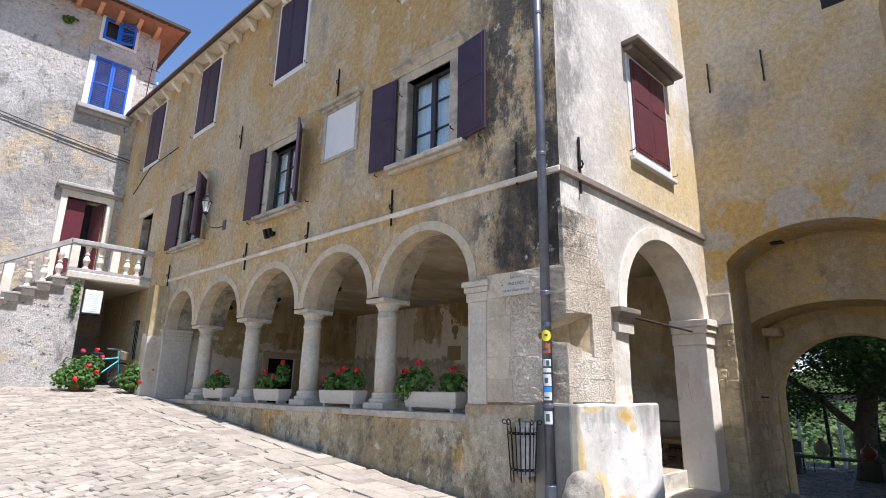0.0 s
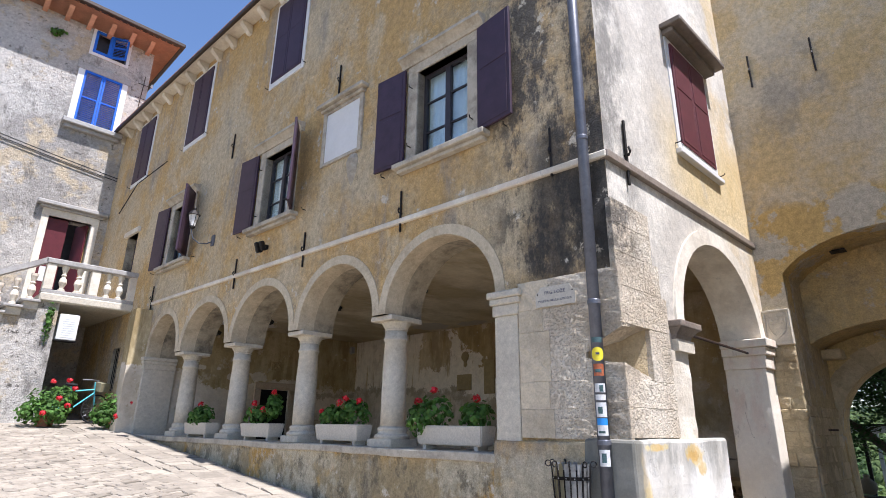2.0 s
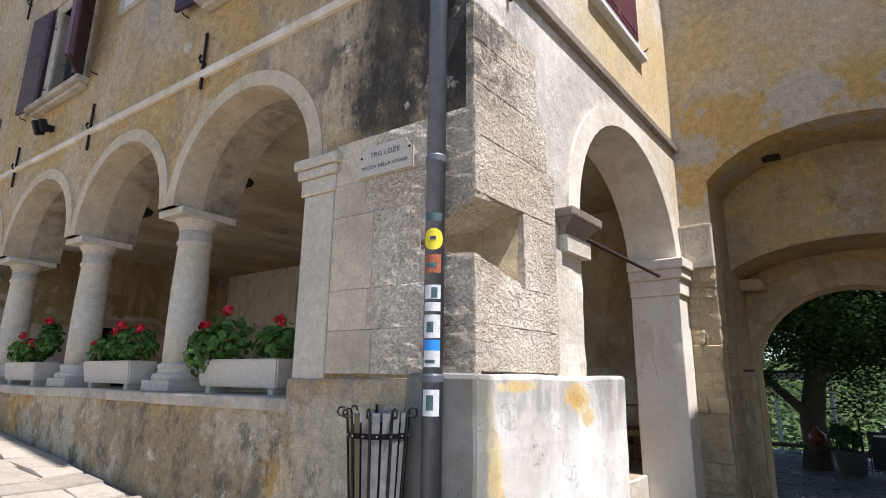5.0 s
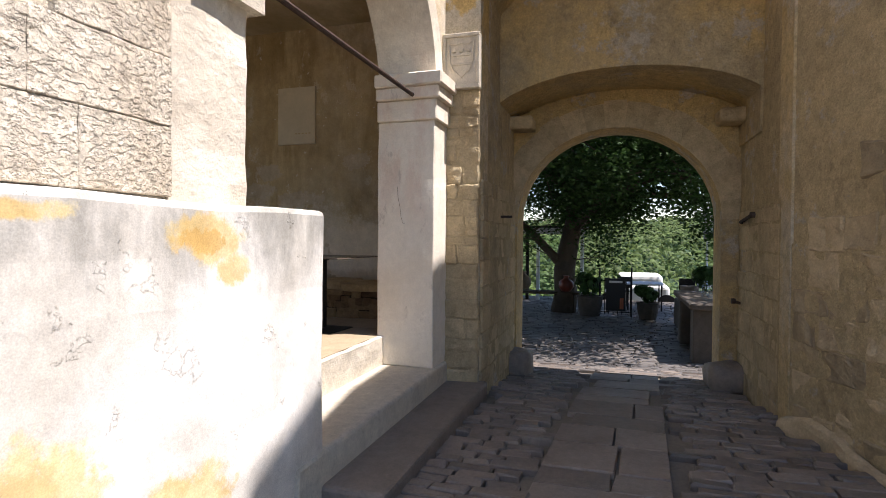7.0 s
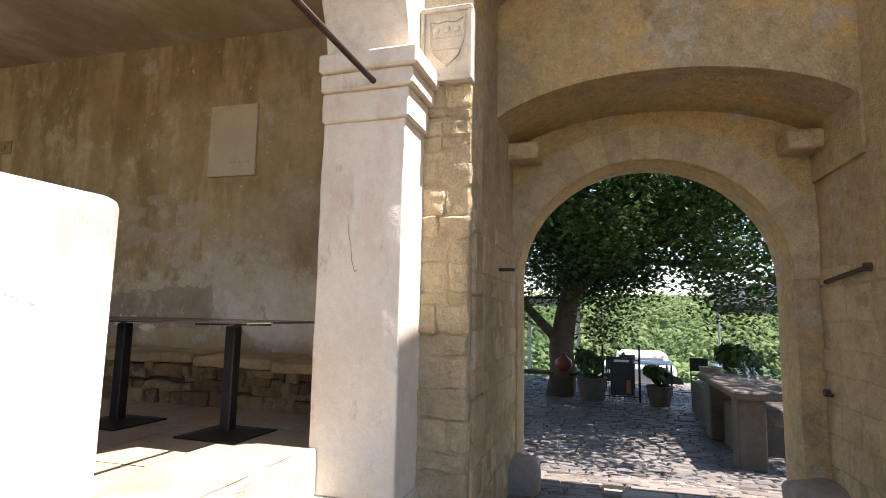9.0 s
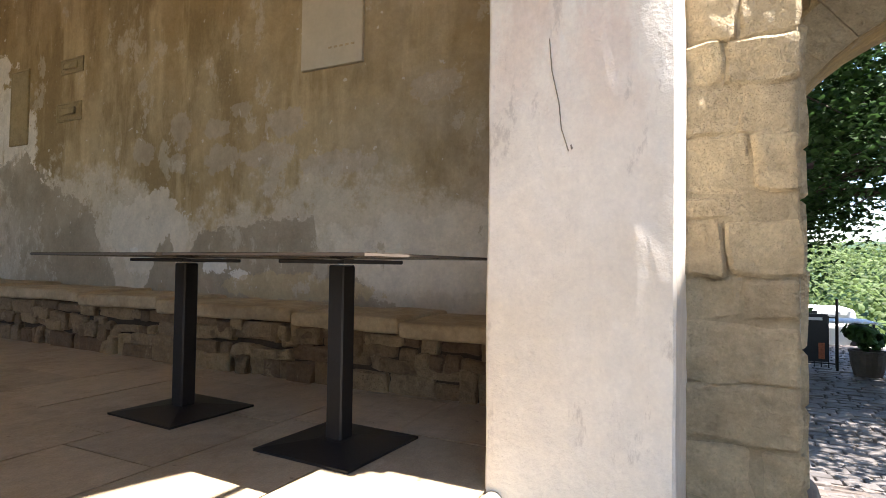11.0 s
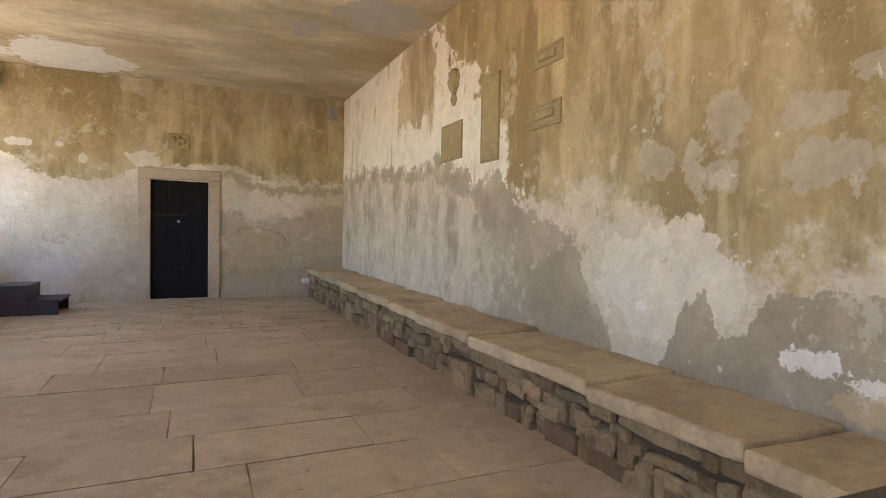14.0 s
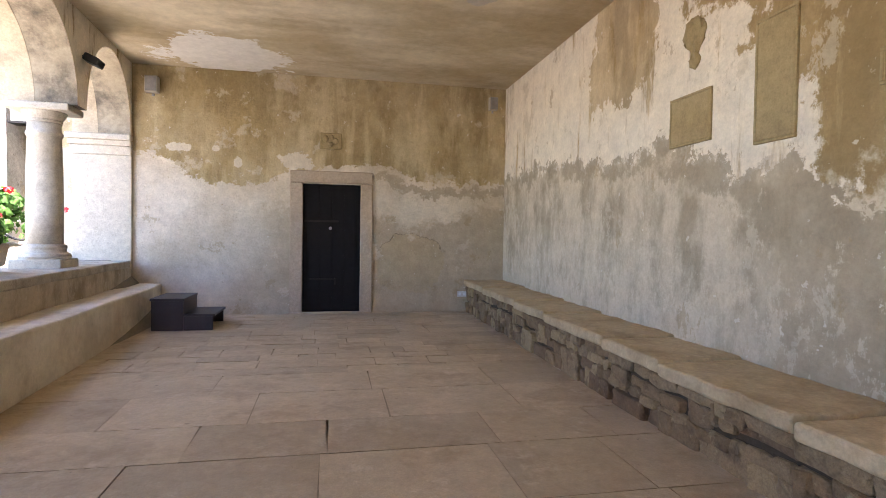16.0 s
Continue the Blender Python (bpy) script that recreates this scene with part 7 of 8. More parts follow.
bal = thing("balcony_balustrade", "grey stone balustrade with turned balusters on the balcony", "balustrade", pose(0, 16.98, 4.08))
part("handrail", box(2.90, -0.13, 0.72, 5.0, 0.13, 0.86, 0.025, seg=2), M_GREYTRIM, bal)
part("plinth", box(2.95, -0.10, 0.0, 4.98, 0.10, 0.09, 0.01), M_GREYTRIM, bal)
for x in (3.06, 4.02, 4.92):
    part("post", box(x - 0.10, -0.10, 0.09, x + 0.10, 0.10, 0.72, 0.01), M_TRIM, bal)
b0 = baluster(bal, pose(3.36, 0, 0.09), 0.63)
for x in (3.68, 4.34, 4.62):
    o = new("baluster", b0.data)
    o.parent, o.matrix_basis = bal, pose(x, 0, 0.09)
stair = thing("outside_stair", "outside stone stair with a sloping balustrade", "stair", pose(0, 16.98, 0))
for k in range(22):
    x1, z1 = 2.96 - 0.30 * k, 3.98 - 0.172 * k
    if z1 < 0.95:
        break
    part("tread", box(x1 - 0.36, -0.22, z1 - 0.17, x1 + 0.02, 1.30, z1 - 0.11, 0.012), M_GREYTRIM, stair)
    part("riser", box(x1 - 0.28, -0.12, z1 - 0.34, x1, 1.30, z1 - 0.17), M_STONE, stair)
    if k % 4 != 3:
        o = new("baluster", b0.data)
        o.parent, o.matrix_basis = stair, pose(x1 - 0.18, 0, z1 - 0.10)
rail = prism([(2.95, 4.94), (2.95, 4.80), (-3.0, 1.41), (-3.0, 1.55)], -0.13, 0.13)
part("handrail", rail, M_GREYTRIM, stair)
for x, z in ((1.76, 3.05), (0.35, 2.25)):
    part("post", box(x - 0.10, -0.10, z, x + 0.10, 0.10, z + 1.0, 0.01), M_TRIM, stair)

ac = thing("air_conditioner", "white air conditioner unit below the balcony", "air conditioner", pose(3.66, 16.95, 3.02))
part("case", box(-0.20, 0.0, 0, 0.22, 0.3, 0.62, 0.015), M_AC, ac)
for k in range(9):
    part("louvre", box(-0.12, -0.008, 0.06 + 0.055 * k, 0.17, -0.001, 0.09 + 0.055 * k), M_CURTAIN, ac)
part("bracket", box(-0.24, 0.0, -0.03, 0.24, 0.3, -0.001), M_IRON, ac)

bike = thing("bicycle", "pale turquoise bicycle leaning under the balcony", "bicycle", pose(4.15, 17.1, ground(4.15, 17.1), 8, 0, 22))
for x in (-0.52, 0.52):
    wh = part("wheel", tube([(0.33 * math.cos(2 * math.pi * k / 24), 0, 0.34 + 0.33 * math.sin(2 * math.pi * k / 24)) for k in range(25)], 0.018, 6), M_RUBBER, bike, m=pose(x, 0, 0))
    for k in range(9):
        a = math.pi * k / 9
        part("spoke", tube([(0.31 * math.cos(a), 0, 0.34 + 0.31 * math.sin(a)), (-0.31 * math.cos(a), 0, 0.34 - 0.31 * math.sin(a))], 0.002, 4), M_STEEL, wh)
for p in ([(-0.52, 0, 0.34), (-0.10, 0, 0.30), (0.40, 0, 0.72)], [(-0.10, 0, 0.30), (-0.22, 0, 0.85)], [(-0.52, 0, 0.34), (-0.20, 0, 0.72), (0.38, 0, 0.80)], [(0.52, 0, 0.34), (0.40, 0, 0.72), (0.35, 0, 0.98)]):
    part("frame_tube", tube(p, 0.018, 8), M_BIKE, bike)
part("handlebar", tube([(0.20, -0.26, 1.0), (0.36, -0.12, 1.02), (0.36, 0.12, 1.02), (0.20, 0.26, 1.0)], 0.012, 8), M_STEEL, bike)
part("saddle", box(-0.34, -0.07, 0.85, -0.10, 0.07, 0.91, 0.025, seg=2), M_RUBBER, bike)
part("basket", box(0.42, -0.14, 0.76, 0.68, 0.14, 0.98, 0.01), M_BRASSY, bike)

cab = thing("wall_cable", "sagging black cables along the house wall", "cable", None)
for dz in (0.0, 0.10):
    pts = [(-3 + 8.0 * k / 14, HOUSE_Y - 0.06, 9.95 - 0.155 * (8.0 * k / 14) + dz - 0.12 * math.sin(math.pi * k / 14)) for k in range(15)]
    part("wire", tube(pts, 0.014, 5), M_RUBBER, cab)
part("wire", tube([front(15.9, 7.3, 0.05).translation, front(14.2, 7.75, 0.2).translation, front(12.6, 8.0, 0.05).translation], 0.014, 5), M_RUBBER, cab)
ant = thing("insulator_bracket", "rusty insulator bracket with white knobs on the house", "bracket", pose(4.95, HOUSE_Y - 0.06, 11.6))
part("mast", tube([(0, 0, -0.2), (0.05, 0, 1.3)], 0.014, 6), M_RUST, ant)
for z in (0.4, 0.95):
    part("arm", tube([(-0.15, 0, z), (0.32, 0, z)], 0.012, 6), M_RUST, ant)
    part("knob", lathe([(0.03, 0), (0.045, 0.06), (0.02, 0.14)], 8), M_WHITE, ant, m=pose(0.30, 0, z))
rngp = random.Random(8)
for x, z, n in ((2.3, 13.2, 26), (3.25, 3.4, 60)):
    wp = thing("wall_plant", "small green weed growing out of the wall", "plant", pose(x, HOUSE_Y - 0.05 if z > 5 else 16.93, z), "weeds on the wall")
    shrub("foliage", [(0, -0.06, 0, 0.22 if z > 5 else 0.08, 0.10, 0.16 if z > 5 else 0.5)], n, 0.16 if z > 5 else 0.09, wp, M_LEAF, rngp)

# roof edge of the town house: gutter, eaves board and stone brackets
eav = thing("eaves", "plastered eaves with stone brackets and a brown gutter", "eaves", FRONT)
part("soffit", box(-18.2, -0.33, EAVES_Z - 0.02, 0.3, 0.3, EAVES_Z + 0.05), M_TRIM, eav)
part("gutter", box(-18.3, -0.42, EAVES_Z - 0.06, 0.35, -0.331, EAVES_Z + 0.05, 0.03, seg=2), M_GUTTER, eav)
br = prism([(0.0, -0.30), (-0.08, -0.29), (-0.14, -0.20), (-0.24, -0.15), (-0.28, -0.10), (-0.28, -0.02), (0.0, -0.02)], -0.07, 0.07)
bmesh.ops.bevel(br, geom=br.edges[:], offset=0.012, segments=1, affect="EDGES")
bo = part("bracket", br, M_TRIM, eav, m=pose(-0.35, 0, EAVES_Z, 0, 0, 90))
for k in range(1, 24):
    o = new("bracket", bo.data)
    o.parent, o.matrix_basis = eav, pose(-0.35 - 0.76 * k, 0, EAVES_Z, 0, 0, 90)
part("roof", box(-18.3, -0.36, EAVES_Z + 0.05, 0.3, 6.6, EAVES_Z + 0.2, 0.02), M_ROOF, eav)
structure(mesh("ceiling_upper", box(6.15, 4.1, 7.2, 11.3, 20.9, 7.35), M_JOINT), "floor between the upper storeys", "ceiling")


# ---- terrace beyond the gate ----
TZ = ground(18.0, 2.0)
M_BARK = stone_mat("dark_bark", (0.085, 0.065, 0.045), (0.03, 0.025, 0.02), 0.03, 9, 0.5)
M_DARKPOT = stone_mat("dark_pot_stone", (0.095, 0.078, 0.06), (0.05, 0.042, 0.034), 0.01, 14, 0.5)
M_CANOPY = leaf_mat("tree_leaf", (0.038, 0.082, 0.021), 0.35, 2.0, 0.3)


def hill_mat():
    n = Net("wooded_hillside", 0.95)
    c = n.mix(n.step(n.cells(0.16), 0.0, 0.9), (0.065, 0.115, 0.03), (0.02, 0.045, 0.018))
    c = n.mix(n.step(n.noise(0.05, 6), 0.4, 0.6), c, (0.05, 0.09, 0.05))
    c = n.shade(c, n.noise(0.8, 6, 0.7), 0.5, 1.45)
    return n.done(c, [(n.noise(0.5, 6), 1.2)])


M_HILL = hill_mat()
hb = bmesh.new()
hx, hy = 40, 70
gridh = [[None] * (hy + 1) for _ in range(hx + 1)]
for i in range(hx + 1):
    for j in range(hy + 1):
        x, y = 45 + 200 * (i / hx) ** 1.5, -140 + 280 * j / hy
        z = -13 + 22 * (i / hx) ** 0.8 + 4 * noise.noise(Vector((x * 0.02, y * 0.02, 1))) + 2.2 * noise.noise(Vector((x * 0.13, y * 0.13, 5)))
        gridh[i][j] = hb.verts.new((x, y, z))
for i in range(hx):
    for j in range(hy):
        hb.faces.new((gridh[i][j], gridh[i + 1][j], gridh[i + 1][j + 1], gridh[i][j + 1]))
structure(mesh("hillside", hb, M_HILL, smooth=True), "wooded green hillside across the valley", "backdrop")

woods = bmesh.new()
rngw = random.Random(55)


def wood_spot():
    x, y, r = rngw.choice(stand)
    z = -13 + 22 * (((x - 45) / 200) ** (1 / 1.5)) ** 0.8
    d = Vector((rngw.gauss(0, 1), rngw.gauss(0, 1), abs(rngw.gauss(0, 1)))).normalized() * r * rngw.uniform(0.7, 1.05)
    return Vector((x + d.x, y + d.y, z + 2.5 + d.z)), d.normalized()


stand = [(rngw.uniform(50, 125), rngw.uniform(-55, 45), rngw.uniform(2.2, 4.2)) for _ in range(620)]
leaves(woods, 75000, 0.55, wood_spot, rngw)
tagged(mesh("hillside_woods", woods, leaf_mat("distant_foliage", (0.13, 0.18, 0.06), 0.3, 0.12, 0.45)), "dense sunlit woods on the far hillside", "woods", kind="stuff")
tree = thing("tree", "old leaning broad-leaved tree shading the terrace", "tree", pose(20.2, 3.15, TZ))
trunk = tube([(0, 0, -0.1), (0.0, -0.05, 0.5), (0.1, 0.0, 1.1), (0.25, -0.12, 1.8), (0.35, -0.25, 2.6), (0.4, -0.2, 3.6)], 0.34, 14, r2=0.20)
lump(trunk, 0.05, 3)
part("trunk", trunk, M_BARK, tree, smooth=True)
rng = random.Random(77)
limbs = [((0.12, 0.0, 1.2), (-0.1, 0.9, 2.2), (-0.3, 1.9, 3.0), (-0.6, 3.4, 3.5)), ((0.3, -0.2, 2.2), (-0.8, -1.0, 3.0), (-2.2, -2.0, 3.3), (-3.6, -2.7, 3.2)), ((0.4, -0.2, 3.2), (-1.2, 0.6, 4.0), (-2.8, 0.8, 4.4), (-4.4, 0.4, 4.3)), ((0.4, -0.2, 3.4), (1.4, -1.4, 4.2), (2.0, -3.0, 4.6)), ((0.35, -0.2, 2.8), (0.0, -1.6, 3.2), (-0.8, -3.4, 3.0), (-1.4, -4.8, 2.4)), ((0.4, -0.2, 3.5), (0.6, 1.2, 4.6), (0.4, 3.0, 5.2)), ((0.3, -0.2, 3.0), (-1.6, -1.6, 4.2), (-3.6, -3.4, 4.6), (-5.4, -4.0, 4.5)), ((0.4, -0.2, 3.2), (-2.0, -0.6, 4.8), (-4.2, -1.2, 5.2), (-5.8, -1.4, 5.0)), ((0.4, -0.2, 3.3), (-0.6, -2.2, 4.6), (-1.2, -4.0, 5.2), (-2.0, -6.0, 5.0)), ((0.4, -0.2, 3.3), (1.6, -2.6, 4.4), (1.8, -4.6, 4.8), (1.4, -6.4, 4.6))]
centres = []
for L in limbs:
    part("limb", tube(L, 0.13, 8, r2=0.03), M_BARK, tree)
    for _ in range(18):
        k = rng.randrange(1, len(L))
        p = Vector(L[k - 1]).lerp(Vector(L[k]), rng.random())
        q = p + Vector((rng.uniform(-1.2, 1.2), rng.uniform(-1.2, 1.2), rng.uniform(-0.6, 1.0)))
        part("twig", tube([p, q], 0.022, 4, r2=0.008), M_BARK, tree)
        centres.append(q)
for _ in range(105):
    q = Vector((rng.uniform(-6.6, 3.5), rng.uniform(-7.5, 4.5), rng.uniform(2.7, 5.6)))
    near = min((Vector(p) for L in limbs for p in L), key=lambda p: (p - q).length)
    part("twig", tube([near, near.lerp(q, 0.5) + Vector((0, 0, 0.2)), q], 0.03, 4, r2=0.008), M_BARK, tree)
    centres.append(q)
cr = bmesh.new()


def spot():
    q = rng.choice(centres)
    return q + Vector((rng.gauss(0, 0.38), rng.gauss(0, 0.38), rng.gauss(0.0, 0.27))), Vector((rng.gauss(0, 0.5), rng.gauss(0, 0.5), 0.8))


leaves(cr, 112000, 0.092, spot, rng)
part("crown", cr, M_CANOPY, tree)

# glass pavilion
pav = thing("glass_pavilion", "dark framed glass pavilion on the terrace", "pavilion", pose(23.0, 3.0, TZ - 0.4))
M_ALU = plain("white_aluminium_frame", (0.66, 0.70, 0.71), 0.4, 0.1, 0.1)
M_BLIND = plain("white_awning_fabric", (0.75, 0.76, 0.78), 0.8, vary=0.05)
for y in (4.0, 2.7, 2.4, 1.55, 1.2, 0.2, -0.2):
    part("post", box(-0.05, y - 0.05, 0, 0.05, y + 0.05, 2.6), M_ALU if y in (2.4, 1.2, -0.2) else M_IRON, pav)
for y0, y1 in ((2.75, 3.95), (1.6, 2.35), (0.25, 1.15)):
    gp = part("pane", box(-0.01, y0, 0.1, 0.01, y1, 2.5), M_GLASS, pav)
    gp.visible_shadow = False
part("beam", box(-0.08, -0.3, 2.55, 0.08, 4.1, 2.75), M_ALU, pav)
part("roof", box(-0.2, -0.3, 2.75, 4.5, 4.2, 2.82), M_IRON, pav)

awn = thing("awning", "white awning with a grey roller over the terrace edge", "awning", pose(22.0, -4.0, TZ))
part("fabric", box(0, -3.0, 2.2, 0.1, 3.4, 2.75), M_BLIND, awn)
part("roller", tube([(-0.05, -3.0, 2.12), (-0.05, 3.4, 2.12)], 0.10, 12), M_ZINC, awn)
for y in (-2.9, 0.9, 3.3):
    part("pole", tube([(0, y, -0.8), (0, y, 2.2)], 0.03, 8), M_ALU, awn)
part("parapet", box(-0.05, -3.0, -0.4, 0.05, 3.4, 0.35), M_IRON, awn)

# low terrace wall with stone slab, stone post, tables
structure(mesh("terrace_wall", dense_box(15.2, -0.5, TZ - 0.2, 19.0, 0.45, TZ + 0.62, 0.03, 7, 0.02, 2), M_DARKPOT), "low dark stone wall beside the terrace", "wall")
stb = thing("stone_table", "stone slab table on a square weathered post", "table", pose(14.4, 0.35, ground(14.4, 0.4)))
part("post", box(-0.17, -0.02, 0, 0.17, 0.30, 0.86, 0.02), M_DARKPOT, stb)
part("slab", box(-0.3, -0.6, 0.86, 2.2, 0.36, 0.96, 0.02), M_DARKPOT, stb)
part("post", box(1.6, -0.02, 0, 1.94, 0.30, 0.86, 0.02), M_DARKPOT, stb)


def pot(m, r, h, mat, label, bush=0, seed=0, spread=0.3):
    p = thing("plant_pot", label, "plant pot", m)
    part("pot", lathe([(r * 0.75, 0), (r * 0.95, h * 0.5), (r, h * 0.9), (r * 1.06, h * 0.92), (r * 1.06, h), (r * 0.9, h), (r * 0.88, h * 0.85)], 20), mat, p, smooth=False)
    if bush:
        shrub("foliage", [(0, 0, h + spread * 0.9, spread, spread, spread), (0.1, 0.15, h + spread * 1.3, spread * 0.8, spread * 0.8, spread * 0.6)], bush, 0.13, p, M_CANOPY, random.Random(seed))
    return p


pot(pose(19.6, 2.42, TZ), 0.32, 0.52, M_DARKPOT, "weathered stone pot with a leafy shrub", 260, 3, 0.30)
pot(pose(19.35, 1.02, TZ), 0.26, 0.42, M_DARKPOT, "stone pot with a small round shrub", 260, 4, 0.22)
pot(pose(18.3, 0.2, TZ + 0.64), 0.2, 0.3, M_STREET, "round dark jar on the terrace wall")
pot(pose(17.6, -0.2, TZ + 0.64), 0.3, 0.12, M_STREET, "shallow trough of green herbs on the wall", 420, 5, 0.34)


def jar(m, r, h, mat, label):
    j = thing("jar", label, "jar", m, "jars on the terrace")
    part("body", lathe([(r * 0.6, 0), (r, h * 0.3), (r * 0.95, h * 0.6), (r * 0.35, h * 0.82), (r * 0.3, h * 0.92), (r * 0.4, h)], 16), mat, j, smooth=True)
    return j


M_CLAY = plain("dark_red_clay", (0.14, 0.035, 0.02), 0.35, vary=0.2)
M_WICKER = plain("wicker_bottle_cover", (0.22, 0.17, 0.11), 0.8, vary=0.3, scale=60, bump=0.006)
jar(pose(19.9, 3.05, TZ + 0.58), 0.2, 0.42, M_CLAY, "dark red glazed demijohn on a bench")
jar(pose(20.6, 4.3, TZ + 0.55), 0.22, 0.5, M_WICKER, "wicker covered demijohn on a bench")
jar(pose(14.9, 0.30, TZ + 1.0), 0.07, 0.22, M_GLASS, "clear glass jar on the stone table")
jar(pose(15.3, 0.32, TZ + 1.0), 0.08, 0.26, M_GLASS, "clear glass jar on the stone table")
wb = thing("wooden_bench", "rough wooden bench under the tree", "bench", pose(20.2, 3.7, TZ))
part("plank", box(-0.25, -1.0, 0.48, 0.2, 1.4, 0.55, 0.01), M_BARK, wb)
for y in (-0.8, 1.2):
    part("leg", box(-0.2, y - 0.06, 0, 0.15, y + 0.06, 0.48), M_BARK, wb)

fg = thing("iron_gate", "black iron bar gate with a dark menu board", "gate", pose(19.6, 1.78, TZ))
for k in range(8):
    part("bar", tube([(0, -0.36 + 0.105 * k, 0.05), (0, -0.36 + 0.105 * k, 0.95)], 0.009, 6), M_IRON, fg)
for z in (0.12, 0.92):
    part("rail", tube([(0, -0.38, z), (0, 0.40, z)], 0.012, 6), M_IRON, fg)
for y in (-0.38, 0.40):
    part("post", tube([(0, y, 0), (0, y, 1.25)], 0.022, 8), M_IRON, fg)
part("board", box(-0.06, -0.24, 0.15, -0.03, 0.24, 0.98, 0.005), M_BLACK, fg)
part("picture", box(-0.066, -0.19, 0.20, -0.061, -0.10, 0.48), M_ORANGE, fg, "small amber printed picture")
part("title_bar", box(-0.066, -0.16, 0.87, -0.061, 0.16, 0.92), M_WHITE, fg, "pale title bar")


def terrace_table(m, top, label, w=0.8):
    t = thing("terrace_table", label, "table", m, "terrace tables")
    part("tabletop", box(-w / 2, -0.5, 0.72, w / 2, 0.5, 0.75, 0.006), top, t)
    for x in (-w / 2 + 0.05, w / 2 - 0.05):
        for y in (-0.44, 0.44):
            part("leg", box(x - 0.02, y - 0.02, 0, x + 0.02, y + 0.02, 0.72), M_IRON, t)
    return t


terrace_table(pose(21.6, 1.0, TZ), M_BLIND, "white topped table on the terrace", 1.0)
terrace_table(pose(21.4, -0.9, TZ), M_BLIND, "white topped table by the terrace edge", 1.0)
terrace_table(pose(17.9, -1.6, TZ), M_BLIND, "white topped table behind the low wall", 1.2)


def terrace_chair(m):
    c = thing("terrace_chair", "dark metal garden chair on the terrace", "chair", m, "terrace chairs")
    part("seat", box(-0.21, -0.21, 0.43, 0.21, 0.21, 0.46, 0.01), M_IRON, c)
    part("backrest", box(0.19, -0.21, 0.55, 0.215, 0.21, 0.88, 0.01), M_IRON, c)
    for x in (-0.19, 0.2):
        for y in (-0.19, 0.19):
            part("leg", tube([(x, y, 0), (x, y, 0.43 if x < 0 else 0.88)], 0.012, 6), M_IRON, c)
    return c


tc = terrace_chair(pose(21.0, 2.5, TZ))
for x, y, a in ((21.3, 1.8, 120), (22.2, 1.6, 200), (20.9, 4.9, 60), (22.0, -0.2, 170), (21.8, 5.4, 20)):
    copy_thing(tc, pose(x, y, TZ, 0, 0, a))
car = thing("parked_van", "white parked vehicle beyond the terrace", "vehicle", pose(24.5, 1.1, TZ - 0.35))
vb = box(-0.8, -1.0, 0.2, 0.8, 1.0, 0.85, 0.12, seg=3)
join(vb, box(-0.7, -0.8, 0.8, 0.7, 0.6, 1.2, 0.15, seg=3))
part("body", vb, M_AC, car)
for y in (-0.9, 0.9):
    part("wheel", tube([(-0.82, y, 0.3), (-0.70, y, 0.3)], 0.28, 16), M_RUBBER, car)
M_SUNLEAF = leaf_mat("sunlit_bush_leaf", (0.14, 0.20, 0.05), 0.3, 3, 0.45)
rngb = random.Random(31)
for x, y, r in ((27, 3.5, 1.6), (28, 0.5, 1.5), (27.5, -2.5, 1.4), (29, 6, 1.8), (30, -5.5, 1.5), (27, 8.5, 1.8)):
    bu = thing("bush", "sunlit light green bush beyond the terrace", "bush", pose(x, y, TZ - 3.3), "bushes beyond the terrace")
    shrub("foliage", [(0, 0, r * 0.9, r, r, r), (0.4, 0.5, r * 1.3, r * 0.7, r * 0.7, r * 0.6)], 2600, 0.12, bu, M_SUNLEAF, rngb)


# ---- paving, stone by stone ----
class Stones:
    """Collects many low stones into one mesh."""

    def __init__(self):
        self.v, self.f = [], []

    def add(self, quad, z, h, rng, inset=0.012, tilt=0.006):
        """A stone over a plan quad of four (x, y), standing h over the bed at the heights z(x, y)."""
        n = len(self.v)
        cx, cy = sum(p[0] for p in quad) / 4, sum(p[1] for p in quad) / 4
        dz = rng.uniform(-0.5, 0.5) * h * 0.35
        for x, y in quad:
            self.v.append((x, y, z(x, y) - 0.05))
        for x, y in quad:
            self.v.append((x + (cx - x) * 0.02, y + (cy - y) * 0.02, z(x, y) + dz - h * 0.30))
        for x, y in quad:
            k = inset / max(0.02, math.hypot(cx - x, cy - y))
            self.v.append((x + (cx - x) * k, y + (cy - y) * k, z(x, y) + dz + rng.uniform(-tilt, tilt)))
        for o in (0, 4):
            for k in range(4):
                self.f.append((n + o + k, n + o + (k + 1) % 4, n + o + 4 + (k + 1) % 4, n + o + 4 + k))
        self.f.append((n + 8, n + 9, n + 10, n + 11))

    def make(self, name, mat):
        me = bpy.data.meshes.new(name)
        me.from_pydata(self.v, [], self.f)
        me.materials.append(mat)
        return new(name, me)


def rows_of(u0, u1, v0, v1, du, dv, gap, jitter, rng, skip=None):
    """Plan quads of stones laid in rows along u."""
    v = v0
    while v < v1:
        h = rng.uniform(*dv)
        u = u0 - rng.uniform(0, du[1])
        while u < u1:
            w = rng.uniform(*du)
            q = [(u + gap, v + gap), (u + w - gap, v + gap), (u + w - gap, v + h - gap), (u + gap, v + h - gap)]
            q = [(a + rng.uniform(-jitter, jitter), b + rng.uniform(-jitter, jitter)) for a, b in q]
            if skip is None or not skip(u + w / 2, v + h / 2):
                yield q
            u += w
        v += h


def front_x(y):
    return 5.58 - 0.0455 * (y - 3.56)


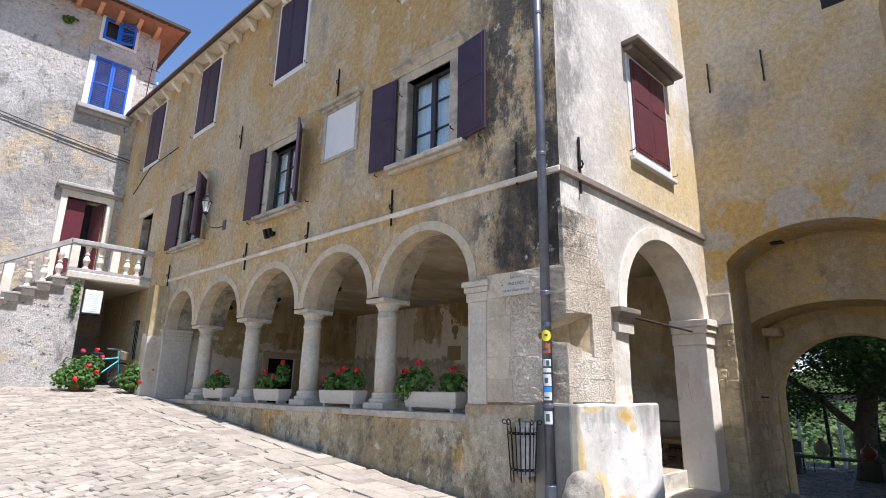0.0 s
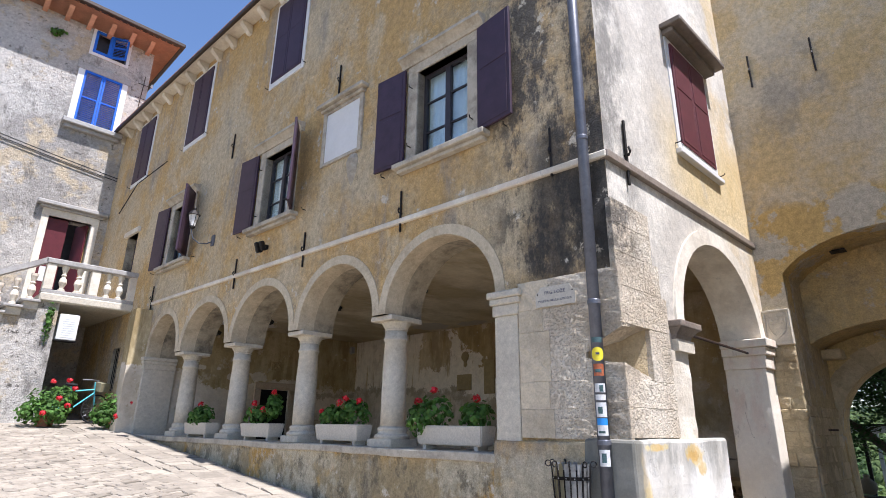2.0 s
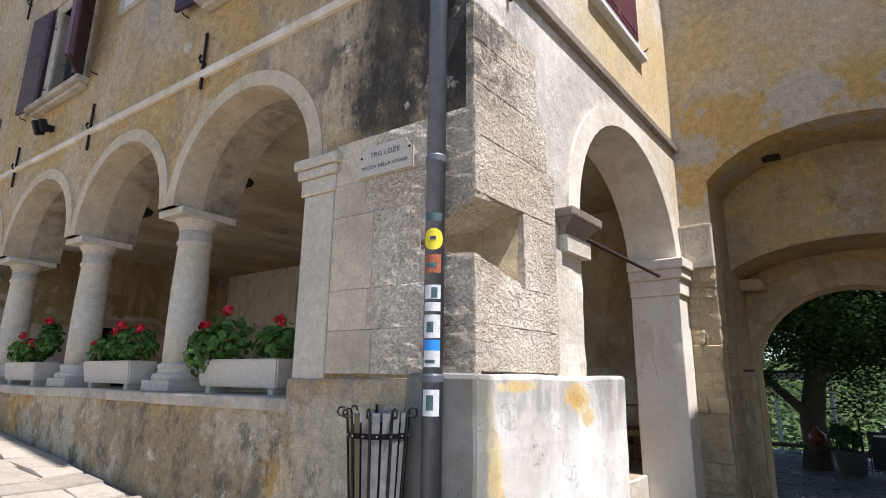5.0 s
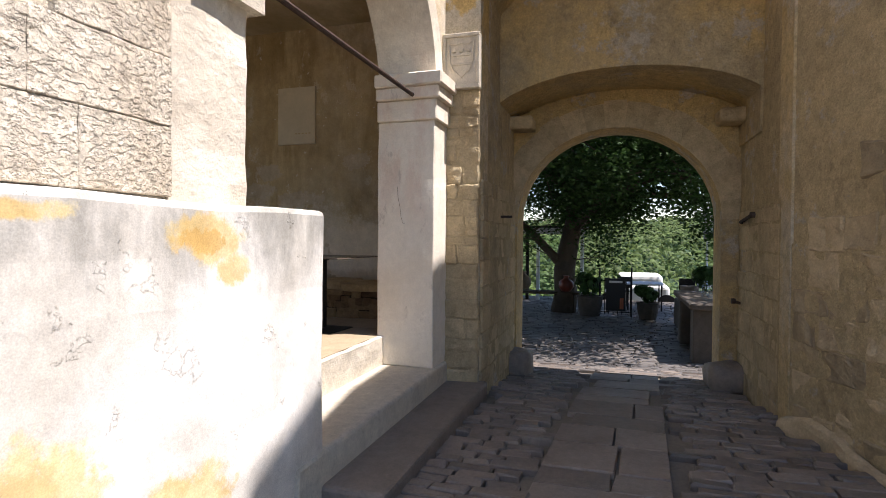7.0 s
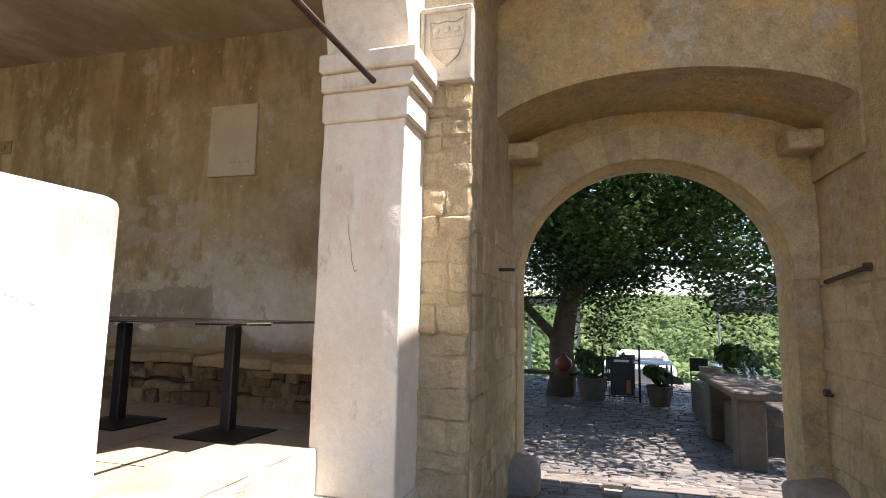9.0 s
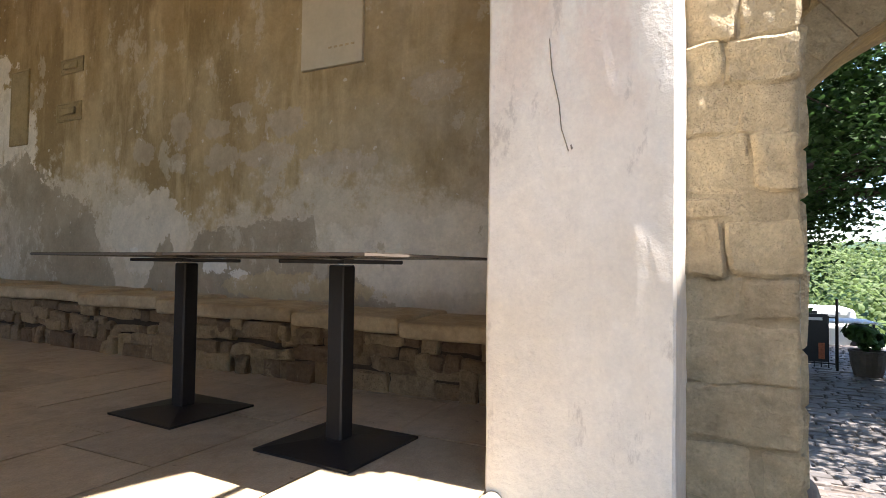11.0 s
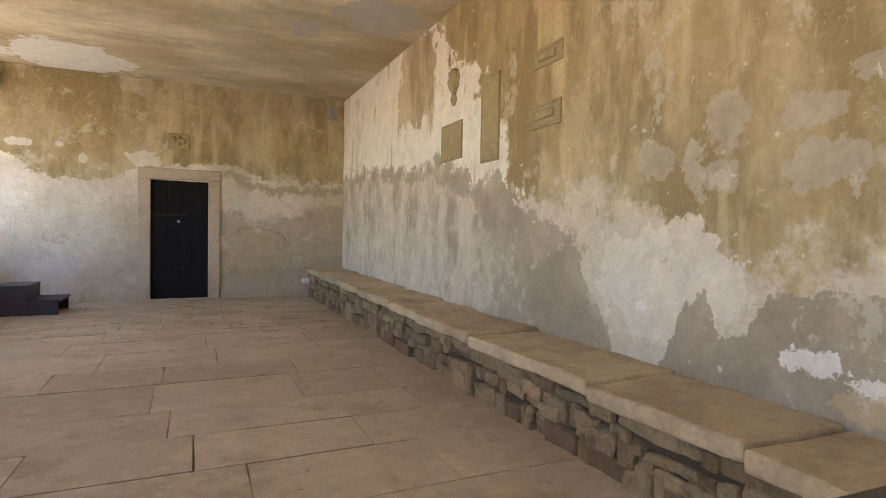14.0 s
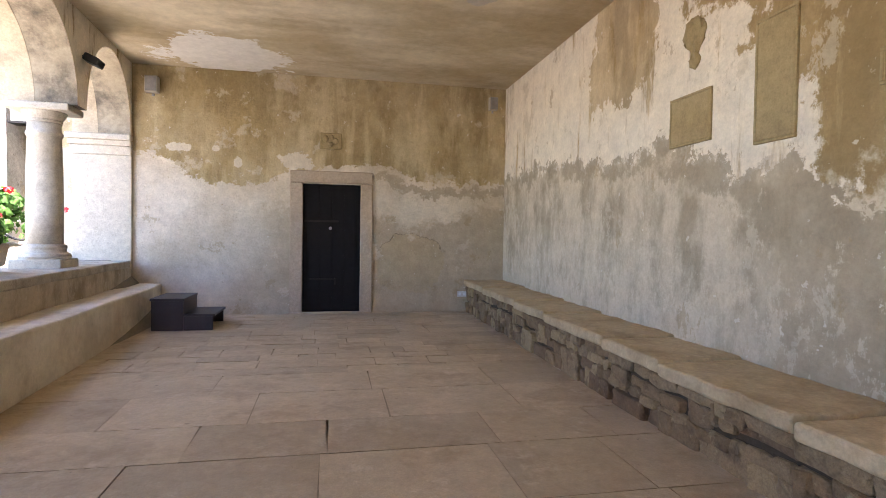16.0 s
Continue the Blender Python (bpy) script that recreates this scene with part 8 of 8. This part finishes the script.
def island_stone(name, col, dark, lo, hi, rough, bump=0.010):
    n = Net(name, rough)
    c = n.mix(n.calc("MULTIPLY", n.step(n.noise(1.1, 7, 0.65), 0.42, 0.7), 0.5), col, dark)
    c = n.island(c, lo, hi)
    c = n.grit(c, 0.72, 1.22)
    return n.done(c, [(n.noise(9, 7, 0.65), bump), (n.noise(70, 4), bump * 0.3)])


M_SQUARE = island_stone("pale_square_cobbles", (0.37, 0.32, 0.25), (0.23, 0.195, 0.15), 0.78, 1.18, 0.75, 0.016)
M_LANE = island_stone("brown_lane_cobbles", (0.22, 0.18, 0.145), (0.115, 0.095, 0.075), 0.7, 1.3, 0.5)
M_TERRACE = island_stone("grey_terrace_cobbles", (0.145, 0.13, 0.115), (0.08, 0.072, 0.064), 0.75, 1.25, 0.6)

rng = random.Random(101)
square = structure(Stones().make("square_paving", M_SQUARE), "sunlit uneven stone paving of the sloping square", "paving")
rest, count = Stones(), 0
turn = radians(24)
ct_, st_ = math.cos(turn), math.sin(turn)
for q in rows_of(-9, 20, -8, 16, (0.12, 0.30), (0.10, 0.17), 0.004, 0.030, rng):
    q = [(a * ct_ - b * st_ + 2.0, a * st_ + b * ct_ + 2.0) for a, b in q]
    cx, cy = sum(p[0] for p in q) / 4, sum(p[1] for p in q) / 4
    if cx > min(front_x(cy) - 0.10, 5.45) - (1.25 if cy > 3.4 else 0) or cx < -4.5 or cy < -2 or cy > 17 or (cx > 4.9 and cy < -0.5):
        continue
    if 3.4 < cx and 3.0 < cy < 7.2 and count < 290:
        one = Stones()
        one.add(q, ground, 0.03, rng)
        ob = one.make("cobble", M_SQUARE if count % 3 else M_COBBLE)
        ob.parent = square
        count += 1
    else:
        rest.add(q, ground, 0.03, rng)
for q in rows_of(-0.1, 15.0, -1.4, 0.0, (0.24, 0.56), (0.22, 0.42), 0.006, 0.045, rng):
    q = [(front_x(3.4 + a) + b - 0.02, 3.4 + a) for a, b in q]
    if max(p[1] for p in q) < 17 and max(p[0] for p in q) < front_x(q[0][1]) + 0.05:
        rest.add(q, ground, 0.03, rng)
tagged(rest.make("square_cobbles", M_SQUARE), "uneven pale cobbles of the square in rows", "cobbles", kind="stuff")

lane = structure(Stones().make("lane_paving", M_LANE), "polished stone paving of the lane through the gate", "paving")
rest, count = Stones(), 0
inlane = lambda x, y: y > (3.02 if 7.5 < x < 10.1 else (3.42 if x <= 7.5 else 3.08)) or y < min(0.62, 0.30 + 0.30 * (x - 8.8)) - 0.1
for q in rows_of(-0.40, 0.38, 4.9, 13.0, (0.76, 0.79), (0.28, 0.62), 0.005, 0.012, rng):
    q = [(b, 1.88 - 0.054 * (b - 9) + min(max(a, -0.40), 0.40)) for a, b in q][::-1]
    if max(p[1] for p in q) - min(p[1] for p in q) < 0.2:
        continue
    one = Stones()
    one.add(q, ground, 0.02, rng, 0.012, 0.003)
    one.make("flagstone", M_STREET).parent = lane
for q in rows_of(-1.5, 3.6, 5.2, 13.0, (0.15, 0.36), (0.085, 0.14), 0.005, 0.012, rng):
    q = [(b, a) for a, b in q][::-1]
    cx, cy = sum(p[0] for p in q) / 4, sum(p[1] for p in q) / 4
    mid = 1.88 - 0.054 * (cx - 9)
    if inlane(cx, cy) or abs(cy - mid) < 0.50 or (cx < 5.6 and cy > 3.3):
        continue
    if count < 290 and 6.5 < cx < 11 and cy > 2.2:
        one = Stones()
        one.add(q, ground, 0.03, rng, 0.02, 0.010)
        one.make("cobble", M_STREET).parent = lane
        count += 1
    else:
        rest.add(q, ground, 0.03, rng, 0.02, 0.010)
for q in rows_of(4.9, 13.0, -4.0, -1.5, (0.2, 0.4), (0.14, 0.2), 0.006, 0.010, rng):
    rest.add(q, ground, 0.03, rng, 0.02, 0.010)
tagged(rest.make("lane_cobbles", M_LANE), "worn brown cobbles of the lane in rows", "cobbles", kind="stuff")
rest = Stones()
for q in rows_of(-5, 8, 12.5, 24.0, (0.18, 0.38), (0.13, 0.2), 0.008, 0.012, rng):
    q = [(b, a) for a, b in q][::-1]
    rest.add(q, ground, 0.03, rng, 0.02, 0.008)
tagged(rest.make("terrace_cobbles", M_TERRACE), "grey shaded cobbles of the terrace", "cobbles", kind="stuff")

# floor slabs of the loggia
floor = structure(Stones().make("floor", M_SLAB), "worn honey coloured stone slabs of the loggia", "floor")
fz = lambda x, y: floor_z(y)
inside = lambda x, y: x < front_x(y) + 0.98 or x > 10.68 or y > 15.37
for v0, v1, du, dv in ((3.98, 11.9, (0.55, 1.25), (0.48, 0.72)), (11.9, 15.38, (0.34, 0.62), (0.22, 0.30))):
    for q in rows_of(6.0, 11.0, v0, v1, du, dv, 0.0008, 0.006, rng):
        cx, cy = sum(p[0] for p in q) / 4, sum(p[1] for p in q) / 4
        q = [(min(max(x, front_x(y) + 0.96), 10.70), min(max(y, 3.98), 15.375)) for x, y in q]
        if max(p[0] for p in q) - min(p[0] for p in q) < 0.08 or max(p[1] for p in q) - min(p[1] for p in q) < 0.06:
            continue
        one = Stones()
        one.add(q, fz, 0.005, rng, 0.0025, 0.0015)
        one.make("slab", M_SLAB).parent = floor
